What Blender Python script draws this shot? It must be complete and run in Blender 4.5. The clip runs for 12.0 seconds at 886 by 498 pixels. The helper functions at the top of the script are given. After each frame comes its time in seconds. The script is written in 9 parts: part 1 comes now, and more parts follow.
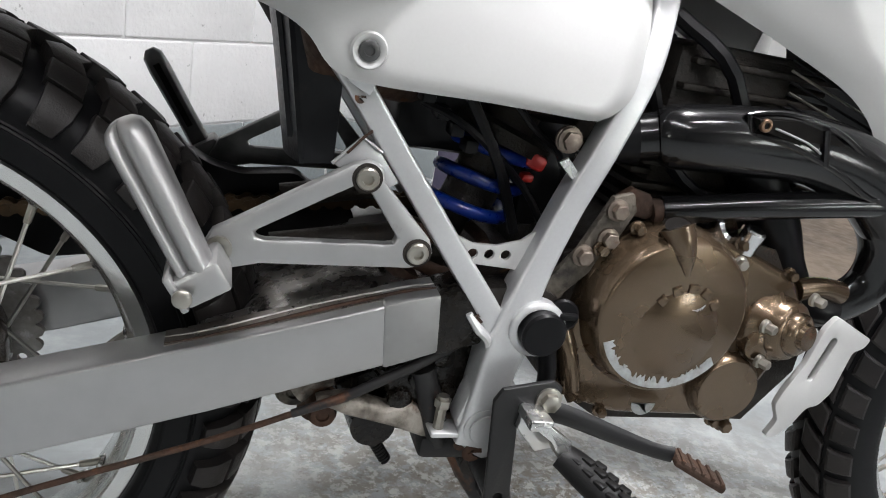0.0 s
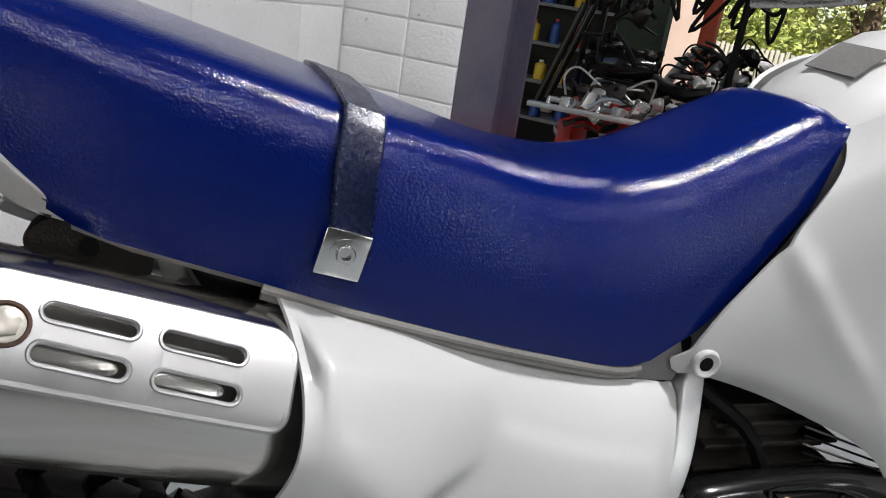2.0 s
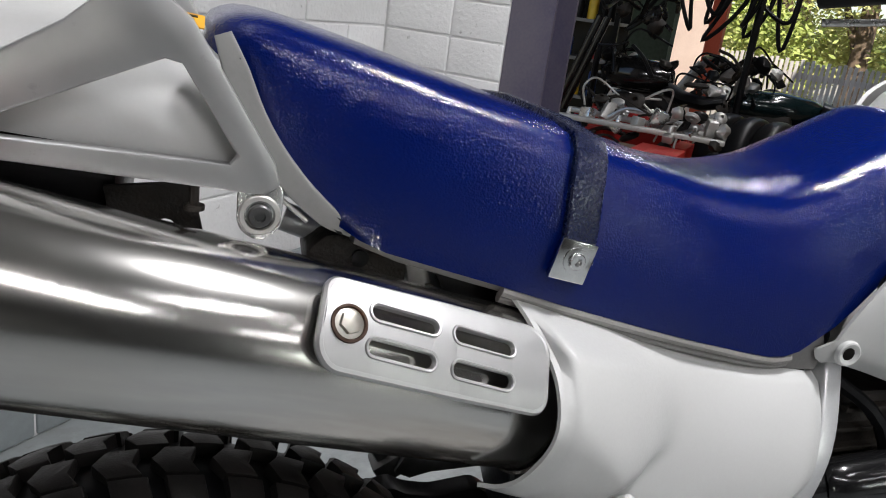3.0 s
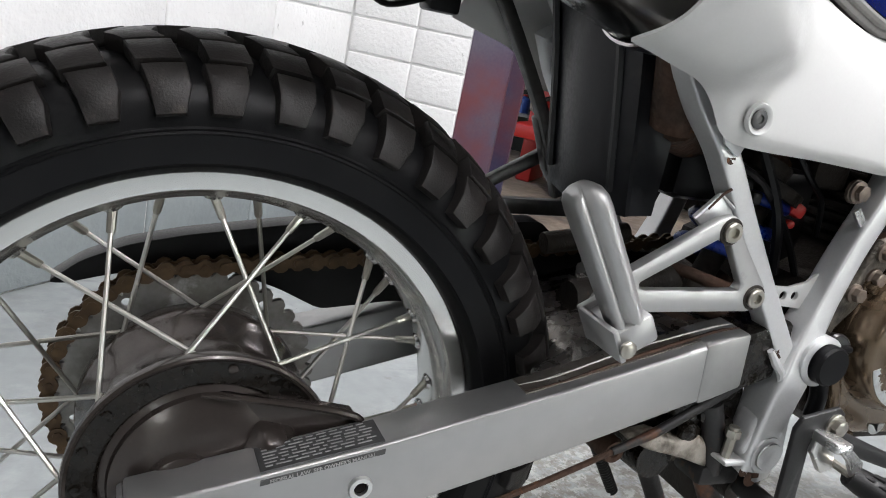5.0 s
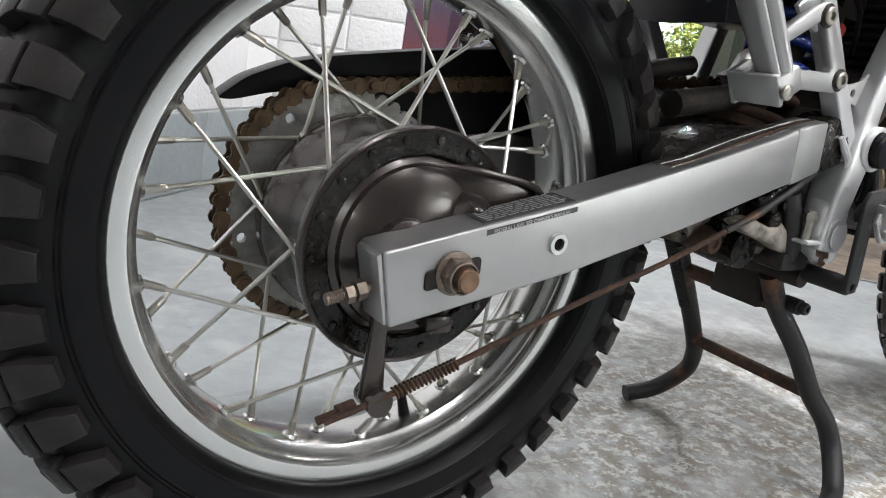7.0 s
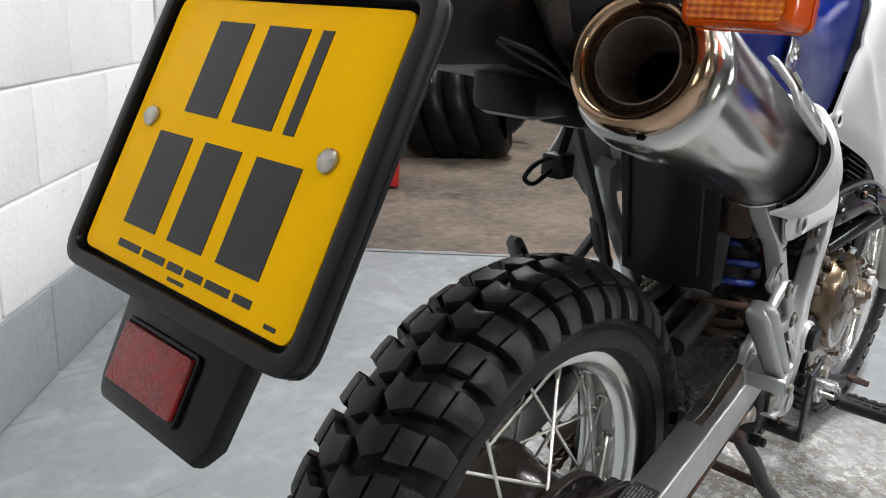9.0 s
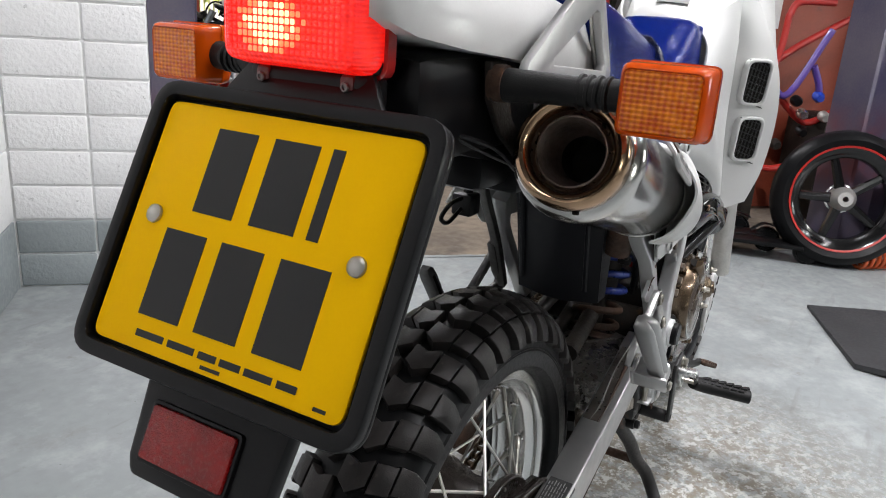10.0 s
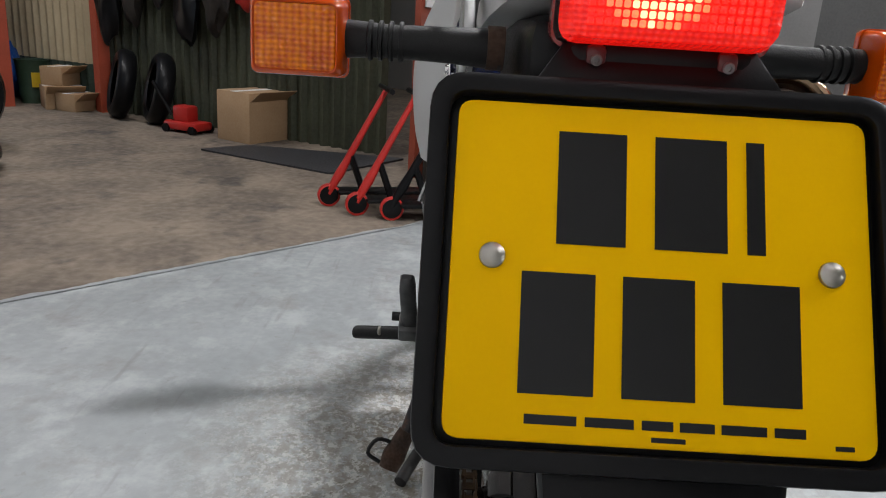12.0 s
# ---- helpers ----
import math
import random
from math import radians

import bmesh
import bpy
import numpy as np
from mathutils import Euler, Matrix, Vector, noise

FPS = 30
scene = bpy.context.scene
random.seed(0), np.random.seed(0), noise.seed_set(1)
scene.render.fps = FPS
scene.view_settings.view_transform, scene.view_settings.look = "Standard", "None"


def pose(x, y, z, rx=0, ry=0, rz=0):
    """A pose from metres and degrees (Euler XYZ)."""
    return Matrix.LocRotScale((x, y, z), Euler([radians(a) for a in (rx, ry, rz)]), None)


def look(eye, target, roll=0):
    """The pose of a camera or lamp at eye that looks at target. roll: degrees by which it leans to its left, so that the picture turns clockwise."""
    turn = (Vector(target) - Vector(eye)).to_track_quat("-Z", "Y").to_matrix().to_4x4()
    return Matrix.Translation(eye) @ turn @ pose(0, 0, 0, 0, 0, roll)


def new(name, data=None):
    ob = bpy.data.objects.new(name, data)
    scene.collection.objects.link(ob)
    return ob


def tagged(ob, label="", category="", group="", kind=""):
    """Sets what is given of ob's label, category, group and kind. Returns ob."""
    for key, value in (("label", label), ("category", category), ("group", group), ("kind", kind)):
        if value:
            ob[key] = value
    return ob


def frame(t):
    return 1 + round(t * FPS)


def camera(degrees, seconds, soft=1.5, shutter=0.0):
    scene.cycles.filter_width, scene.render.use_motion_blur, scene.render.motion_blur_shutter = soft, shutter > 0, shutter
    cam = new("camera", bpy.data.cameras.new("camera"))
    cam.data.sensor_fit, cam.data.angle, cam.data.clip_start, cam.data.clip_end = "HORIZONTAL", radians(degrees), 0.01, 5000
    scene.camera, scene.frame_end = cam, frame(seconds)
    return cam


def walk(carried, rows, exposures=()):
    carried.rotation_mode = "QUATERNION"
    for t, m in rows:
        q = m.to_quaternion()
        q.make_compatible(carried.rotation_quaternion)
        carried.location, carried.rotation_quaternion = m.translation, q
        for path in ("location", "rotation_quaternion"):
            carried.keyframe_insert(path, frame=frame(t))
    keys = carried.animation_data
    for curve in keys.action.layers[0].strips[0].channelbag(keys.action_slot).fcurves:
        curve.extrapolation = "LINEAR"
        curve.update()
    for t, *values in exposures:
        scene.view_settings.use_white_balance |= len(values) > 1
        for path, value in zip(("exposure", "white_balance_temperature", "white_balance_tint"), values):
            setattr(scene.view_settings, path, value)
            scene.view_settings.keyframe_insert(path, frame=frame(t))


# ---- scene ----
cam = camera(60.63, 12.0, soft=1.0)
PATH = [
    (0, (0.2493, -0.6389, 0.6860), (0.8432, 1.1588, 0.0414), 10.98),
    (0.5, (0.2086, -0.6309, 0.7390), (0.8358, 1.1615, 0.1111), 11.00),
    (1, (0.2038, -0.5796, 0.8174), (0.8461, 1.2121, 0.2030), 10.92),
    (1.5, (0.1879, -0.5394, 0.9272), (0.8632, 1.2287, 0.2810), 10.95),
    (2, (0.1803, -0.5347, 0.9887), (0.8245, 1.2438, 0.3392), 8.87),
    (2.5, (0.1052, -0.5369, 1.0026), (0.7330, 1.2522, 0.3662), 7.67),
    (2.7, (0.0659, -0.5416, 1.0010), (0.6995, 1.2469, 0.3687), 7.52),
    (4.3, (-0.0909, -0.6025, 0.8117), (0.6999, 1.1437, 0.2412), 11.27),
    (4.5, (-0.0800, -0.5914, 0.7662), (0.7103, 1.1517, 0.1857), 11.00),
    (5, (-0.0882, -0.5592, 0.6500), (0.7540, 1.1763, 0.1220), 11.79),
    (5.5, (-0.1048, -0.5528, 0.5617), (0.7445, 1.1797, 0.0353), 12.47),
    (6, (-0.1464, -0.5502, 0.4836), (0.7706, 1.1604, 0.0012), 10.22),
    (6.5, (-0.2124, -0.5472, 0.4313), (0.8446, 1.0880, -0.0258), 9.22),
    (7, (-0.3127, -0.5537, 0.4595), (0.8019, 1.0375, -0.0157), 9.50),
    (7.5, (-0.3890, -0.5455, 0.5739), (0.7598, 1.0109, 0.0659), 8.03),
    (7.7, (-0.4068, -0.5399, 0.6159), (0.7570, 0.9996, 0.0909), 7.93),
    (9.3, (-0.6306, -0.3855, 0.8863), (0.9103, 0.7405, 0.2882), 3.41),
    (9.5, (-0.6564, -0.3879, 0.9048), (0.9525, 0.6386, 0.3067), 3.85),
    (10, (-0.7041, -0.3567, 0.9316), (0.9670, 0.5624, 0.3293), 4.00),
    (10.5, (-0.7095, -0.2603, 0.9178), (0.9889, 0.6017, 0.3076), 4.32),
    (11, (-0.7079, -0.1406, 0.9103), (1.0872, 0.5041, 0.3086), 3.94),
    (11.5, (-0.7154, -0.0152, 0.8960), (1.1711, 0.3093, 0.3162), 4.60),
    (12, (-0.7260, 0.1235, 0.8934), (1.1881, 0.1026, 0.3136), 3.64),
]
walk(cam, [(t, look(eye, target, roll)) for t, eye, target, roll in PATH],
     [(0, 0.9), (0.5, 0.72), (1.0, 0.54), (1.5, 0.22), (2.5, 0.22), (4.5, 0.68), (5.5, 1.36), (6.5, 1.2), (7.5, 1.16), (9.3, 0.98), (10.5, 0.8), (12, 0.64)])

# ---- world and lights ----
R2 = math.sqrt(2.0)


def room(u, w, z=0.0):
    """A place from the room's own axes: u into the workshop, w along its opening."""
    return Vector(((u + w) / R2, (u - w) / R2, z))


ROOM = Matrix(((1 / R2, 1 / R2, 0, 0), (1 / R2, -1 / R2, 0, 0), (0, 0, 1, 0), (0, 0, 0, 1)))

world = bpy.data.worlds.new("World")
scene.world = world
world.use_nodes = True
wn = world.node_tree
sky = wn.nodes.new("ShaderNodeTexSky")
sky.sky_type, sky.sun_disc = "NISHITA", False
sky.sun_elevation, sky.sun_rotation = radians(42), radians(200)
wn.links.new(sky.outputs[0], wn.nodes["Background"].inputs[0])
wn.nodes["Background"].inputs[1].default_value = 0.15

sun = bpy.data.lights.new("sun", "SUN")
sun.energy, sun.angle, sun.color = 5.0, radians(0.5), (1.0, 0.95, 0.86)
sun_ob = new("sun", sun)
sun_ob.matrix_world = look((6, -2, 9), (9, 6, 0))


def tube_light(u, w, z, length, watts, turn=0.0, color=(0.985, 0.972, 1.0)):
    """The light of one unseen ceiling fitting, just below it."""
    data = bpy.data.lights.new("batten_light", "AREA")
    data.shape, data.size, data.size_y, data.energy, data.color = "RECTANGLE", length, 0.07, watts, color
    ob = new("batten_light", data)
    ob.matrix_world = Matrix.Translation(room(u, w, z)) @ pose(0, 0, 0, 0, 0, 45 + turn)
    return ob


# Unseen; (-0.6, -0.3), (0.9, 3.2) and the workshop three are added to brighten.
BATTENS = [(0.52, 0.94, 2.62, 0.20, 46, 45), (-1.4, 1.9, 2.62, 2.4, 32, 90), (-0.6, -0.3, 2.62, 1.5, 4, 0), (0.9, 3.2, 2.62, 1.5, 10, 0),
           (-0.2, 4.7, 2.62, 1.5, 20, 0), (-0.15, 2.1, 2.62, 0.6, 8, 0),
           (3.9, 0.8, 3.3, 1.5, 25, 0), (5.5, 0.5, 3.3, 1.5, 28, 0), (4.4, 4.6, 3.3, 1.5, 17, 0)]
for u, w, z, n, e, turned in BATTENS:
    tube_light(u, w, z, n, e, turned)


def window_light(m, width, height, watts):
    """Light coming in through one unseen, added window, in its opening."""
    data = bpy.data.lights.new("added_window_light", "AREA")
    data.shape, data.size, data.size_y, data.energy, data.color = "RECTANGLE", width, height, watts, (0.97, 1.0, 0.97)
    new("added_window_light", data).matrix_world = m


# both windows are unseen, added where the seat's highlights point
window_light(Matrix.Translation(room(-0.5, 6.1, 1.15)) @ pose(0, 0, 0, 0, 0, 45) @ pose(0, 0, 0, 90), 1.2, 0.8, 20)
window_light(Matrix.Translation(room(-4.3, 1.9, 1.0)) @ pose(0, 0, 0, 0, 0, -45) @ pose(0, 0, 0, 90), 0.7, 0.7, 8)

# ---- materials ----
def mat(name, color, rough=0.5, metal=0.0, color2=None, scale=8.0, mix=0.5, fine=90.0, bump=0.1, bump_scale=None, dist=0.002,
        rough2=None, coat=0.0, third=None, third_at=0.62, third_scale=20.0, spec=0.5, soft=0.12, random_tint=0.0, trans=0.0):
    """Two scales of variation in colour, one in gloss, a fine relief, and patches of a third colour (stains, rust, bare
    spots, in places shade).
    """
    m = bpy.data.materials.new(name)
    m.use_nodes = True
    t = m.node_tree
    n, l = t.nodes, t.links
    b = n["Principled BSDF"]
    geo = n.new("ShaderNodeNewGeometry")
    big, small = n.new("ShaderNodeTexNoise"), n.new("ShaderNodeTexNoise")
    big.inputs["Scale"].default_value, big.inputs["Detail"].default_value = scale, 4.0
    small.inputs["Scale"].default_value, small.inputs["Detail"].default_value = fine, 3.0
    l.new(geo.outputs["Position"], big.inputs["Vector"])
    l.new(geo.outputs["Position"], small.inputs["Vector"])
    color2 = color2 or tuple(c * 0.82 for c in color)
    add = n.new("ShaderNodeMath")
    add.operation = "MULTIPLY_ADD"
    add.inputs[1].default_value, add.inputs[2].default_value = 0.35, 0.0
    l.new(small.outputs["Fac"], add.inputs[0])
    add2 = n.new("ShaderNodeMath")
    l.new(big.outputs["Fac"], add2.inputs[0])
    l.new(add.outputs[0], add2.inputs[1])
    ramp = n.new("ShaderNodeMapRange")
    ramp.inputs[1].default_value, ramp.inputs[2].default_value = 0.675 - mix / 2, 0.675 + mix / 2
    l.new(add2.outputs[0], ramp.inputs[0])
    mixer = n.new("ShaderNodeMix")
    mixer.data_type = "RGBA"
    mixer.inputs["A"].default_value, mixer.inputs["B"].default_value = (*color, 1), (*color2, 1)
    l.new(ramp.outputs[0], mixer.inputs["Factor"])
    out = mixer.outputs["Result"]
    if third:
        tn = n.new("ShaderNodeTexNoise")
        tn.inputs["Scale"].default_value, tn.inputs["Detail"].default_value, tn.inputs["Roughness"].default_value = third_scale, 6.0, 0.65
        l.new(geo.outputs["Position"], tn.inputs["Vector"])
        tr = n.new("ShaderNodeMapRange")
        tr.inputs[1].default_value, tr.inputs[2].default_value = third_at, third_at + soft
        l.new(tn.outputs["Fac"], tr.inputs[0])
        m3 = n.new("ShaderNodeMix")
        m3.data_type = "RGBA"
        m3.inputs["B"].default_value = (*third, 1)
        l.new(out, m3.inputs["A"])
        l.new(tr.outputs[0], m3.inputs["Factor"])
        out = m3.outputs["Result"]
        if metal > 0.3:
            mm = n.new("ShaderNodeMapRange")
            mm.inputs[3].default_value, mm.inputs[4].default_value = metal, 0.1
            l.new(tr.outputs[0], mm.inputs[0])
            l.new(mm.outputs[0], b.inputs["Metallic"])
    if random_tint:
        info, hsv, rm = n.new("ShaderNodeObjectInfo"), n.new("ShaderNodeHueSaturation"), n.new("ShaderNodeMapRange")
        rm.inputs[3].default_value, rm.inputs[4].default_value = 1 - random_tint, 1 + random_tint
        l.new(info.outputs["Random"], rm.inputs[0])
        l.new(rm.outputs[0], hsv.inputs["Value"])
        l.new(out, hsv.inputs["Color"])
        out = hsv.outputs["Color"]
    l.new(out, b.inputs["Base Color"])
    if not (third and metal > 0.3):
        b.inputs["Metallic"].default_value = metal
    rr = n.new("ShaderNodeMapRange")
    rr.inputs[1].default_value, rr.inputs[2].default_value = 0.35, 0.65
    rr.inputs[3].default_value, rr.inputs[4].default_value = rough, rough2 if rough2 is not None else min(1.0, rough * 1.35)
    l.new(small.outputs["Fac"], rr.inputs[0])
    l.new(rr.outputs[0], b.inputs["Roughness"])
    b.inputs["Coat Weight"].default_value = coat
    b.inputs["Coat Roughness"].default_value = 0.08
    b.inputs["Specular IOR Level"].default_value = spec
    b.inputs["Transmission Weight"].default_value = trans
    if bump:
        bn = n.new("ShaderNodeTexNoise")
        bn.inputs["Scale"].default_value, bn.inputs["Detail"].default_value = bump_scale or fine * 2.5, 3.0
        l.new(geo.outputs["Position"], bn.inputs["Vector"])
        bp = n.new("ShaderNodeBump")
        bp.inputs["Strength"].default_value, bp.inputs["Distance"].default_value = bump, dist
        l.new(bn.outputs["Fac"], bp.inputs["Height"])
        l.new(bp.outputs[0], b.inputs["Normal"])
    return m


RIMALU = mat("polished_rim_alloy", (0.70, 0.70, 0.685), 0.20, 0.95, (0.62, 0.62, 0.605), 14, fine=30, bump=0, dist=0.0004, rough2=0.25)
WHITE = mat("white_plastic", (0.485, 0.487, 0.48), 0.28, 0, (0.445, 0.447, 0.436), 3, fine=400, bump=0.03, dist=0.0006, coat=0.1, third=(0.45, 0.44, 0.40), third_at=0.66, third_scale=45)
SILVERP = mat("silver_frame_paint", (0.56, 0.565, 0.57), 0.3, 0.55, (0.48, 0.485, 0.485), 9, fine=400, bump=0.08, dist=0.0006, third=(0.22, 0.15, 0.09), third_at=0.69, third_scale=30, coat=0.2, soft=0.07)
ALU = mat("brushed_aluminium", (0.74, 0.74, 0.73), 0.24, 0.95, (0.62, 0.62, 0.61), 12, fine=30, bump=0, dist=0.0005, rough2=0.30)
ALUDULL = mat("dull_cast_aluminium", (0.55, 0.54, 0.52), 0.42, 0.75, (0.40, 0.39, 0.37), 20, fine=260, bump=0.12, dist=0.0008, third=(0.2, 0.17, 0.13), third_at=0.66, third_scale=40)
CHROME = mat("polished_steel", (0.72, 0.72, 0.72), 0.12, 1.0, (0.6, 0.6, 0.6), 14, fine=260, bump=0, dist=0.0004, rough2=0.2)
SATIN = mat("satin_alloy", (0.43, 0.43, 0.428), 0.36, 0.85, (0.38, 0.38, 0.375), 14, fine=60, bump=0, dist=0.0005, rough2=0.46, third=(0.26, 0.255, 0.245), third_at=0.66, third_scale=60)
CONEM = mat("sooty_bronze_groove", (0.30, 0.225, 0.165), 0.26, 0.85, (0.17, 0.13, 0.10), 40, fine=200, bump=0.1)
INNERP = mat("sooty_brown_pipe", (0.24, 0.19, 0.16), 0.45, 0.6, (0.13, 0.10, 0.085), 40, fine=200, bump=0.15, third=(0.02, 0.016, 0.014), third_at=0.6, third_scale=60)
STAINED = mat("stained_grey_steel", (0.10, 0.097, 0.094), 0.34, 0.7, (0.045, 0.043, 0.041), 24, fine=120, bump=0.1, dist=0.0006, third=(0.05, 0.035, 0.025), third_at=0.60, third_scale=50)
SPOKE = mat("spoke_steel", (0.62, 0.61, 0.58), 0.30, 1.0, (0.42, 0.40, 0.35), 18, fine=40, bump=0, dist=0.0004)
STAINLESS = mat("polished_stainless", (0.61, 0.61, 0.61), 0.15, 1.0, (0.51, 0.485, 0.445), 7, fine=20, mix=0.9, bump=0, dist=0.0004, rough2=0.175, third=(0.20, 0.145, 0.10), third_at=0.73, third_scale=60, soft=0.03)
BRONZED = mat("heat_blued_outlet", (0.52, 0.35, 0.22), 0.12, 1.0, (0.36, 0.235, 0.15), 30, fine=140, bump=0, dist=0.0005, rough2=0.2)
# soot, and the black painted for shade in holes, slots and wells
SOOTSHADE = mat("soot_and_recess_shade", (0.006, 0.0055, 0.005), 0.9, 0.0, (0.012, 0.011, 0.01), 40, fine=200, bump=0.1, spec=0.1)
BRONZE = mat("bronze_engine_paint", (0.135, 0.095, 0.060), 0.22, 0.75, (0.110, 0.077, 0.048), 16, mix=0.9, fine=24, bump=0, rough2=0.29, coat=0.35)
BARE = mat("chipped_bare_alloy", (0.45, 0.48, 0.5), 0.5, 0.6, (0.30, 0.30, 0.28), 90, fine=300, bump=0.2, dist=0.0008)
HUBPAINT = mat("dark_bronze_hub", (0.058, 0.048, 0.043), 0.20, 0.5, (0.038, 0.031, 0.028), 16, fine=260, bump=0.10, dist=0.0006, third=(0.014, 0.012, 0.010), third_at=0.6, third_scale=22, coat=0.2)
OILY = mat("oily_black_grease", (0.003, 0.0026, 0.0023), 0.16, 0.0, (0.009, 0.007, 0.005), 40, fine=150, bump=0.5, bump_scale=120, dist=0.002, rough2=0.34, spec=0.3, third=(0.06, 0.034, 0.018), third_at=0.72, third_scale=46)
# partly oil, partly the dark reflection seen on the beam's top
OILREFL = mat("oil_and_dark_reflection_film", (0.30, 0.28, 0.255), 0.26, 0.85, (0.19, 0.165, 0.145), 30, fine=120, bump=0.15, dist=0.0008, rough2=0.4, third=(0.13, 0.10, 0.085), third_at=0.60, third_scale=26)
BRIDGEM = mat("oily_smooth_casting", (0.30, 0.29, 0.275), 0.22, 0.9, (0.20, 0.185, 0.17), 20, fine=90, bump=0.05, dist=0.0006, rough2=0.34, third=(0.035, 0.026, 0.02), third_at=0.60, third_scale=40)
CRUSTY = mat("rust_stained_silver", (0.34, 0.31, 0.27), 0.45, 0.3, (0.06, 0.048, 0.036), 34, fine=120, bump=0.5, dist=0.002, mix=0.3, third=(0.11, 0.05, 0.02), third_at=0.54, third_scale=42)
SPROCK = mat("worn_sprocket_steel", (0.30, 0.30, 0.29), 0.42, 0.7, (0.15, 0.135, 0.115), 24, fine=160, bump=0.1, dist=0.0006, third=(0.42, 0.42, 0.41), third_at=0.58, third_scale=30)
TYRE = mat("tyre_rubber", (0.0042, 0.0044, 0.005), 0.28, 0, (0.007, 0.007, 0.0074), 20, fine=320, bump=0.10, dist=0.0006, rough2=0.44, spec=0.14)
TREAD = mat("dusty_tread_rubber", (0.0105, 0.0098, 0.0096), 0.36, 0, (0.023, 0.0200, 0.0190), 30, fine=260, bump=0.3, dist=0.001, random_tint=0.25, spec=0.24, third=(0.052, 0.043, 0.037), third_at=0.62, third_scale=65)
BLACKP = mat("black_plastic", (0.0035, 0.0035, 0.004), 0.28, 0, (0.0065, 0.0065, 0.007), 10, fine=420, bump=0.1, dist=0.0006, spec=0.16)
BLACKG = mat("gloss_black_paint", (0.004, 0.004, 0.0045), 0.14, 0, (0.007, 0.007, 0.007), 10, fine=200, bump=0.04, dist=0.0005, coat=0.2, spec=0.4)
GRIME = mat("grimy_dark_metal", (0.010, 0.009, 0.008), 0.5, 0.2, (0.028, 0.022, 0.017), 26, fine=180, bump=0.4, dist=0.002, third=(0.10, 0.05, 0.025), third_at=0.64, third_scale=30, spec=0.35)
CRUST = mat("crusted_oily_casting", (0.11, 0.095, 0.075), 0.55, 0.3, (0.02, 0.017, 0.014), 22, fine=120, mix=0.25, bump=0.5, dist=0.003, third=(0.27, 0.245, 0.21), third_at=0.58, third_scale=34)
SWINGD = mat("unpolished_arm_end", (0.33, 0.33, 0.325), 0.42, 0.75, (0.27, 0.27, 0.265), 14, fine=60, bump=0, third=(0.05, 0.045, 0.04), third_at=0.66, third_scale=24)
RUST = mat("rusty_steel", (0.075, 0.036, 0.02), 0.7, 0.25, (0.03, 0.02, 0.015), 34, fine=200, bump=0.3, dist=0.0012, third=(0.17, 0.075, 0.033), third_at=0.60, third_scale=50)
SWING = mat("anodised_beam", (0.43, 0.43, 0.427), 0.36, 0.85, (0.39, 0.39, 0.386), 9, fine=60, bump=0, rough2=0.45, third=(0.36, 0.36, 0.35), third_at=0.68, third_scale=34)
STAND = mat("worn_black_stand", (0.012, 0.012, 0.013), 0.4, 0.2, (0.02, 0.019, 0.019), 20, fine=220, bump=0.15, dist=0.001, third=(0.11, 0.046, 0.022), third_at=0.57, third_scale=18, spec=0.4)
CHAIN = mat("rusty_chain", (0.06, 0.037, 0.021), 0.42, 0.6, (0.13, 0.085, 0.045), 60, fine=220, bump=0.2, dist=0.001)
BLUESP = mat("blue_spring_paint", (0.002, 0.022, 0.21), 0.26, 0, (0.0015, 0.013, 0.12), 20, fine=150, coat=0.2)
ZINC = mat("zinc_bolt", (0.44, 0.425, 0.385), 0.30, 0.9, (0.29, 0.27, 0.23), 50, fine=60, bump=0, dist=0.0005)
COPPERY = mat("weathered_axle_nut", (0.24, 0.15, 0.10), 0.34, 0.85, (0.12, 0.075, 0.05), 60, fine=300, bump=0.2, dist=0.0006, third=(0.06, 0.035, 0.02), third_at=0.62, third_scale=70)
NUTGREY = mat("stained_grey_nut", (0.25, 0.21, 0.175), 0.36, 0.8, (0.13, 0.10, 0.08), 60, fine=300, bump=0.25, dist=0.0008, third=(0.11, 0.055, 0.03), third_at=0.57, third_scale=80)
GREYTRIM = mat("grey_plastic_trim", (0.15, 0.145, 0.14), 0.42, 0, (0.12, 0.115, 0.11), 14, fine=300)
PLATEY = mat("yellow_reflective_plate", (0.82, 0.46, 0.0008), 0.3, 0, (0.77, 0.42, 0.0008), 3, fine=420, bump=0.01, dist=0.0003, coat=0.0, spec=0.03)
INK = mat("black_plate_ink", (0.005, 0.005, 0.005), 0.3, 0, (0.007, 0.007, 0.007), 10, fine=200, bump=0.0, spec=0.3)
REDREF = mat("red_reflector", (0.22, 0.004, 0.003), 0.22, 0, (0.13, 0.003, 0.0025), 60, fine=420, bump=0.6, bump_scale=750, dist=0.001, coat=0.0, spec=0.35)
GREYL = mat("grey_seat_trim", (0.25, 0.246, 0.24), 0.30, 0, (0.20, 0.197, 0.192), 14, fine=300, bump=0.05)
SEATTRIM = mat("dull_grey_seat_base", (0.22, 0.21, 0.20), 0.45, 0, (0.16, 0.152, 0.145), 14, fine=300, bump=0.05)
FLAPM = mat("blue_black_mudguard_plastic", (0.0055, 0.006, 0.008), 0.32, 0, (0.010, 0.0105, 0.0125), 12, fine=260, bump=0.08, dist=0.0008, spec=0.3, third=(0.02, 0.0185, 0.017), third_at=0.63, third_scale=22)
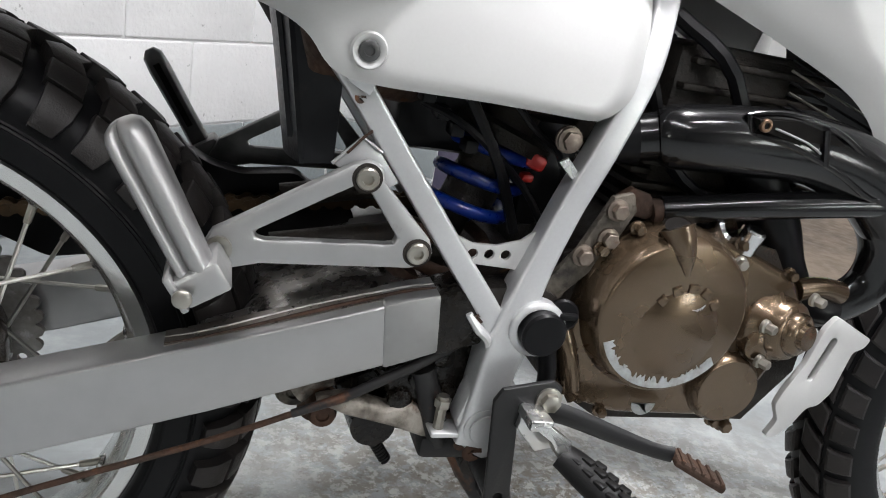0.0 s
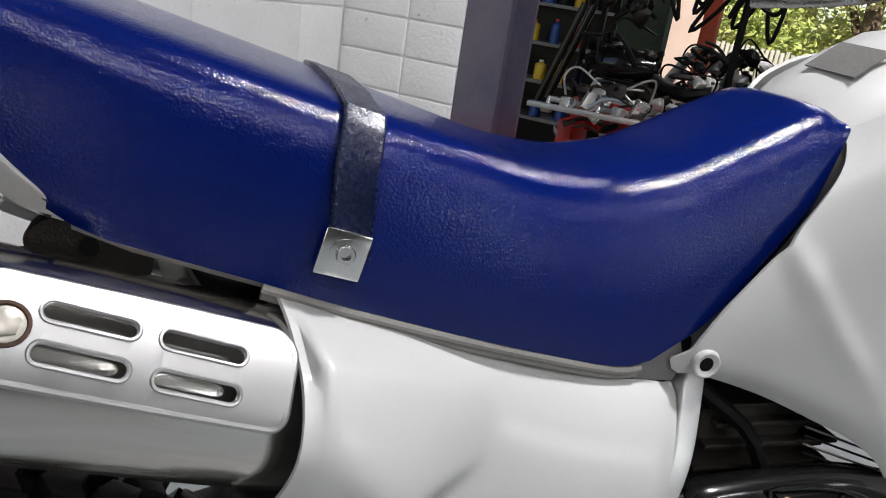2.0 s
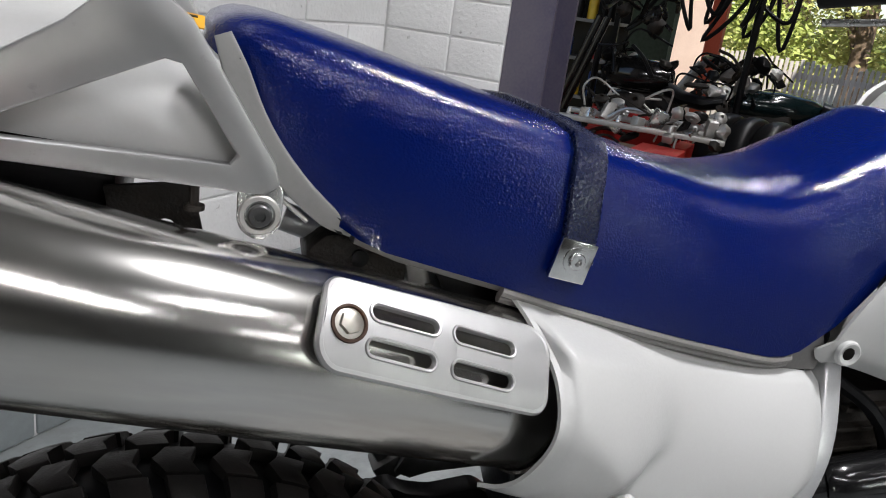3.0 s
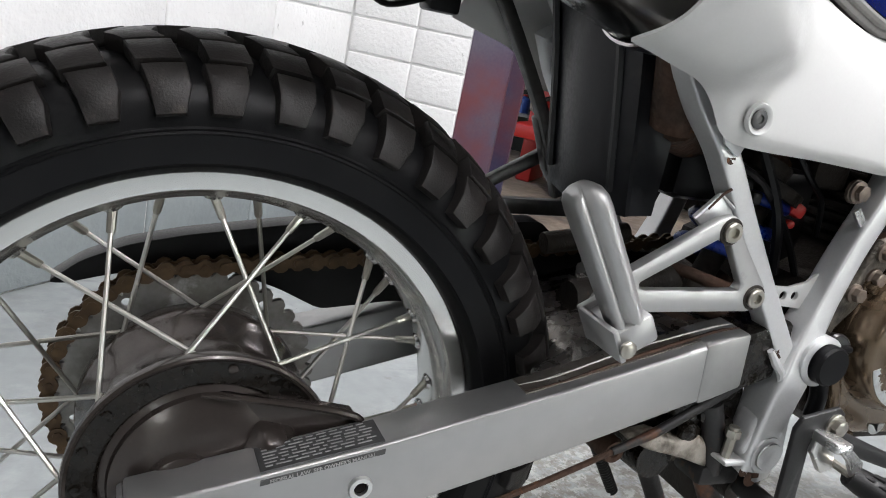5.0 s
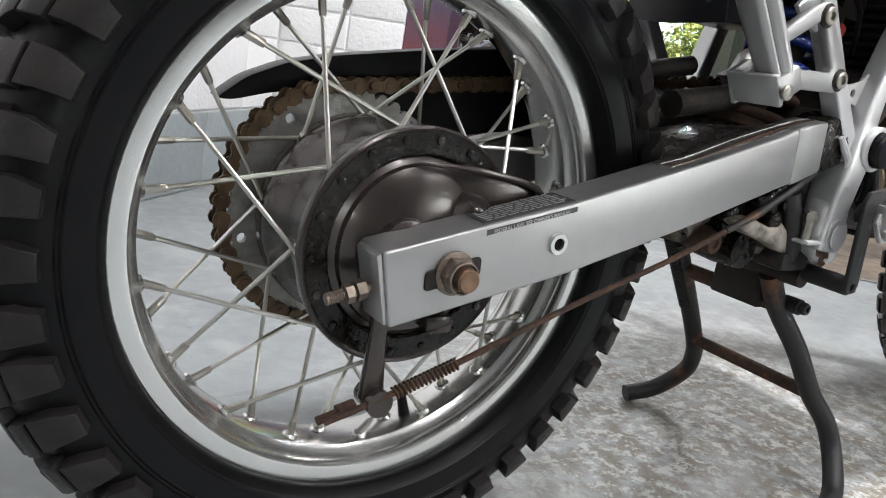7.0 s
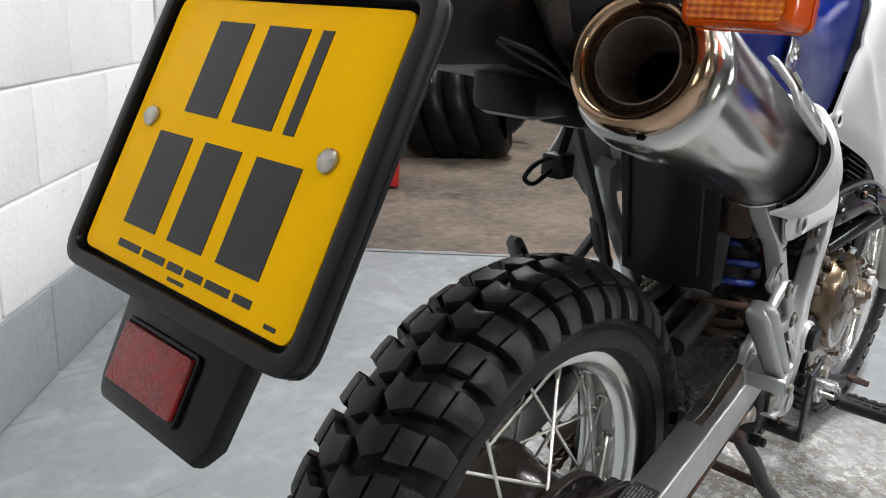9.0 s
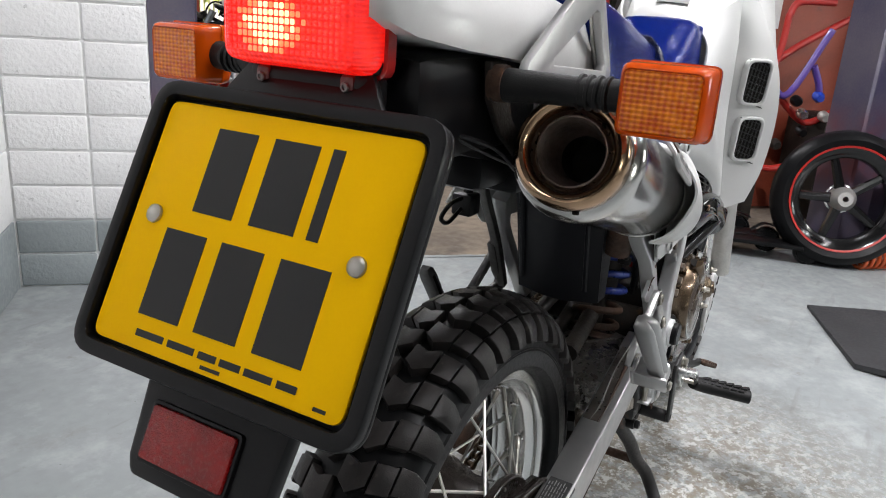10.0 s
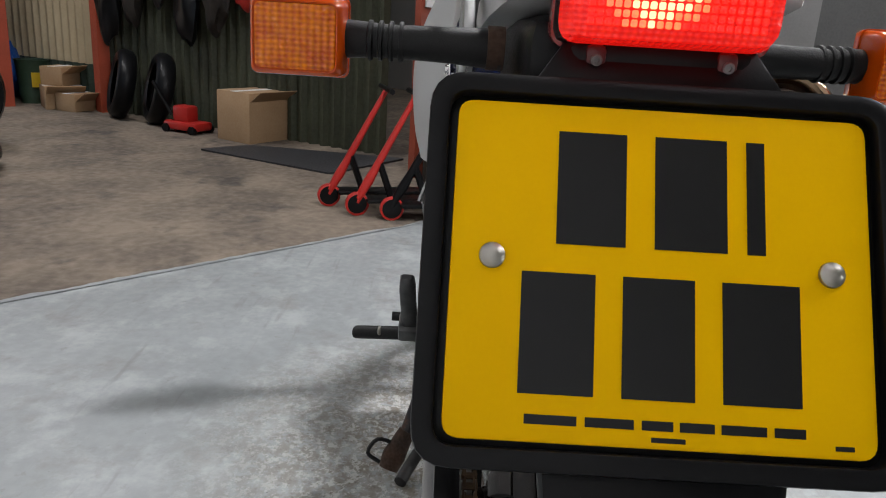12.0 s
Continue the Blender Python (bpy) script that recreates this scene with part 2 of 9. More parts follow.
STRAPM = mat("navy_grained_strap", (0.0016, 0.0055, 0.034), 0.22, 0, (0.0012, 0.004, 0.024), 30, fine=420, bump=0.3, bump_scale=700, dist=0.0008, rough2=0.32, spec=0.45)
MESHB = mat("black_mesh", (0.012, 0.012, 0.012), 0.4, 0.2, None, 10)
LABEL = mat("aged_black_label", (0.025, 0.025, 0.026), 0.5, 0, (0.06, 0.06, 0.06), 60, fine=200)
LABELTXT = mat("label_print", (0.40, 0.40, 0.39), 0.5, 0, (0.20, 0.20, 0.20), 60, fine=200, bump=0)
YELLOWL = mat("yellow_caution_label", (0.7, 0.36, 0.02), 0.4, 0, None, 40)
BRACKET = mat("satin_black_bracket", (0.009, 0.009, 0.010), 0.36, 0.1, (0.015, 0.015, 0.015), 20, fine=300, bump=0.1, third=(0.12, 0.05, 0.025), third_at=0.70, third_scale=30, spec=0.4)
RUBBER = mat("peg_rubber", (0.006, 0.006, 0.0065), 0.42, 0, (0.010, 0.0098, 0.0095), 30, fine=300, bump=0.15, spec=0.22)
PEGDARK = mat("dark_grey_cast_peg", (0.13, 0.13, 0.13), 0.34, 0.8, (0.07, 0.07, 0.07), 30, fine=60, bump=0)


def seat_material():
    """Wet-look vinyl: a leathery grain of two sizes that breaks up the gloss."""
    m = mat("blue_grained_vinyl", (0.0010, 0.0078, 0.090), 0.085, 0, (0.0009, 0.0062, 0.074), 6, fine=300, bump=0, coat=0.0, rough2=0.12, spec=0.33)
    n, l = m.node_tree.nodes, m.node_tree.links
    geo = n.new("ShaderNodeNewGeometry")
    v, f, w = n.new("ShaderNodeTexVoronoi"), n.new("ShaderNodeTexNoise"), n.new("ShaderNodeTexNoise")
    v.feature = "SMOOTH_F1"
    v.inputs["Scale"].default_value, f.inputs["Scale"].default_value, f.inputs["Detail"].default_value = 690.0, 440.0, 4.0
    w.inputs["Scale"].default_value, w.inputs["Detail"].default_value = 90.0, 3.0
    for a in (v, f, w):
        l.new(geo.outputs["Position"], a.inputs["Vector"])
    s, s2 = n.new("ShaderNodeMath"), n.new("ShaderNodeMath")
    s2.operation = "MULTIPLY_ADD"
    s2.inputs[1].default_value = 0.22
    l.new(v.outputs["Distance"], s.inputs[0])
    l.new(f.outputs["Fac"], s.inputs[1])
    l.new(w.outputs["Fac"], s2.inputs[0])
    l.new(s.outputs[0], s2.inputs[2])
    bp = n.new("ShaderNodeBump")
    bp.inputs["Strength"].default_value, bp.inputs["Distance"].default_value = 0.27, 0.0011
    l.new(s2.outputs[0], bp.inputs["Height"])
    l.new(bp.outputs[0], n["Principled BSDF"].inputs["Normal"])
    return m


VINYL = seat_material()


def lens_material(name, color, glow=0.0, glow_color=(1, 0, 0), cells=230.0):
    """A moulded lens: small square prisms in the relief; glow only for the lamp that is lit."""
    m = mat(name, color, 0.14, 0, tuple(c * 0.7 for c in color), 30, fine=200, bump=0, coat=0.15, spec=0.4)
    n, l = m.node_tree.nodes, m.node_tree.links
    geo = n.new("ShaderNodeNewGeometry")
    sep = n.new("ShaderNodeSeparateXYZ")
    l.new(geo.outputs["Position"], sep.inputs[0])
    waves = []
    for axis in ("Y", "Z"):
        k, s = n.new("ShaderNodeMath"), n.new("ShaderNodeMath")
        k.operation, s.operation = "MULTIPLY", "SINE"
        k.inputs[1].default_value = cells * 6.2832 * (1.0 if axis == "Y" else 1.35)
        l.new(sep.outputs[axis], k.inputs[0])
        l.new(k.outputs[0], s.inputs[0])
        waves.append(s)
    mx = n.new("ShaderNodeMath")
    mx.operation = "ADD"
    for i, s in enumerate(waves):
        l.new(s.outputs[0], mx.inputs[i])
    bp = n.new("ShaderNodeBump")
    bp.inputs["Strength"].default_value, bp.inputs["Distance"].default_value = 0.4, 0.0012
    l.new(mx.outputs[0], bp.inputs["Height"])
    b = n["Principled BSDF"]
    l.new(bp.outputs[0], b.inputs["Normal"])
    # colour paints the dark lines between prisms and the bright spots of light
    blot, both_, deep = n.new("ShaderNodeTexNoise"), n.new("ShaderNodeMath"), n.new("ShaderNodeMapRange")
    blot.inputs["Scale"].default_value, blot.inputs["Detail"].default_value = 75.0, 4.0
    l.new(geo.outputs["Position"], blot.inputs["Vector"])
    both_.operation = "MULTIPLY_ADD"
    both_.inputs[1].default_value = 9.0
    l.new(blot.outputs["Fac"], both_.inputs[0])
    l.new(mx.outputs[0], both_.inputs[2])
    deep.inputs[1].default_value, deep.inputs[2].default_value = 2.2, 7.4
    l.new(both_.outputs[0], deep.inputs[0])
    dm = n.new("ShaderNodeMix")
    dm.data_type = "RGBA"
    dm.inputs["A"].default_value, dm.inputs["B"].default_value = (color[0] * 0.72, color[1] * 0.52, color[2], 1), (min(1, color[0] * 1.2), color[1] * 1.9, color[2], 1)
    l.new(deep.outputs[0], dm.inputs["Factor"])
    l.new(dm.outputs["Result"], b.inputs["Base Color"])
    if glow:
        b.inputs["Emission Color"].default_value = (*glow_color, 1)
        b.inputs["Emission Strength"].default_value = glow
    return m


AMBER = lens_material("amber_lens", (0.68, 0.118, 0.0), cells=205.0)
REDLENS = lens_material("lit_red_lens", (0.62, 0.012, 0.008), 0.36, (1.0, 0.010, 0.006))
REDCELL = lens_material("lit_red_prism", (0.75, 0.02, 0.015), 0.66, (1.0, 0.020, 0.012))
HOT = lens_material("bulb_glow_lens", (0.9, 0.3, 0.2), 1.45, (1.0, 0.52, 0.22))
WARM = lens_material("bulb_edge_lens", (0.9, 0.1, 0.06), 1.1, (1.0, 0.14, 0.05))
REDRIM = mat("red_lens_rim", (0.30, 0.008, 0.008), 0.2, 0, (0.22, 0.006, 0.006), 20, coat=0.3)
REDDARK = mat("dark_red_lug", (0.10, 0.008, 0.007), 0.3, 0, (0.06, 0.006, 0.006), 60, fine=200)
AMBERRIM = mat("amber_lens_rim", (0.52, 0.066, 0.0015), 0.10, 0, (0.44, 0.050, 0.001), 20, bump=0, coat=0.0, spec=0.45)


def floor_paint():
    m = mat("worn_grey_floor_paint", (0.265, 0.285, 0.287), 0.40, 0, (0.215, 0.232, 0.235), 2.2, fine=30, bump=0.12, bump_scale=160, dist=0.0015, rough2=0.55)
    n, l = m.node_tree.nodes, m.node_tree.links
    b = n["Principled BSDF"]
    base = b.inputs["Base Color"].links[0].from_socket
    geo = n.new("ShaderNodeNewGeometry")

    def noise_node(scale, detail=6.0, rough=0.6):
        t = n.new("ShaderNodeTexNoise")
        t.inputs["Scale"].default_value, t.inputs["Detail"].default_value, t.inputs["Roughness"].default_value = scale, detail, rough
        l.new(geo.outputs["Position"], t.inputs["Vector"])
        return t.outputs["Fac"]

    def ramp(s, a, c, lo=0.0, hi=1.0):
        r = n.new("ShaderNodeMapRange")
        r.inputs[1].default_value, r.inputs[2].default_value, r.inputs[3].default_value, r.inputs[4].default_value = a, c, lo, hi
        l.new(s, r.inputs[0])
        return r.outputs[0]

    def mul(a, c):
        q = n.new("ShaderNodeMath")
        q.operation = "MULTIPLY"
        l.new(a, q.inputs[0])
        l.new(c, q.inputs[1])
        return q.outputs[0]

    def mixed(a, color, f):
        q = n.new("ShaderNodeMix")
        q.data_type = "RGBA"
        q.inputs["B"].default_value = (*color, 1)
        l.new(a, q.inputs["A"])
        l.new(f, q.inputs["Factor"])
        return q.outputs["Result"]

    # a trodden patch where bikes are put on their stands
    dist = n.new("ShaderNodeVectorMath")
    dist.operation = "DISTANCE"
    l.new(geo.outputs["Position"], dist.inputs[0])
    dist.inputs[1].default_value = (0.72, -0.05, 0.0)
    near = ramp(dist.outputs["Value"], 0.26, 0.74, 1.0, 0.0)
    flake = ramp(noise_node(30, 10, 0.75), 0.44, 0.52)
    out = mixed(base, (0.165, 0.145, 0.112), mul(near, flake))
    out = mixed(out, (0.44, 0.44, 0.425), mul(near, ramp(noise_node(44, 10, 0.75), 0.51, 0.555)))
    out = mixed(out, (0.10, 0.085, 0.065), mul(near, ramp(noise_node(85, 8, 0.7), 0.58, 0.63)))
    out = mixed(out, (0.06, 0.052, 0.042), mul(near, ramp(noise_node(20, 10, 0.75), 0.58, 0.68)))
    out = mixed(out, (0.15, 0.145, 0.13), ramp(noise_node(14, 8, 0.72), 0.61, 0.72, 0.0, 0.7))
    out = mixed(out, (0.38, 0.40, 0.40), ramp(noise_node(6.0, 8, 0.68), 0.50, 0.66, 0.0, 0.6))
    out = mixed(out, (0.05, 0.047, 0.044), ramp(noise_node(70, 6, 0.6), 0.70, 0.73, 0.0, 0.8))
    streak, smap = n.new("ShaderNodeTexNoise"), n.new("ShaderNodeMapping")
    smap.inputs["Scale"].default_value, smap.inputs["Rotation"].default_value = (3.0, 26.0, 1.0), (0, 0, 0.7)
    streak.inputs["Scale"].default_value, streak.inputs["Detail"].default_value = 1.0, 5.0
    l.new(geo.outputs["Position"], smap.inputs["Vector"])
    l.new(smap.outputs[0], streak.inputs["Vector"])
    out = mixed(out, (0.15, 0.15, 0.145), ramp(streak.outputs["Fac"], 0.62, 0.74, 0.0, 0.55))
    out = mixed(out, (0.17, 0.165, 0.15), ramp(noise_node(5.5, 9, 0.7), 0.55, 0.75, 0.0, 0.75))
    l.new(out, b.inputs["Base Color"])
    return m


FLOORP = floor_paint()
# the dark blotches are partly shadow patches painted into the concrete
CONCRETE = mat("dusty_concrete", (0.215, 0.172, 0.127), 0.7, 0, (0.118, 0.094, 0.072), 2.4, fine=22, mix=0.3, bump=0.35, bump_scale=60, dist=0.004, third=(0.068, 0.057, 0.047), third_at=0.54, third_scale=2.6, soft=0.14)
# third: specks painting the shade inside the block's pits
BLOCKW = mat("white_painted_block", (0.76, 0.76, 0.755), 0.5, 0, (0.69, 0.69, 0.685), 5, fine=60, bump=0.6, bump_scale=85, dist=0.005, third=(0.42, 0.42, 0.41), third_at=0.65, third_scale=44, soft=0.05, random_tint=0.03)
BLOCKG = mat("grey_painted_block", (0.27, 0.30, 0.305), 0.5, 0, (0.23, 0.255, 0.26), 5, fine=60, bump=0.5, bump_scale=75, dist=0.004, random_tint=0.04)
JOINTW = mat("white_painted_joint", (0.75, 0.75, 0.745), 0.6, 0, (0.69, 0.69, 0.685), 9, fine=60, bump=0.6, bump_scale=110, dist=0.004)
# walls and ceilings, mostly unseen, toned dark so gloss reflects less light
WALLP = mat("plain_grey_wall", (0.34, 0.335, 0.325), 0.6, 0, (0.28, 0.275, 0.265), 2, fine=60, bump=0.3)
CEIL = mat("grey_ceiling_sheet", (0.22, 0.22, 0.215), 0.7, 0, (0.17, 0.17, 0.165), 2, fine=60)
WALLD = mat("dark_grey_wall_paint", (0.15, 0.15, 0.145), 0.6, 0, (0.11, 0.11, 0.105), 2, fine=60, bump=0.3)
REDP = mat("red_paint", (0.42, 0.018, 0.012), 0.35, 0, (0.34, 0.015, 0.012), 6, fine=120, bump=0.05, third=(0.16, 0.02, 0.015), third_at=0.68, third_scale=14)
REDBROWN = mat("red_oxide_sheet", (0.25, 0.048, 0.022), 0.42, 0, (0.19, 0.036, 0.018), 3, fine=80, bump=0.15, third=(0.10, 0.03, 0.02), third_at=0.64, third_scale=12)
LAMPW = mat("batten_housing", (0.75, 0.75, 0.74), 0.4, 0, None, 6)


def post_paint():
    """Purple steel with a worn red stretch low down."""
    m = mat("scuffed_purple_steel", (0.055, 0.049, 0.098), 0.34, 0.25, (0.125, 0.112, 0.14), 4, fine=120, bump=0.15, dist=0.001)
    n, l = m.node_tree.nodes, m.node_tree.links
    b = n["Principled BSDF"]
    base = b.inputs["Base Color"].links[0].from_socket
    geo, sep, tn = n.new("ShaderNodeNewGeometry"), n.new("ShaderNodeSeparateXYZ"), n.new("ShaderNodeTexNoise")
    tn.inputs["Scale"].default_value, tn.inputs["Detail"].default_value = 6.0, 6.0
    l.new(geo.outputs["Position"], sep.inputs[0])
    l.new(geo.outputs["Position"], tn.inputs["Vector"])
    up, down, f, g, mx = (n.new("ShaderNodeMapRange"), n.new("ShaderNodeMapRange"), n.new("ShaderNodeMath"), n.new("ShaderNodeMath"), n.new("ShaderNodeMix"))
    up.inputs[1].default_value, up.inputs[2].default_value = 0.22, 0.36
    down.inputs[1].default_value, down.inputs[2].default_value, down.inputs[3].default_value, down.inputs[4].default_value = 0.52, 0.68, 1.0, 0.0
    patch = n.new("ShaderNodeMapRange")
    patch.inputs[1].default_value, patch.inputs[2].default_value, patch.inputs[4].default_value = 0.38, 0.62, 0.75
    f.operation = g.operation = "MULTIPLY"
    l.new(sep.outputs["Z"], up.inputs[0])
    l.new(sep.outputs["Z"], down.inputs[0])
    l.new(tn.outputs["Fac"], patch.inputs[0])
    l.new(up.outputs[0], f.inputs[0])
    l.new(down.outputs[0], f.inputs[1])
    l.new(f.outputs[0], g.inputs[0])
    l.new(patch.outputs[0], g.inputs[1])
    mx.data_type = "RGBA"
    mx.inputs["B"].default_value = (0.17, 0.035, 0.035, 1)
    l.new(base, mx.inputs["A"])
    l.new(g.outputs[0], mx.inputs["Factor"])
    l.new(mx.outputs["Result"], b.inputs["Base Color"])
    return m


PURPLE = post_paint()
# ---- building helpers ----
def new_thing(name, label, category, at=(0, 0, 0), group="", kind=""):
    ob = new(name)
    ob.matrix_world = at if isinstance(at, Matrix) else Matrix.Translation(at)
    ob.empty_display_size = 0.05
    return tagged(ob, label, category, group, kind)


def finish(bm, name, material, angle=40):
    me = bpy.data.meshes.new(name)
    bmesh.ops.recalc_face_normals(bm, faces=bm.faces[:])
    bm.to_mesh(me)
    bm.free()
    me.materials.append(material)
    me.polygons.foreach_set("use_smooth", [True] * len(me.polygons))
    me.set_sharp_from_angle(angle=radians(angle))
    return me


def part(name, bm, material, parent, label="", angle=40, m=None):
    """One mesh object under a thing or a part; bm in the thing's own axes, or a mesh that is shared."""
    me = bm if isinstance(bm, bpy.types.Mesh) else finish(bm, name, material, angle)
    ob = new(name, me)
    ob.parent = parent
    if m is not None:
        ob.matrix_basis = m
    return tagged(ob, label)


def solo(name, bm, material, label, category="", group="", kind="", angle=40, m=None):
    me = bm if isinstance(bm, bpy.types.Mesh) else finish(bm, name, material, angle)
    ob = new(name, me)
    if m is not None:
        ob.matrix_world = m
    return tagged(ob, label, category, group, kind)


def join(*bms):
    out = bmesh.new()
    for b in bms:
        me = bpy.data.meshes.new("tmp")
        b.to_mesh(me)
        b.free()
        out.from_mesh(me)
        bpy.data.meshes.remove(me)
    return out


def moved(bm, m):
    bmesh.ops.transform(bm, matrix=m, verts=bm.verts[:])
    return bm


def mirrored(bm):
    """The bike's other side: a copy with y turned round."""
    c = bm.copy()
    bmesh.ops.transform(c, matrix=Matrix.Diagonal((1, -1, 1, 1)), verts=c.verts[:])
    bmesh.ops.reverse_faces(c, faces=c.faces[:])
    return c


def both(bm):
    return join(bm, mirrored(bm))


def box(c, s, bevel=0.0, m=None, seg=2):
    bm = bmesh.new()
    bmesh.ops.create_cube(bm, size=1.0)
    bmesh.ops.transform(bm, matrix=Matrix.Diagonal((*s, 1)), verts=bm.verts[:])
    if bevel:
        bmesh.ops.bevel(bm, geom=bm.edges[:], offset=bevel, segments=seg, affect="EDGES", profile=0.5)
    bmesh.ops.transform(bm, matrix=Matrix.Translation(c) @ (m or Matrix()), verts=bm.verts[:])
    return bm


def plate(outer, y0, y1, holes=(), bevel=0.0, seg=2):
    """A flat piece from an outline in x and z, with holes through it, between two values of y."""
    bm = bmesh.new()
    edges = []
    for loop in (outer, *holes):
        vs = [bm.verts.new((x, y0, z)) for x, z in loop]
        edges += [bm.edges.new((vs[i], vs[(i + 1) % len(vs)])) for i in range(len(vs))]
    bmesh.ops.triangle_fill(bm, use_beauty=True, use_dissolve=not holes, edges=edges)
    faces = bm.faces[:]
    got = bmesh.ops.extrude_face_region(bm, geom=faces)
    bmesh.ops.translate(bm, vec=(0, y1 - y0, 0), verts=[v for v in got["geom"] if isinstance(v, bmesh.types.BMVert)])
    bmesh.ops.recalc_face_normals(bm, faces=bm.faces[:])
    if bevel:
        rim = [e for e in bm.edges if len(e.link_faces) == 2 and e.calc_face_angle(0) > 1.0]
        bmesh.ops.bevel(bm, geom=rim, offset=bevel, segments=seg, affect="EDGES", profile=0.5, clamp_overlap=True)
    return bm


def rounded(pts, r, n=5):
    """An outline with its corners rounded by r."""
    out = []
    for i, p in enumerate(pts):
        a, c = Vector(pts[i - 1]), Vector(pts[(i + 1) % len(pts)])
        p = Vector(p)
        da, dc = (a - p), (c - p)
        k = min(r, da.length * 0.45, dc.length * 0.45)
        s, e = p + da.normalized() * k, p + dc.normalized() * k
        for j in range(n + 1):
            t = j / n
            out.append(tuple(s * (1 - t) ** 2 + p * 2 * t * (1 - t) + e * t * t))
    return out


def slot(a, c, w, n=6):
    """A long hole with round ends from a to c, w wide."""
    a, c = Vector(a), Vector(c)
    d = (c - a).normalized()
    s = Vector((-d.y, d.x))
    out = []
    for o, k in ((c, 0), (a, math.pi)):
        for j in range(n + 1):
            t = k - math.pi / 2 + math.pi * j / n
            out.append(tuple(o + (d * math.cos(t) + s * math.sin(t)) * w / 2))
    return out


def disc(c, r, n=16):
    return [(c[0] + r * math.cos(2 * math.pi * i / n), c[1] + r * math.sin(2 * math.pi * i / n)) for i in range(n)]


def curve(pts, n=6):
    """A smooth line through points (Catmull-Rom)."""
    p = [Vector(q) for q in pts]
    p = [2 * p[0] - p[1]] + p + [2 * p[-1] - p[-2]]
    out = []
    for i in range(1, len(p) - 2):
        for j in range(n):
            t = j / n
            out.append(0.5 * (2 * p[i] + (p[i + 1] - p[i - 1]) * t + (2 * p[i - 1] - 5 * p[i] + 4 * p[i + 1] - p[i + 2]) * t * t
                              + (3 * p[i] - p[i - 1] - 3 * p[i + 1] + p[i + 2]) * t ** 3))
    out.append(p[-2])
    return out


def tube(pts, r, seg=12, smooth=6, closed=False, flat=None, up=(0, 0, 1), square=False, caps=True):
    """A bar swept along points. r: a radius, or one for each given point; flat: (half width, half height) of an oval or square bar."""
    rs = r if isinstance(r, (list, tuple)) else [r] * len(pts)
    line = curve(pts, smooth) if smooth > 1 and len(pts) > 2 else [Vector(q) for q in pts]
    k = smooth if smooth > 1 and len(pts) > 2 else 1
    bm = bmesh.new()
    rings = []
    side = None
    for i, c in enumerate(line):
        if closed:
            d = line[(i + 1) % len(line)] - line[i - 1]
        else:
            d = line[min(i + 1, len(line) - 1)] - line[max(i - 1, 0)]
        d.normalize()
        if side is None:
            side = d.cross(Vector(up))
            if side.length < 1e-3:
                side = d.cross(Vector((1, 0, 0)))
        side = (side - d * side.dot(d)).normalized()
        top = side.cross(d).normalized()
        f = i / k
        a = min(int(f), len(rs) - 1)
        b = min(a + 1, len(rs) - 1)
        rad = rs[a] + (rs[b] - rs[a]) * (f - int(f))
        ring = []
        for j in range(seg):
            t = 2 * math.pi * (j + (0.5 if square else 0)) / seg
            x, z = math.cos(t), math.sin(t)
            if square:
                q = 0.22
                x, z = math.copysign(abs(x) ** q, x), math.copysign(abs(z) ** q, z)
            if flat:
                x, z = x * flat[0] * rad, z * flat[1] * rad
            else:
                x, z = x * rad, z * rad
            ring.append(bm.verts.new(c + side * x + top * z))
        rings.append(ring)
    n = len(rings)
    for i in range(n if closed else n - 1):
        a, b = rings[i], rings[(i + 1) % n]
        for j in range(seg):
            bm.faces.new((a[j], a[(j + 1) % seg], b[(j + 1) % seg], b[j]))
    if caps and not closed:
        bm.faces.new(rings[0])
        bm.faces.new(rings[-1])
    return bm


def lathe(profile, c=(0, 0, 0), axis=(0, 1, 0), seg=32, closed=False, caps=False):
    """A turned shape: profile of (radius, place along the axis)."""
    axis = Vector(axis).normalized()
    m = Matrix.Translation(c) @ axis.to_track_quat("Z", "Y").to_matrix().to_4x4()
    bm = bmesh.new()
    rings = []
    for r, a in profile:
        if r < 1e-6:
            rings.append([bm.verts.new(m @ Vector((0, 0, a)))])
        else:
            rings.append([bm.verts.new(m @ Vector((r * math.cos(2 * math.pi * i / seg), r * math.sin(2 * math.pi * i / seg), a))) for i in range(seg)])
    pairs = list(zip(rings, rings[1:])) + ([(rings[-1], rings[0])] if closed else [])
    for a, b in pairs:
        for i in range(seg):
            j = (i + 1) % seg
            if len(a) == 1 and len(b) == 1:
                continue
            if len(a) == 1:
                bm.faces.new((a[0], b[j], b[i]))
            elif len(b) == 1:
                bm.faces.new((a[i], a[j], b[0]))
            else:
                bm.faces.new((a[i], a[j], b[j], b[i]))
    if caps:
        for r in (rings[0], rings[-1]):
            if len(r) > 2:
                bm.faces.new(r)
    return bm


def loft(rings, caps=True, closed=True):
    bm = bmesh.new()
    vs = [[bm.verts.new(p) for p in ring] for ring in rings]
    n = len(vs[0])
    for a, b in zip(vs, vs[1:]):
        for j in range(n if closed else n - 1):
            k = (j + 1) % n
            bm.faces.new((a[j], a[k], b[k], b[j]))
    if caps and closed:
        bm.faces.new(vs[0])
        bm.faces.new(vs[-1])
    return bm


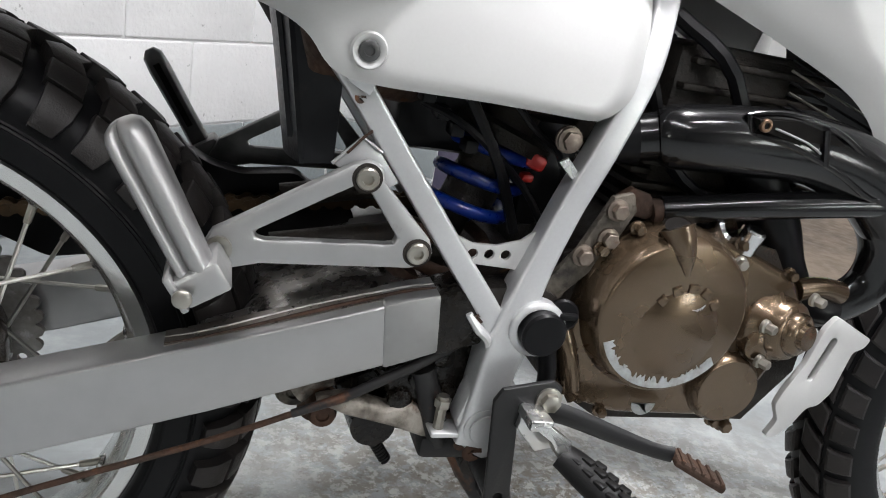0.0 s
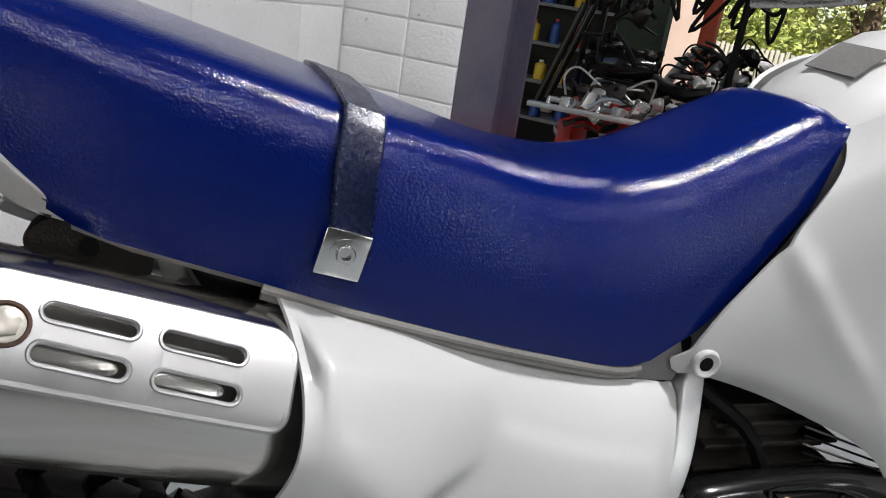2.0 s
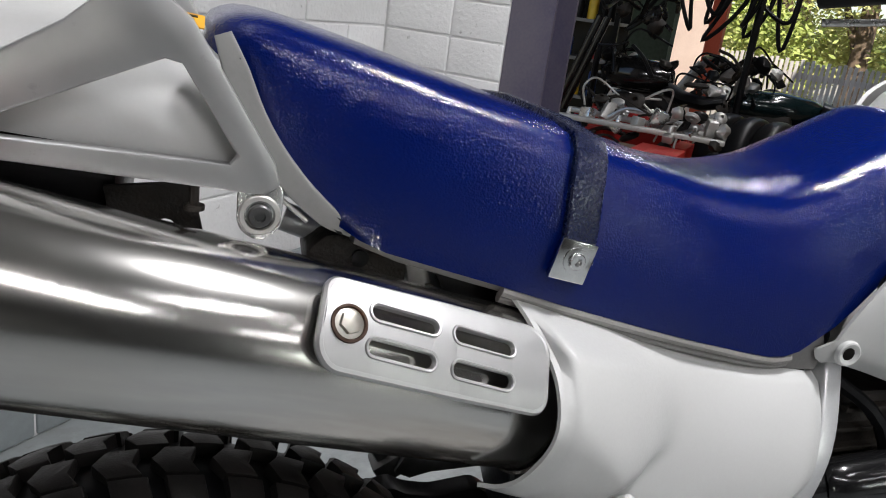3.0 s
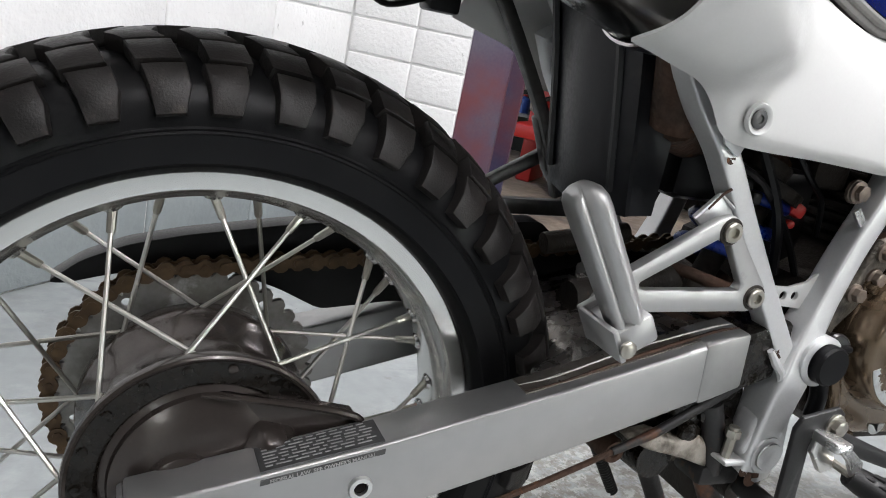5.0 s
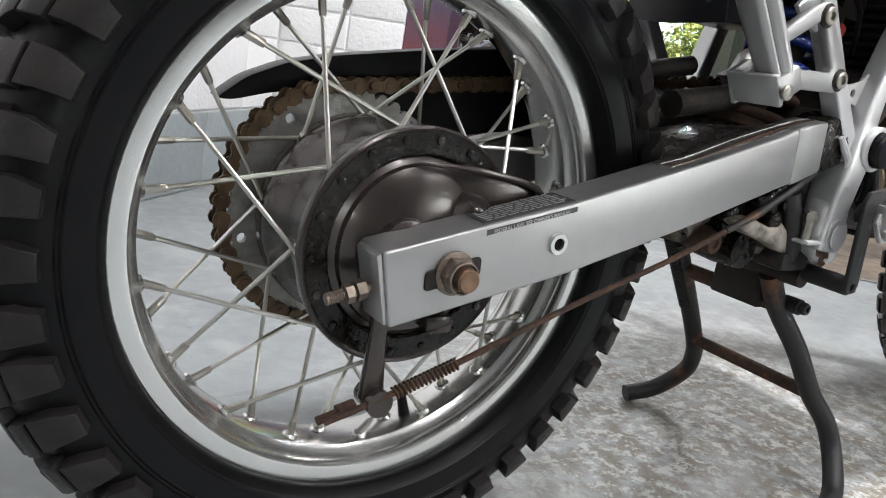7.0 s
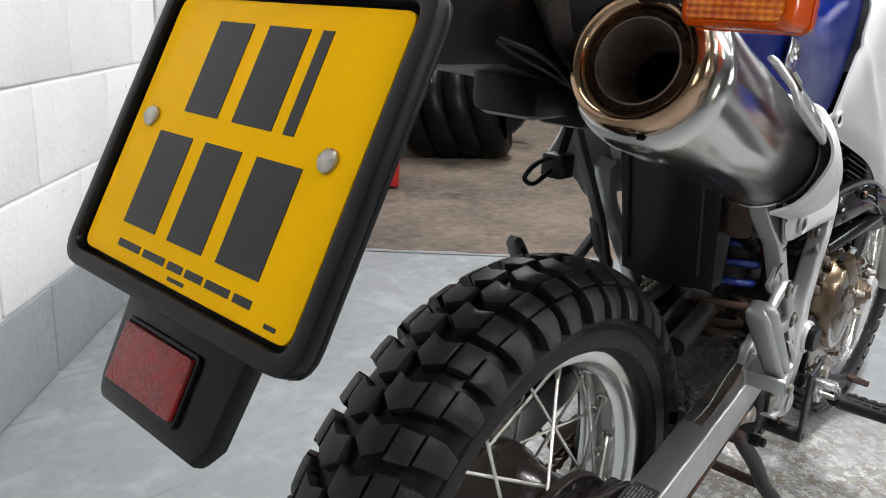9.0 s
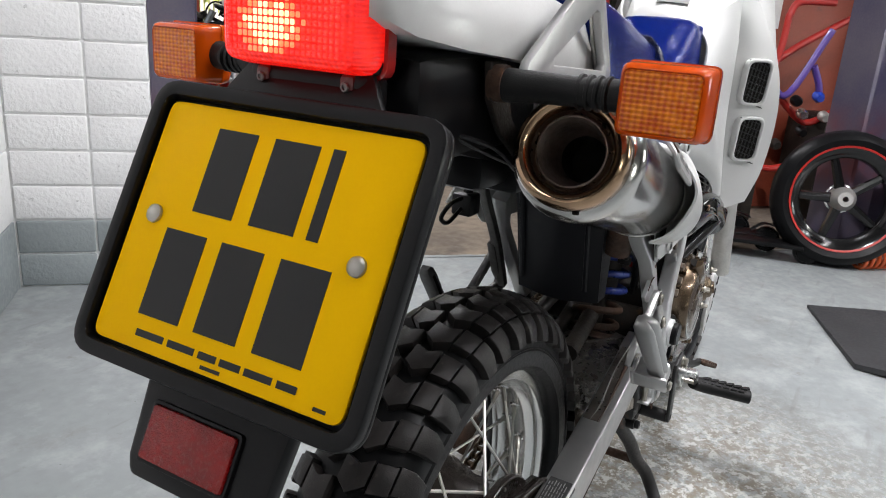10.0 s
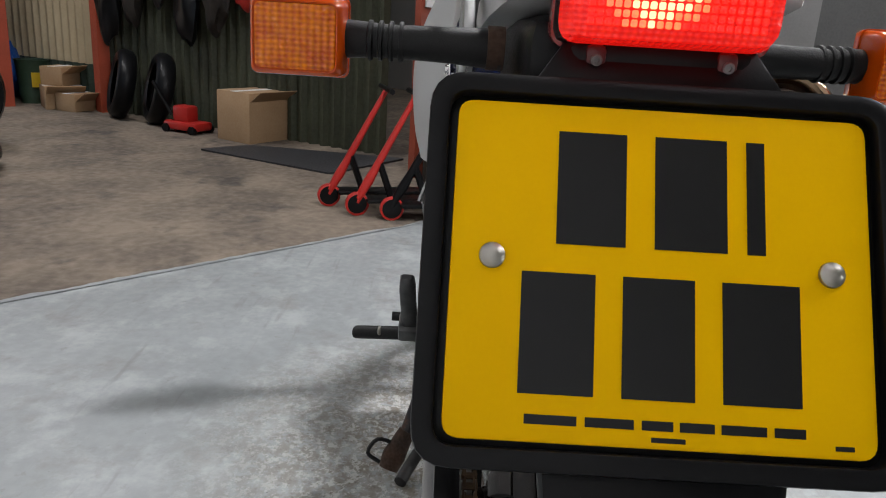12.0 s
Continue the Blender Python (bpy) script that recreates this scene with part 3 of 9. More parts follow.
def along(pts, t):
    """The point at t (0 to 1) along a line of points, by length."""
    p = [Vector(q) for q in pts]
    d = [0.0]
    for a, b in zip(p, p[1:]):
        d.append(d[-1] + (b - a).length)
    s = t * d[-1]
    for i in range(len(p) - 1):
        if s <= d[i + 1] or i == len(p) - 2:
            k = (s - d[i]) / max(d[i + 1] - d[i], 1e-9)
            return p[i].lerp(p[i + 1], min(max(k, 0), 1))


def coons(top, bottom, left, right, nu=24, nv=14, thick=0.003, shape=None):
    """A skin between four edges (top and bottom run the same way, left and right run downwards), with a thickness inwards."""
    bm = bmesh.new()
    c00, c10, c01, c11 = Vector(top[0]), Vector(top[-1]), Vector(bottom[0]), Vector(bottom[-1])
    top, bottom, left, right = (curve(q, 6) if len(q) > 2 else [Vector(v) for v in q] for q in (top, bottom, left, right))
    grid = []
    for i in range(nu + 1):
        u = i / nu
        row = []
        for j in range(nv + 1):
            v = j / nv
            p = along(top, u) * (1 - v) + along(bottom, u) * v + along(left, v) * (1 - u) + along(right, v) * u
            p -= c00 * (1 - u) * (1 - v) + c10 * u * (1 - v) + c01 * (1 - u) * v + c11 * u * v
            if shape:
                p = shape(p, u, v)
            row.append(bm.verts.new(p))
        grid.append(row)
    for i in range(nu):
        for j in range(nv):
            bm.faces.new((grid[i][j], grid[i + 1][j], grid[i + 1][j + 1], grid[i][j + 1]))
    bmesh.ops.recalc_face_normals(bm, faces=bm.faces[:])
    if thick:
        bmesh.ops.solidify(bm, geom=bm.faces[:], thickness=thick)
    return bm


def bolt(c, r, h, axis=(0, -1, 0), socket=True, flange=1.0, hexed=False):
    """A bolt head at c that stands out along axis; a socket head, or a hexagon on a flange."""
    if hexed:
        a = lathe([(r * 1.35 * flange, 0), (r * 1.35 * flange, h * 0.25), (r * 1.05, h * 0.35)], c, axis, 18, caps=True)
        b = lathe([(r, h * 0.25), (r, h * 0.92), (r * 0.85, h), (0, h)], c, axis, 6)
        return join(a, b)
    prof = [(r * 0.9, 0), (r, h * 0.2), (r, h * 0.75), (r * 0.85, h)]
    prof += [(r * 0.5, h), (r * 0.46, h * 0.35), (0, h * 0.3)] if socket else [(r * 0.4, h * 1.12), (0, h * 1.15)]
    a = lathe(prof, c, axis, 20)
    if flange > 1.0:
        a = join(a, lathe([(r * flange, 0), (r * flange, h * 0.2), (r * 0.9, h * 0.25)], c, axis, 20, caps=True))
    return a


def spring(a, c, r, wire, turns, seg=7, steps=14):
    a, c = Vector(a), Vector(c)
    d = (c - a)
    z = d.normalized()
    x = z.orthogonal().normalized()
    y = z.cross(x)
    n = int(turns * steps)
    pts = [a + d * (i / n) + (x * math.cos(2 * math.pi * i / steps) + y * math.sin(2 * math.pi * i / steps)) * r for i in range(n + 1)]
    return tube(pts, wire, seg, 1, up=z)

# ---- the room ----
def room_box(u0, u1, w0, w1, z0, z1, bevel=0.0):
    return moved(box(((u0 + u1) / 2, (w0 + w1) / 2, (z0 + z1) / 2), (abs(u1 - u0), abs(w1 - w0), abs(z1 - z0)), bevel), ROOM)


U_PIER, U_SILL, W_LEFT, W_PIER = 1.77, 1.985, -0.90, -0.485


def floor_sheet(name, u0, u1, w0, w1, material, label):
    return solo(name, room_box(u0, u1, w0, w1, -0.12, 0.0), material, label, "floor", kind="structure")


floor_sheet("floor", -4.2, U_SILL, -1.1, 6.0, FLOORP, "light grey painted concrete floor, worn and flaking")
edge = random.Random(17)
bm = bmesh.new()
near_row, far_row, q = [], [], 0.0
for k in range(241):
    q = 0.8 * q + edge.uniform(-0.008, 0.008)
    w = -1.0 + 7.0 * k / 240
    near_row.append(bm.verts.new(room(U_SILL - 0.01, w, 0.003)))
    far_row.append(bm.verts.new(room(U_SILL + 0.016 + q, w, 0.0015)))
for k in range(240):
    bm.faces.new((near_row[k], near_row[k + 1], far_row[k + 1], far_row[k]))
solo("floor_edge", bm, FLOORP, "ragged edge of the grey floor paint", "floor", kind="structure")
floor_sheet("floor_workshop", U_SILL, 7.6, -3.2, 6.0, CONCRETE, "bare dusty brown concrete workshop floor")

wall_left = solo("wall_left", room_box(-4.2, U_PIER + 0.21, W_LEFT - 0.2, W_LEFT - 0.006, 0.0, 2.8), JOINTW, "white painted concrete block wall with a grey band at its foot", "wall", kind="structure")
pier = solo("wall_pier", room_box(U_PIER + 0.006, U_PIER + 0.21, W_LEFT - 0.006, W_PIER - 0.002, 0.0, 2.8), JOINTW, "white painted brick pier beside the opening", "wall", kind="structure")
def wall_with_window(name, cut, window):
    """A plain wall of four blocks round one opening, with a framed pane in it; cut gives the blocks, window the frame bars and the pane."""
    wall = solo(name, join(*[room_box(*b) for b in cut]), WALLD, "plain dark grey wall with one window", "wall", kind="structure")
    *bars, pane = window
    w = solo("window_" + name[5:], join(*[room_box(*b) for b in bars]), WHITEFR, "unseen white framed window added to light the seat's side", "window", kind="structure")
    p = part("pane", room_box(*pane), PANEM, w)
    p.visible_shadow = False
    return wall


WHITEFR = mat("white_window_frame", (0.7, 0.7, 0.69), 0.4, 0, None, 6)
PANEM = mat("window_glass", (0.95, 0.97, 0.96), 0.02, 0, None, 6, bump=0, trans=1.0)
wall_with_window("wall_back", [(-4.4, -4.2, -1.1, 1.55, 0, 2.8), (-4.4, -4.2, 2.25, 6.0, 0, 2.8), (-4.4, -4.2, 1.55, 2.25, 0, 0.65), (-4.4, -4.2, 1.55, 2.25, 1.35, 2.8)],
                 [(-4.27, -4.22, 1.55, 1.59, 0.65, 1.35), (-4.27, -4.22, 2.21, 2.25, 0.65, 1.35), (-4.27, -4.22, 1.88, 1.92, 0.65, 1.35), (-4.25, -4.244, 1.59, 2.21, 0.65, 1.35)])
wall_with_window("wall_right", [(-4.2, -1.1, 6.0, 6.2, 0, 2.8), (0.1, U_SILL, 6.0, 6.2, 0, 2.8), (-1.1, 0.1, 6.0, 6.2, 0, 0.75), (-1.1, 0.1, 6.0, 6.2, 1.55, 2.8)],
                 [(-1.1, -1.06, 6.02, 6.07, 0.75, 1.55), (0.06, 0.1, 6.02, 6.07, 0.75, 1.55), (-0.52, -0.48, 6.02, 6.07, 0.75, 1.55), (-1.06, 0.06, 6.044, 6.05, 0.75, 1.55)])
solo("wall_lintel", room_box(U_PIER, U_SILL, W_LEFT - 0.2, 6.2, 2.8, 3.6), WALLP, "plain grey wall over the opening", "wall", kind="structure")
solo("ceiling", room_box(-4.4, U_PIER, -1.1, 6.2, 2.8, 2.9), CEIL, "plain grey ceiling", "ceiling", kind="structure")
solo("ceiling_workshop", join(room_box(U_SILL, 6.8, -3.4, 6.2, 3.6, 3.7), room_box(6.8, 7.8, 1.13, 6.2, 3.6, 3.7)), CEIL, "grey workshop roof lining", "ceiling", kind="structure")

# steel post at the opening: an I section on a foot plate
def i_post(u0, u1, w0, w1, flange, web, across, top):
    """An I section between two corners of the plan; its flanges lie across u, or across w."""
    if across:
        m = (w0 + w1) / 2
        ring = [(u0, w0), (u0 + flange, w0), (u0 + flange, m - web / 2), (u1 - flange, m - web / 2), (u1 - flange, w0), (u1, w0), (u1, w1), (u1 - flange, w1), (u1 - flange, m + web / 2), (u0 + flange, m + web / 2), (u0 + flange, w1), (u0, w1)]
    else:
        m = (u0 + u1) / 2
        ring = [(u0, w0), (u0, w0 + flange), (m - web / 2, w0 + flange), (m - web / 2, w1 - flange), (u0, w1 - flange), (u0, w1), (u1, w1), (u1, w1 - flange), (m + web / 2, w1 - flange), (m + web / 2, w0 + flange), (u1, w0 + flange), (u1, w0)]
    return loft([[room(u, w, z) for u, w in ring] for z in (0.012, top)])


post = solo("steel_post", i_post(1.775, 1.98, W_PIER, W_PIER + 0.135, 0.015, 0.012, True, 3.2), PURPLE, "scuffed purple steel I-section post on a foot plate", "post", kind="structure", angle=20)
part("foot_plate", room_box(1.765, 1.985, W_PIER - 0.002, W_PIER + 0.15, 0.0, 0.012), PURPLE, post)
post = solo("steel_post", i_post(1.86, 2.06, 2.30, 2.55, 0.02, 0.015, False, 3.2), PURPLE, "dark blue-purple steel I-section post", "post", kind="structure", angle=20)
part("foot_plate", room_box(1.85, 2.07, 2.28, 2.57, 0.0, 0.012), PURPLE, post)

# ceiling fittings, all unseen; the first stands for a compact lamp
for u, w, z, n, e, turned in BATTENS:
    t = new_thing("batten_light_fitting", "unseen white ceiling fitting with a light under it", "lamp", Matrix.Translation(room(u, w, z)) @ pose(0, 0, 0, 0, 0, 45 + turned), "ceiling battens")
    top = (2.8 if z < 3 else 3.6) - z
    part("housing", box((0, 0, 0.06), (n + 0.04, 0.13, 0.09), 0.01), LAMPW, t)
    for s in (-0.5, 0.5):
        part("hanger", tube([(s * n, 0, 0.1), (s * n, 0, top)], 0.004, 6, 1), ZINC, t)

# ---- the motorcycle ----
bike = new_thing("motorcycle", "white trail motorcycle with a grained blue seat, on its centre stand", "motorcycle")
AX = Vector((0.0, 0.0, 0.315))

# rear tyre
def tyre_at(s, h=0.0, rb=0.243, rh=0.056, yw=0.058):
    """Across the tyre: s from -1 to 1 over its section; h proud of it. Gives y and radius."""
    a = s * 1.95
    ca = math.cos(a)
    y = yw * math.copysign(abs(math.sin(a)) ** 0.9, a)
    r = rb + rh * math.copysign(abs(ca) ** 0.8, ca)
    ny, nr = math.sin(a), ca
    return y + ny * h, r + nr * h


def carcass(c, n=40, seg=96, bead=None, **k):
    """The tyre's body; bead: the radius and half width at which it meets the rim."""
    prof = [tyre_at(-1 + 2 * i / n, **k) for i in range(n + 1)]
    if bead:
        r0, w0 = bead
        prof = [p for p in prof if p[1] > r0 + 0.0035]
        lip = [(w0 + 0.0105, r0 + 0.0012), (w0 + 0.006, r0 - 0.0006), (w0 + 0.002, r0 - 0.0002), (w0 - 0.003, r0 - 0.0004)]
        prof = [(-y, r) for y, r in lip[::-1]] + prof + lip
    else:
        (ya, ra), (yb, rb) = prof[0], prof[-1]
        prof = [(ya * 0.64, ra + 0.001), (ya * 0.80, ra - 0.0025), (ya * 0.92, ra - 0.003)] + prof + [(yb * 0.92, rb - 0.003), (yb * 0.80, rb - 0.0025), (yb * 0.64, rb + 0.001)]
    return lathe([(r, y) for y, r in prof], c, (0, 1, 0), seg)


def tread_mesh(name, s0, s1, a0, a1, skew, h, **k):
    """A tread block between two places across and two angles round, leaning by skew."""
    bm = bmesh.new()
    ns, na = 3, 2
    lay = []
    for hh, inset in ((-0.002, 0.0), (h * 0.8, 0.0), (h, 0.10)):
        g = []
        for i in range(ns + 1):
            row = []
            for j in range(na + 1):
                fi = inset + (1 - 2 * inset) * i / ns
                fj = inset + (1 - 2 * inset) * j / na
                s = s0 + (s1 - s0) * fi
                y, r = tyre_at(s, hh, **k)
                ang = a0 + (a1 - a0) * fj + skew * (fi - 0.5)
                row.append(bm.verts.new((r * math.sin(ang), y, r * math.cos(ang))))
            g.append(row)
        lay.append(g)

    def border(g):
        return [g[i][0] for i in range(ns + 1)] + [g[ns][j] for j in range(1, na + 1)] + [g[i][na] for i in range(ns - 1, -1, -1)] + [g[0][j] for j in range(na - 1, 0, -1)]

    for a, b in zip(lay, lay[1:]):
        p, q = border(a), border(b)
        for i in range(len(p)):
            bm.faces.new((p[i], p[(i + 1) % len(p)], q[(i + 1) % len(p)], q[i]))
    g = lay[-1]
    for i in range(ns):
        for j in range(na):
            bm.faces.new((g[i][j], g[i + 1][j], g[i + 1][j + 1], g[i][j + 1]))
    return finish(bm, name, TREAD, 30)


def block_of(outline, h, seed, **k):
    """A tread block from an outline of places across and angles round, with steep sides and a worn, softly edged top."""
    rnd = random.Random(seed)
    line = []
    for (s0, a0), (s1, a1) in zip(outline, outline[1:] + outline[:1]):
        line += [(s0, a0), ((s0 + s1) / 2, (a0 + a1) / 2)]
    cs, ca = sum(p[0] for p in line) / len(line), sum(p[1] for p in line) / len(line)
    bm = bmesh.new()
    rings = []
    for hh, inset in ((-0.002, -0.05), (h * 0.86, 0.0), (h * 0.97, 0.025), (h, 0.09)):
        ring = []
        for ps, pa in line:
            q = inset + rnd.uniform(-0.012, 0.012)
            y, r = tyre_at(ps + (cs - ps) * q, hh + rnd.uniform(-0.0003, 0.0003), **k)
            ang = pa + (ca - pa) * q
            ring.append(bm.verts.new((r * math.sin(ang), y, r * math.cos(ang))))
        rings.append(ring)
    y, r = tyre_at(cs, h + 0.0003, **k)
    top = bm.verts.new((r * math.sin(ca), y, r * math.cos(ca)))
    n = len(line)
    for a, b in zip(rings, rings[1:]):
        for i in range(n):
            bm.faces.new((a[i], a[(i + 1) % n], b[(i + 1) % n], b[i]))
    for i in range(n):
        bm.faces.new((rings[-1][i], rings[-1][(i + 1) % n], top))
    return finish(bm, "tread_block", TREAD, 38)


tyre = part("rear_tyre", carcass(AX, bead=(0.2205, 0.039)), TYRE, bike, "black dual-sport rear tyre with dusty chevron blocks")
N_T = 44
PIT = 2 * math.pi / N_T
# outlines for one side: arrow-shaped centre block, middle block, long shoulder block
ARROW = [(0.012, 0.16), (0.100, -0.06), (0.212, 0.20), (0.212, 0.78), (0.115, 0.60), (0.012, 0.70)]
MIDDLE = [(0.230, 0.16), (0.392, 0.27), (0.392, 0.93), (0.230, 0.82)]
SHOULDER = [(0.408, 0.28), (0.545, 0.36), (0.690, 0.40), (0.690, 0.88), (0.545, 0.98), (0.408, 0.93)]
for sgn in (-1, 1):
    for j, ol in enumerate((ARROW, MIDDLE, SHOULDER)):
        kinds = []
        for v in range(3):
            pts = [(sgn * ps, PIT * (pa + (0.05 * (v - 1) if j else 0.03 * (v - 1)))) for ps, pa in ol]
            kinds.append(block_of(pts, 0.0115 if j < 2 else 0.0105, 7 * j + v + 20 * (sgn > 0)))
        for i in range(N_T):
            part("tread_block", kinds[(i * 7 + j) % 3], None, tyre, m=Matrix.Translation(AX) @ Matrix.Rotation(PIT * (i + (0.5 if sgn > 0 else 0.0)), 4, "Y"))
# raised sidewall rings and bead
for r, y in ((0.2275, 0.0548), (0.2485, 0.0577), (0.2515, 0.0577)):
    part("sidewall_ring", lathe([(r - 0.0015, -y), (r, -y - 0.0012), (r + 0.0015, -y)], AX, (0, 1, 0), 96), TYRE, tyre)

# rear rim
def rim_profile(r=0.2215, w=0.039):
    half = [(r - 0.002, -w), (r, -w + 0.003), (r - 0.006, -w + 0.006), (r - 0.016, -w * 0.5), (r - 0.02, 0.0)]
    inner = [(r - 0.0265, 0.0), (r - 0.0265, -w * 0.32), (r - 0.0250, -w * 0.48), (r - 0.0205, -w * 0.60), (r - 0.0182, -w * 0.72), (r - 0.0186, -w * 0.80), (r - 0.0176, -w * 0.90), (r - 0.0150, -w * 0.985), (r - 0.0130, -w)]
    top = half + [(a, -b) for a, b in half[-2::-1]]
    bot = inner + [(a, -b) for a, b in inner[1:]]
    return top + [(a, -b) for a, b in inner[::-1]] + inner[1:]


rim = part("rear_rim", lathe(rim_profile(), AX, (0, 1, 0), 128, closed=True), RIMALU, bike, "polished alloy rear rim", angle=25)
hub = part("rear_hub", lathe([(0.020, -0.058), (0.076, -0.058), (0.080, -0.066), (0.0925, -0.0690), (0.0945, -0.0702), (0.0962, -0.0690), (0.0968, -0.0660), (0.0960, -0.0600), (0.089, -0.0540), (0.082, -0.048),
                              (0.0795, -0.036), (0.0790, -0.012), (0.0805, -0.006), (0.0850, 0.004), (0.0858, 0.014), (0.0895, 0.020), (0.0908, 0.026), (0.0908, 0.040), (0.0885, 0.043), (0.074, 0.046), (0.070, 0.056), (0.02, 0.058)], AX, (0, 1, 0), 72),
           HUBPAINT, bike, "dark bronze painted rear hub with a drum brake")


def spoke_set(center, hub_r, rim_r, hub_y, rim_y, n, cross, rim_part, mat_s, wire=0.0019):
    """Laced spokes with their nipples, one object each."""
    for side in (-1, 1):
        hr = hub_r[0] if side < 0 else hub_r[1]
        hy = hub_y[0] if side < 0 else hub_y[1]
        for k in range(n // 2):
            base = 2 * math.pi * (k + (0 if side < 0 else 0.5)) / (n // 2)
            lean = cross if k % 2 else -cross
            a_h = base - lean + (0.10 if k % 2 else -0.10)
            a_r = base + lean * 0.0 + (0.06 if k % 2 else -0.06)
            p = Vector((hr * math.sin(a_h), hy + (0.004 if k % 2 else -0.004), hr * math.cos(a_h)))
            q = Vector((rim_r * math.sin(a_r), rim_y * side, rim_r * math.cos(a_r)))
            d = (q - p).normalized()
            part("spoke", tube([center + p, center + q], wire, 7, 1), mat_s, rim_part)
            part("spoke_nipple", tube([center + q - d * 0.018, center + q - d * 0.015, center + q - d * 0.003, center + q + d * 0.004], [0.0022, 0.0031, 0.0033, 0.005], 8, 1), ZINC, rim_part)


def laced_wheel(center, first, near, far, rim_r, rim_y, rim_part):
    """36 spokes in nine crossed pairs a side: near and far give the radius, place along the axle and half gap of the heads; each spoke has its nipple and a dimple in the rim."""
    ten = radians(10)
    for j in range(9):
        for side, (hr, hy, gap), mid in ((-1, near, first - 4 * ten * j), (1, far, first + ten - 4 * ten * j)):
            for q in (-1, 1):
                a_h, a_r = mid - q * gap, mid + 3 * ten * q
                p = center + Vector((hr * math.sin(a_h), hy - 0.0025 * q, hr * math.cos(a_h)))
                out = Vector((math.sin(a_r), 0, math.cos(a_r)))
                e = center + out * rim_r + Vector((0, rim_y * side, 0))
                d = (e - p).normalized()
                part("spoke", tube([p, e], 0.0019, 7, 1), SPOKE, rim_part)
                part("spoke_nipple", tube([e - d * 0.019, e - d * 0.0175, e - d * 0.004, e + d * 0.004], [0.0024, 0.0031, 0.0034, 0.0044], 8, 1), ZINC, rim_part)
                part("spoke_dimple", lathe([(0.0088, 0.0022), (0.0074, -0.0004), (0.0062, -0.0022), (0.0046, -0.0026), (0.0034, -0.0012)], e, out, 14), RIMALU, rim_part)


laced_wheel(AX, radians(-53), (0.088, -0.0615, radians(7)), (0.084, 0.036, radians(4)), 0.1950, 0.008, rim)
part("valve_stem", tube([AX + Vector((0.062, 0.0, -0.187)), AX + Vector((0.059, 0, -0.177)), AX + Vector((0.053, 0, -0.158))], [0.006, 0.005, 0.0045], 10, 1), BLACKP, rim, "black rubber valve cap")

# flange rivets, brake plate with its anchor
for k in range(18):
    a = 2 * math.pi * k / 18 + 0.1
    part("spoke_head", lathe([(0.0038, 0), (0.0035, 0.0022), (0, 0.0034)], AX + Vector((0.0865 * math.sin(a), -0.0685, 0.0865 * math.cos(a))), (0, -1, 0), 10), OILY if k % 6 else HUBPAINT, hub)
plate_bm = lathe([(0.0745, -0.058), (0.073, -0.0655), (0.068, -0.068), (0.0665, -0.0725), (0.058, -0.0765), (0.040, -0.081), (0.022, -0.084), (0, -0.0845)], AX, (0, 1, 0), 56)
web = plate([(0.0, 0.3835), (0.05, 0.3800), (0.099, 0.3705), (0.107, 0.362), (0.108, 0.340), (0.06, 0.32), (0.0, 0.33)], -0.0815, -0.066, bevel=0.003, seg=2)
for v in web.verts:
    if v.co.x < 0.012 and v.co.y < -0.074:
        v.co.y += 0.0125
anchor = join(web, loft([[(x, y, z) for x, z in rounded([(0.034 - a, 0.332), (0.046 + a, 0.332), (0.045 + a * 0.4, 0.352 + a * 0.4), (0.034 - a * 0.2, 0.354 + a * 0.5)], 0.006, 3)] for y, a in ((-0.070, 0.026), (-0.086, 0.018), (-0.094, 0.006), (-0.096, 0.0))]),
              lathe([(0.026, 0), (0.024, 0.006), (0.018, 0.009), (0.010, 0.009)], (-0.018, -0.081, 0.318), (0, -1, 0), 24))
rib = tube([(-0.012, -0.078, 0.3850), (0.03, -0.0835, 0.3832), (0.07, -0.085, 0.3780), (0.099, -0.085, 0.3705), (0.107, -0.084, 0.361)], [0.0012, 0.0026, 0.003, 0.0032, 0.0032], 8, 3)
boss = lathe([(0.014, 0), (0.013, 0.018), (0.010, 0.022), (0, 0.022)], (-0.036, -0.074, 0.288), (0, -1, 0), 16)
lug = box((0.024, -0.080, 0.256), (0.026, 0.014, 0.016), 0.004)
part("brake_plate", join(plate_bm, anchor, rib, boss, lug), HUBPAINT, hub, "dark brake plate with its anchor arm")

# laid on the hub; its black is oil and the groove's painted shade
part("flange_groove_ring", lathe([(0.0735, -0.0672), (0.0755, -0.0692), (0.0880, -0.0690), (0.0920, -0.0694)], AX, (0, 1, 0), 64), OILY, hub, "oily black ring for the deep groove round the brake plate")

# sprocket and chain on the far side
def sprocket(c, r, teeth, y0, y1, holes=5):
    out = []
    for i in range(teeth * 4):
        a = 2 * math.pi * i / (teeth * 4)
        out.append((c.x + (r + (0.0042, 0.0026, -0.0035, 0.0026)[i % 4]) * math.sin(a), c.z + (r + (0.0042, 0.0026, -0.0035, 0.0026)[i % 4]) * math.cos(a)))
    hs = [disc((c.x, c.z), 0.046, 24)] + [disc((c.x + 0.0955 * math.sin(2 * math.pi * k / holes - 0.65), c.z + 0.0955 * math.cos(2 * math.pi * k / holes - 0.65)), 0.0045, 10) for k in range(holes)]
    return plate(out, y0, y1, hs)


SPY = 0.072
part("rear_sprocket", sprocket(AX, 0.106, 44, SPY - 0.003, SPY + 0.003), SPROCK, bike, "worn grey rear sprocket")
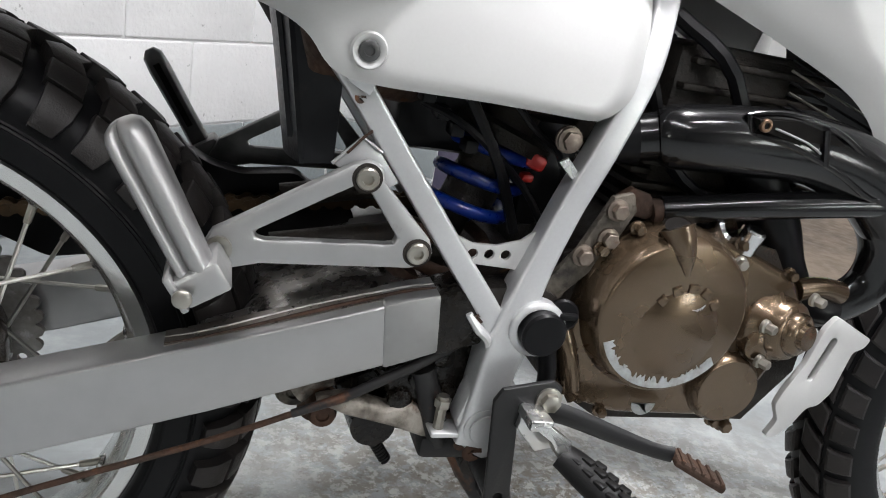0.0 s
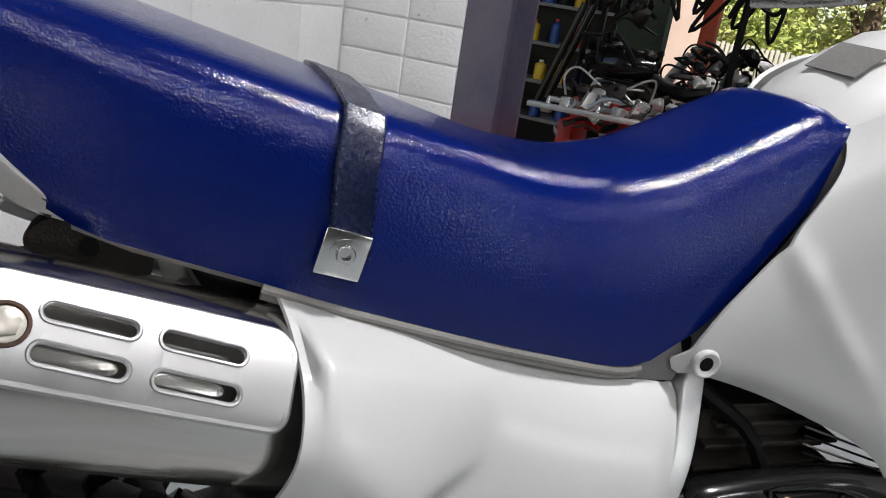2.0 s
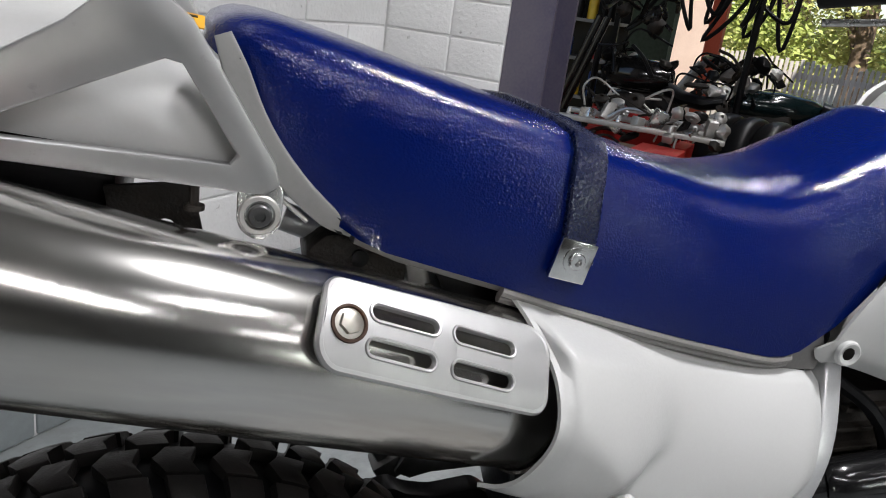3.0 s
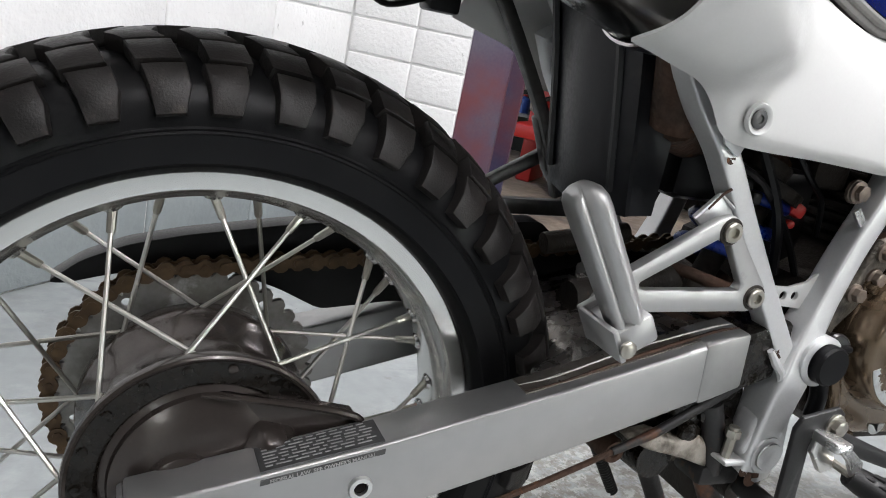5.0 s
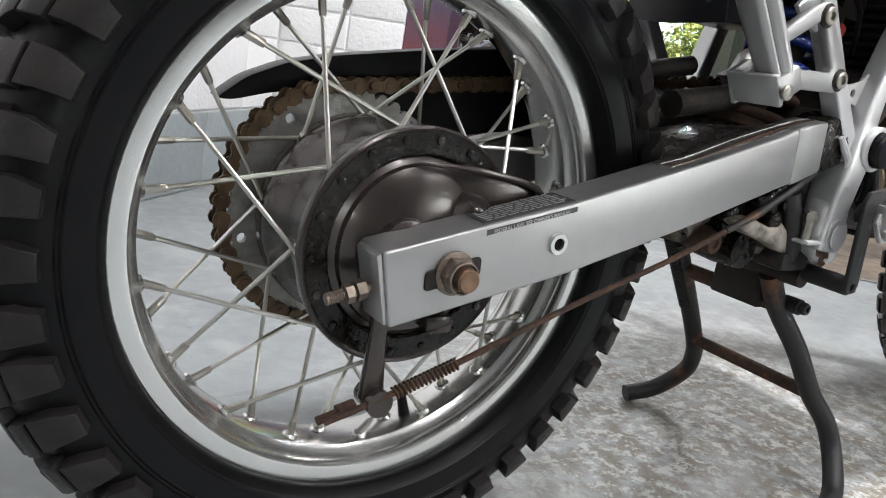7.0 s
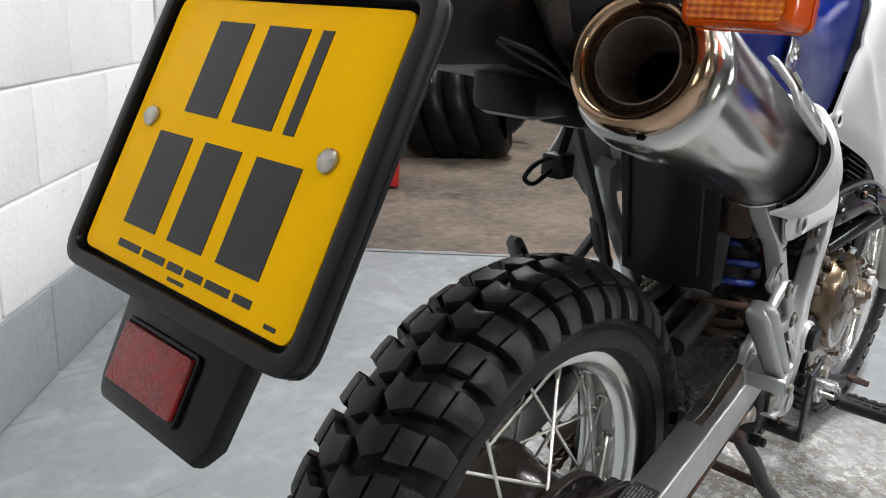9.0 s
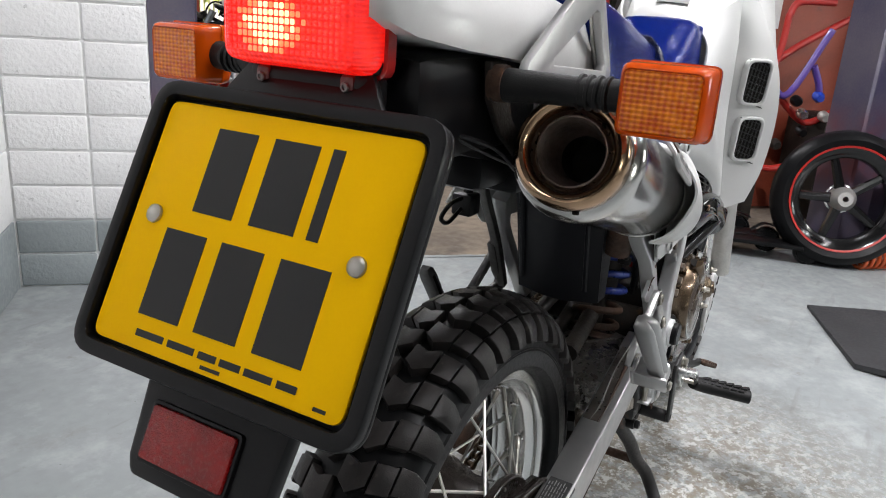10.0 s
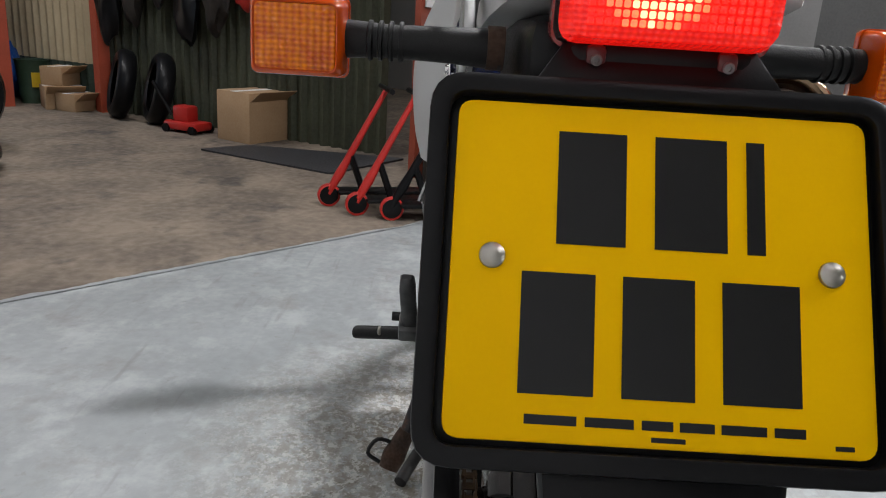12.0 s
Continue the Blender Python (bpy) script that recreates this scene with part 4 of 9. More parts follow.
part("sprocket_carrier", lathe([(0.05, 0.05), (0.074, 0.054), (0.072, 0.068), (0.06, 0.074), (0.04, 0.078), (0, 0.078)], AX, (0, 1, 0), 40), HUBPAINT, bike)
FS = Vector((0.495, 0.072, 0.455))
axis_d = (FS - AX).normalized()
up_d = Vector((-axis_d.z, 0, axis_d.x))
path = [FS + up_d * 0.034, AX + up_d * 0.110]
arc = [AX + (up_d * math.cos(t) - axis_d * math.sin(t)) * 0.1125 for t in [math.pi * i / 22 for i in range(23)]]
low = [AX - up_d * 0.110, AX * 0.5 + FS * 0.5 - up_d * 0.082 + Vector((0, 0, -0.012)), FS - up_d * 0.034]
chain_line = [path[0]] + arc + low[1:]
links = []
step = 0.0159
pos = []
for a, b in zip(chain_line, chain_line[1:]):
    n = max(1, int(round((b - a).length / step)))
    pos += [a.lerp(b, i / n) for i in range(n)]
for i in range(len(pos) - 1):
    a, b = pos[i], pos[i + 1]
    d = (b - a).normalized()
    ang = math.atan2(-d.z, d.x)
    wide = 0.0068 if i % 2 else 0.0048
    for s in (-1, 1):
        ob = plate(slot((-0.0080, 0), (0.0080, 0), 0.0085, 4), -0.0009, 0.0009)
        links.append(moved(ob, Matrix.Translation(((a + b) / 2).xyz + Vector((0, SPY - (a.y + b.y) / 2 + s * wide, 0))) @ Matrix.Rotation(ang, 4, "Y")))
    links.append(lathe([(0.0042, -0.0085), (0.0042, 0.0085)], (a.x, SPY, a.z), (0, 1, 0), 7, caps=True))
    for s in (-1, 1):
        links.append(lathe([(0.0078, s * wide - 0.001), (0.0078, s * wide + 0.001)], (a.x, SPY, a.z), (0, 1, 0), 10, caps=True))
part("chain", join(*links), CHAIN, bike, "rusty brown drive chain")
part("front_sprocket", lathe([(0.0, SPY - 0.004), (0.032, SPY - 0.004), (0.032, SPY + 0.004), (0, SPY + 0.004)], (FS.x, 0, FS.z), (0, 1, 0), 20), GRIME, bike)
guard = plate(rounded([(-0.119, 0.400), (-0.094, 0.421), (-0.060, 0.437), (-0.015, 0.449), (0.067, 0.465), (0.160, 0.480), (0.228, 0.502), (0.244, 0.492), (0.275, 0.485), (0.326, 0.492), (0.347, 0.477), (0.385, 0.462), (0.392, 0.440), (0.372, 0.418), (0.300, 0.402), (0.244, 0.392),
                       (0.184, 0.398), (0.110, 0.386), (0.070, 0.404), (0.020, 0.420), (-0.033, 0.418), (-0.075, 0.409), (-0.105, 0.400)], 0.008, 3), 0.084, 0.110, bevel=0.006, seg=3)
part("chain_guard", guard, BLACKP, bike, "long black plastic chain guard")

# swingarm: two box beams, a bridge plate, end caps
def beam(y0, y1):
    top = [(-0.058, 0.328), (0.107, 0.368), (0.257, 0.411), (0.40, 0.455), (0.455, 0.469)]
    bot = [(0.46, 0.425), (0.405, 0.403), (0.26, 0.353), (0.119, 0.310), (-0.045, 0.271)]
    return plate(top + bot, y0, y1, bevel=0.0028, seg=3)


arm = part("swingarm", join(beam(-0.122, -0.084), beam(0.084, 0.122)), SWING, bike, "silver box-section swingarm", angle=30)
bm = plate([(-0.0615, 0.324), (-0.058, 0.327), (-0.045, 0.2735), (-0.0485, 0.2725)], -0.119, -0.087, bevel=0.0012)
part("end_cap", bm, SWING, arm)
bridge = plate([(0.27, 0.395), (0.30, 0.42), (0.36, 0.437), (0.44, 0.452), (0.45, 0.43), (0.40, 0.40), (0.30, 0.37)], -0.085, 0.085, bevel=0.008)
part("bridge", bridge, BRIDGEM, arm, "smooth cast bridge with oily stains")
gus = join(tube([(0.25, -0.082, 0.404), (0.30, -0.055, 0.412), (0.335, 0.0, 0.42), (0.30, 0.055, 0.412), (0.25, 0.082, 0.404)], 0.006, 8, 4))
part("bridge_lip", gus, BRIDGEM, arm)
film_top = [(0.225, 0.4020), (0.257, 0.4112), (0.330, 0.4338), (0.400, 0.4554), (0.425, 0.4618)]
# film colour holds both the oil and the top's dark reflection
part("oil_reflection_film", plate(film_top + [(x, z + 0.0008) for x, z in film_top[::-1]], -0.1110, -0.0870), OILREFL, arm, "brown film on top of the beam, for oil and dark reflection")
# thin pale tube drawn as the glint along the top
part("shiny_streak", tube([(x, -0.098 - 0.003 * math.sin(i * 2.1), z + 0.0012) for i, (x, z) in enumerate(film_top)], [0.0003, 0.0011, 0.0008, 0.0012, 0.0004], 6, 4), ALUDULL, arm, "pale line painting the shiny streak on the oily top")
part("rust_streak", tube([(x, -0.108 - 0.002 * math.sin(i * 1.7), z + 0.0010) for i, (x, z) in enumerate(film_top)], [0.0004, 0.0010, 0.0022, 0.0018, 0.0008], 6, 4), RUST, arm)
part("pivot_collar", lathe([(0.0, -0.120), (0.030, -0.120), (0.032, -0.116), (0.032, 0.116), (0.03, 0.12), (0, 0.12)], (0.505, 0, 0.443), (0, 1, 0), 28), GRIME, arm)
for q in (-1, 1):
    part("pivot_box", plate([(0.445, 0.468), (0.50, 0.472), (0.51, 0.42), (0.45, 0.428)], q * 0.116, q * 0.085, bevel=0.006), GRIME, arm)
for q in (-1, 1):
    part("arm_sleeve", plate([(0.382, 0.4507), (0.400, 0.4562), (0.428, 0.4635), (0.434, 0.4130), (0.406, 0.4018), (0.389, 0.3960)], q * 0.1232, q * 0.0830, bevel=0.0028), SWINGD, arm, "darker unpolished end of the arm")
    part("grease_coat", plate([(0.424, 0.4635), (0.44, 0.4685), (0.462, 0.473), (0.4675, 0.4225), (0.45, 0.4165), (0.4300, 0.4095)], q * 0.1240, q * 0.0822, bevel=0.0035), OILY, arm, "black oily grease on the pivot end")
# axle, nut, adjuster, hole ring
SL = plate(rounded([(-0.0215, 0.2985), (-0.0225, 0.3135), (0.0245, 0.3255), (0.0255, 0.3105)], 0.004), -0.1245, -0.1205, bevel=0.001)
part("axle_slot", SL, GRIME, arm)
nut = join(lathe([(0.0168, 0), (0.0168, 0.0025), (0.0150, 0.0035)], (0.002, -0.123, 0.3125), (0, -1, 0), 26, caps=True),
           lathe([(0.0145, 0.003), (0.0145, 0.009), (0.0132, 0.0115), (0.0105, 0.0115)], (0.002, -0.123, 0.3125), (0, -1, 0), 6, caps=False),
           lathe([(0.0130, 0.0115), (0.0126, 0.0145), (0.0114, 0.0150), (0.0108, 0.012), (0.0092, 0.0115)], (0.002, -0.123, 0.3125), (0, -1, 0), 26))
axle_nut = part("axle_nut", nut, NUTGREY, arm, "stained grey axle nut with rust", angle=30)
part("axle_end", lathe([(0.0092, 0.008), (0.0092, 0.0195), (0.0080, 0.0215), (0.0040, 0.0215), (0, 0.0205)], (0.002, -0.123, 0.3125), (0, -1, 0), 24), COPPERY, axle_nut, "copper-brown threaded axle end", angle=30)
part("axle", lathe([(0.0085, -0.124), (0.0085, 0.135)], AX, (0, 1, 0), 16, caps=True), ZINC, hub)
adj = join(tube([(-0.054, -0.103, 0.2965), (-0.088, -0.103, 0.288)], 0.0042, 10, 1), lathe([(0.008, 0), (0.008, 0.007), (0, 0.007)], (-0.059, -0.103, 0.2955), (-0.97, 0, -0.24), 6),
           lathe([(0.0075, 0), (0.0075, 0.006), (0, 0.006)], (-0.068, -0.103, 0.2930), (-0.97, 0, -0.24), 6))
thread = spring((-0.064, -0.103, 0.294), (-0.087, -0.103, 0.2884), 0.0041, 0.0007, 16, 4, 8)
part("chain_adjuster", join(adj, thread), NUTGREY, arm, "threaded chain adjuster with two nuts")
part("hole_ring", lathe([(0.0052, 0.0), (0.0052, 0.0035), (0.0085, 0.0035), (0.0092, 0.0015), (0.0092, 0)], (0.098, -0.1215, 0.335), (0, -1, 0), 24), ALU, arm)
# black disc painted for the shade inside the hole
part("hole_shade", lathe([(0.0055, 0.0006), (0, 0.0006)], (0.098, -0.1215, 0.335), (0, -1, 0), 18), SOOTSHADE, arm)

# warning label over the top edge of the beam
def beam_top(x):
    return 0.328 + (x + 0.058) * (0.040 / 0.165)


lx0, lx1 = 0.026, 0.112
bm = bmesh.new()
ringv = []
for x in (lx0, lx1):
    z = beam_top(x)
    ringv.append([bm.verts.new(p) for p in ((x, -0.1226, z - 0.0075), (x, -0.1226, z - 0.004), (x, -0.1185, z + 0.0009), (x, -0.089, z + 0.0009))])
for i in range(3):
    bm.faces.new((ringv[0][i], ringv[1][i], ringv[1][i + 1], ringv[0][i + 1]))
lab = part("warning_label", bm, LABEL, arm, "aged black warning label with small grey print")
slope = math.atan2(0.040, 0.165)
for r in range(7):
    x = lx0 + 0.004
    while x < lx1 - 0.008:
        w = random.uniform(0.003, 0.011)
        w = min(w, lx1 - 0.004 - x)
        y = -0.0915 - r * 0.0038
        part("print_bar", moved(box((0, 0, 0), (w, 0.0012, 0.0003)), Matrix.Translation((x + w / 2, y, beam_top(x + w / 2) + 0.0012)) @ Matrix.Rotation(-slope, 4, "Y")), LABELTXT, lab)
        x += w + 0.0022
txt = bpy.data.curves.new("label_line", "FONT")
txt.body, txt.size, txt.align_x, txt.offset = "FEDERAL LAW. SEE OWNER'S MANUAL", 0.0043, "CENTER", 0.00012
txt.materials.append(LABELTXT)
ob = new("label_line", txt)
ob.parent = lab
ob.matrix_basis = Matrix.Translation((0.0692, -0.1230, beam_top(0.0692) - 0.0072)) @ Matrix.Rotation(-slope, 4, "Y") @ Matrix.Rotation(math.pi / 2, 4, "X")

# brake arm, rod and spring
part("brake_arm", join(plate([(-0.045, 0.296), (-0.028, 0.296), (-0.030, 0.255), (-0.026, 0.215), (-0.022, 0.198), (-0.036, 0.192), (-0.046, 0.205), (-0.044, 0.25)], -0.098, -0.090, bevel=0.003),
                       lathe([(0.010, -0.014), (0.011, 0.012)], (-0.033, -0.095, 0.203), (0, -1, 0), 16, caps=True)), HUBPAINT, bike, "dark brake lever arm")
rod = [(-0.075, -0.100, 0.190), (-0.033, -0.105, 0.207), (0.022, -0.11, 0.230), (0.135, -0.11, 0.274), (0.261, -0.11, 0.319), (0.334, -0.11, 0.349)]
brake_rod = part("brake_rod", tube(rod, 0.0027, 8, 5), RUST, bike, "rusty brake rod")
part("rod_clevis", tube([(0.325, -0.11, 0.3455), (0.345, -0.11, 0.3535), (0.367, -0.11, 0.363), (0.395, -0.11, 0.379), (0.422, -0.11, 0.395), (0.451, -0.112, 0.420)], [0.0036, 0.004, 0.0045, 0.0045, 0.0050, 0.0070], 10, 5), STAND, brake_rod, "dark front end of the brake rod")
part("brake_spring", spring((-0.022, -0.106, 0.211), (0.030, -0.110, 0.233), 0.0045, 0.0011, 16), RUST, bike)
part("rod_adjuster", join(tube([(-0.048, -0.0945, 0.198), (-0.062, -0.0942, 0.194)], 0.006, 8, 1), tube([(-0.05, -0.095, 0.198), (-0.078, -0.094, 0.189)], 0.0035, 8, 1)), RUST, bike)

# ---- frame ----
def frame_bar(pts, hw, hy, smooth=6):
    """A rounded box tube in a plane beside the bike: hw half wide in that plane, hy half deep across it. Widths may change."""
    return tube(pts, hw if isinstance(hw, list) else [hw] * len(pts), 20, smooth, flat=(1.0, hy / (hw[0] if isinstance(hw, list) else hw)), up=(0, -1, 0), square=True)


Y_F = -0.114
front_tube = frame_bar([(0.588, -0.045, 0.775), (0.582, -0.055, 0.745), (0.573, -0.076, 0.713), (0.5565, -0.106, 0.655), (0.5365, Y_F, 0.598), (0.5175, Y_F, 0.545), (0.5035, Y_F, 0.497), (0.4925, Y_F, 0.455), (0.4870, Y_F, 0.42), (0.4815, Y_F, 0.375), (0.4765, Y_F, 0.33)],
                       [0.0108, 0.0108, 0.0108, 0.0104, 0.0104, 0.0106, 0.0112, 0.0140, 0.0170, 0.0152, 0.0155], 0.0125)
rear_tube = frame_bar([(0.295, -0.100, 0.675), (0.318, -0.108, 0.640), (0.341, Y_F, 0.611), (0.379, Y_F, 0.562), (0.4260, Y_F, 0.503), (0.470, Y_F, 0.448), (0.480, Y_F, 0.43)], [0.0105, 0.0105, 0.0094, 0.0092, 0.0092, 0.0100, 0.0105], 0.012)
weld = join(tube([(0.450, -0.1265, 0.450), (0.460, -0.128, 0.438), (0.470, -0.128, 0.428), (0.473, -0.127, 0.412)], [0.003, 0.0042, 0.0036, 0.002], 8, 5))
frame_ob = part("frame", join(both(front_tube), both(rear_tube), both(weld)), SILVERP, bike, "silver painted steel frame with rusty chips")
low = join(plate([(0.458, 0.352), (0.466, 0.385), (0.505, 0.392), (0.512, 0.35), (0.505, 0.318), (0.489, 0.311), (0.470, 0.324)], -0.127, -0.10, bevel=0.006),
           lathe([(0.0185, -0.133), (0.0185, -0.10)], (0.483, 0, 0.348), (0, 1, 0), 26, caps=True), lathe([(0.014, -0.1345), (0.0135, -0.1355), (0, -0.1355)], (0.483, 0, 0.348), (0, 1, 0), 22))
part("lower_lug", mirrored(low), SILVERP, frame_ob)
part("lower_lug", low, SILVERP, frame_ob)
tail_tube = [(0.30, -0.085, 0.69), (0.22, -0.07, 0.77), (0.14, -0.06, 0.815), (0.08, -0.05, 0.835)]
part("rear_subframe", both(tube(tail_tube, 0.010, 10, 5)), SILVERP, frame_ob)
part("left_stay", join(frame_bar([(0.356, 0.112, 0.515), (0.321, 0.112, 0.587), (0.283, 0.110, 0.643), (0.239, 0.106, 0.700), (0.17, 0.09, 0.775), (0.12, 0.08, 0.82)], 0.0060, 0.0065, 4), plate([(0.310, 0.592), (0.333, 0.600), (0.352, 0.555), (0.348, 0.525), (0.335, 0.54)], 0.112, 0.126, bevel=0.003)), STAINED, frame_ob, "stained grey stay beside the mudguard")
part("upper_fold", plate([(0.305, 0.668), (0.332, 0.660), (0.352, 0.622), (0.346, 0.608), (0.330, 0.616)], -0.1285, -0.1262, bevel=0.0008), SILVERP, frame_ob, "folded silver tab at the head of the rear tube")
part("gusset", join(plate([(0.328, 0.558), (0.348, 0.579), (0.360, 0.570), (0.378, 0.548), (0.366, 0.540), (0.345, 0.545)], -0.122, -0.117, bevel=0.0012), tube([(0.328, -0.122, 0.557), (0.347, -0.1225, 0.578), (0.362, -0.123, 0.569)], 0.0016, 6, 1)), SILVERP, frame_ob, "small folded gusset with rusty edges")
part("gusset_rust", tube([(0.337, -0.1235, 0.566), (0.3475, -0.1240, 0.579), (0.352, -0.1262, 0.584)], 0.0011, 6, 1), RUST, frame_ob)
for q in (-1, 1):
    part("pivot_boss", lathe([(0.024, q * 0.122), (0.024, q * 0.134), (0.021, q * 0.1365), (0.019, q * 0.1365)], (0.508, 0, 0.443), (0, 1, 0), 30), SILVERP, frame_ob)
part("pivot_cap", lathe([(0.0185, -0.13), (0.0190, -0.1435), (0.017, -0.146), (0, -0.146)], (0.510, 0, 0.443), (0, 1, 0), 32), BLACKP, frame_ob, "round black rubber pivot cap")
part("drilled_tie_plate", plate([(0.425, 0.516), (0.435, 0.508), (0.448, 0.503), (0.468, 0.503), (0.488, 0.509), (0.503, 0.522), (0.500, 0.478), (0.485, 0.484), (0.449, 0.486), (0.440, 0.490)], -0.110, -0.106, [disc((0.449, 0.4945), 0.0042, 12), disc((0.463, 0.495), 0.0042, 12), disc((0.477, 0.4955), 0.0042, 12)], 0.0006), WHITE, frame_ob, "cream drilled tie plate")

# engine hanger and its bolts
part("engine_hanger", plate([(0.512, 0.478), (0.535, 0.508), (0.555, 0.555), (0.572, 0.56), (0.578, 0.545), (0.568, 0.522), (0.552, 0.492), (0.532, 0.47), (0.520, 0.44), (0.508, 0.45)], -0.118, -0.110, bevel=0.002), CRUST, frame_ob, "oily engine hanger plate")
for x, z in ((0.559, 0.545), (0.557, 0.5205), (0.5385, 0.5045)):
    part("hanger_bolt", bolt((x, -0.118, z), 0.0068, 0.010, hexed=True), NUTGREY, frame_ob)
part("hanger_rust", plate([(0.562, 0.553), (0.574, 0.562), (0.592, 0.558), (0.602, 0.545), (0.594, 0.536), (0.57, 0.540)], -0.110, -0.100, bevel=0.003), RUST, frame_ob)
part("upper_bolt", join(bolt((0.507, -0.112, 0.594), 0.0075, 0.008, hexed=True), lathe([(0.0108, 0), (0.0108, 0.003), (0.009, 0.004)], (0.507, -0.108, 0.594), (0, -1, 0), 20, caps=True)), NUTGREY, frame_ob)
part("cable_tab", plate([(0.498, 0.578), (0.505, 0.582), (0.517, 0.571), (0.512, 0.566)], -0.122, -0.119), ALU, frame_ob)

# passenger peg brackets
def peg_bracket(y_in):
    outer = [(0.243, 0.487), (0.252, 0.506), (0.262, 0.512), (0.340, 0.562), (0.352, 0.5655), (0.362, 0.562), (0.364, 0.552), (0.404, 0.512), (0.4075, 0.502), (0.402, 0.492), (0.392, 0.489), (0.285, 0.484), (0.262, 0.478)]
    hole = [(0.2795, 0.5075), (0.284, 0.5105), (0.346, 0.5485), (0.352, 0.5475), (0.3795, 0.5115), (0.377, 0.507), (0.37, 0.506), (0.287, 0.502), (0.281, 0.503)]
    return plate(outer, y_in, y_in - 0.011, [hole], 0.0025)


def peg_solid(y):
    """The folded passenger peg: a tapering fluted bar on a hinge block."""
    a, b = Vector((0.246, y - 0.018, 0.489)), Vector((0.194, y, 0.578))
    d = (b - a).normalized()
    s = Vector((-d.z, 0, d.x))
    rings = []
    lobes = [(-0.36 + 0.64 * math.cos(radians(f)), -0.30 + 0.72 * math.sin(radians(f))) for f in range(180, 331, 15)] + [(0.30, -0.52)] + [(0.66 + 0.34 * math.cos(radians(f)), -0.42 + 0.46 * math.sin(radians(f))) for f in range(215, 361, 18)]
    sect = lobes + [(1.0, 0.4), (0.85, 0.75), (0.5, 0.92), (-0.5, 0.92), (-0.85, 0.75), (-1.0, 0.4)]
    for t, w, h in ((0.0, 0.0115, 0.011), (0.1, 0.0122, 0.012), (0.5, 0.0132, 0.0135), (0.84, 0.0140, 0.0145), (0.91, 0.0135, 0.014), (0.96, 0.0115, 0.012), (0.99, 0.0075, 0.0085), (1.0, 0.0035, 0.004)):
        c = a.lerp(b, t)
        rings.append([c + s * (w * p) + Vector((0, h * q * (1.15 if q < 0 else 1.0), 0)) for p, q in sect])
    block = box((0.2490, y - 0.010, 0.4855), (0.031, 0.042, 0.022), 0.0035, Matrix.Rotation(radians(-32), 4, "Y"))
    jaw = join(box((0.2335, y - 0.012, 0.4790), (0.0050, 0.044, 0.027), 0.0018, Matrix.Rotation(radians(-32), 4, "Y")), box((0.2440, y + 0.012, 0.4830), (0.024, 0.006, 0.030), 0.0018, Matrix.Rotation(radians(-32), 4, "Y")))
    return loft(rings), block, jaw


def slim_peg():
    """The far passenger peg: a slim tapering bar with a black bar for its long slot, on its hinge block."""
    a, b = Vector((0.236, 0.152, 0.493)), Vector((0.181, 0.157, 0.579))
    d = (b - a).normalized()
    q = Vector((-d.z, 0, d.x))
    rings = []
    for t, w, h in ((0.0, 0.0095, 0.010), (0.3, 0.0088, 0.010), (0.8, 0.0098, 0.010), (0.94, 0.0088, 0.009), (1.0, 0.004, 0.006)):
        c = a.lerp(b, t)
        rings.append([c + q * (w * p) + Vector((0, h * r, 0)) for p, r in ((-1, -0.7), (-0.75, -1), (0.75, -1), (1, -0.7), (1, 0.7), (0.75, 1), (-0.75, 1), (-1, 0.7))])
    block = box((0.2405, 0.150, 0.486), (0.034, 0.034, 0.026), 0.004, Matrix.Rotation(radians(-32), 4, "Y"))
    # laid on the face, not cut in; its black is the slot's shade
    groove = tube([a.lerp(b, 0.22) + Vector((0, -0.0090, 0)), a.lerp(b, 0.86) + Vector((0, -0.0090, 0))], 1.0, 8, 1, flat=(0.0038, 0.0016), up=(0, 1, 0))
    return loft(rings), block, groove


for side in (0, 1):
    br = peg_bracket(-0.128)
    if side:
        br = mirrored(br)
    pg, hinge, extra = slim_peg() if side else peg_solid(-0.156)
    # far bracket and peg: grey metal, darkened partly for their shaded side
    b = part("passenger_peg_bracket", br, SATIN if not side else PEGDARK, bike, "polished triangular passenger footrest bracket" if not side else "dark grey triangular passenger footrest bracket")
    p = part("passenger_peg", pg, SATIN if not side else PEGDARK, b, "folded-up fluted alloy footrest" if not side else "slim dark grey footrest with a black bar for its slot", angle=50)
    part("hinge_block", hinge, SATIN if not side else PEGDARK, p)
    part("peg_slot_shade" if side else "hinge_jaw", extra, SOOTSHADE if side else SATIN, p)
    sgn = -1 if not side else 1
    for x, z in ((0.351, 0.5535), (0.3955, 0.5020)):
        # slightly proud ring whose dark colour stands for a shaded recess
        part("bolt_recess_ring", lathe([(0.0108, -0.001), (0.0108, 0.0006), (0.0080, 0.0008)], (x, sgn * 0.1388, z), (0, sgn, 0), 24), GRIME, b, "dark ring for the shaded recess round the bolt head")
        part("bracket_bolt", bolt((x, sgn * 0.1385, z), 0.0082, 0.0050, (0, sgn, 0)), ZINC, b)
    part("hinge_bolt", bolt((0.2375, sgn * 0.1912, 0.479), 0.0062, 0.004, (0, sgn, 0), False), ZINC, b)
    part("spring_washer", lathe([(0.009, 0.0), (0.009, 0.003), (0.004, 0.003)], (0.257, sgn * 0.1395, 0.494), (0, sgn, 0), 18), ZINC, b)
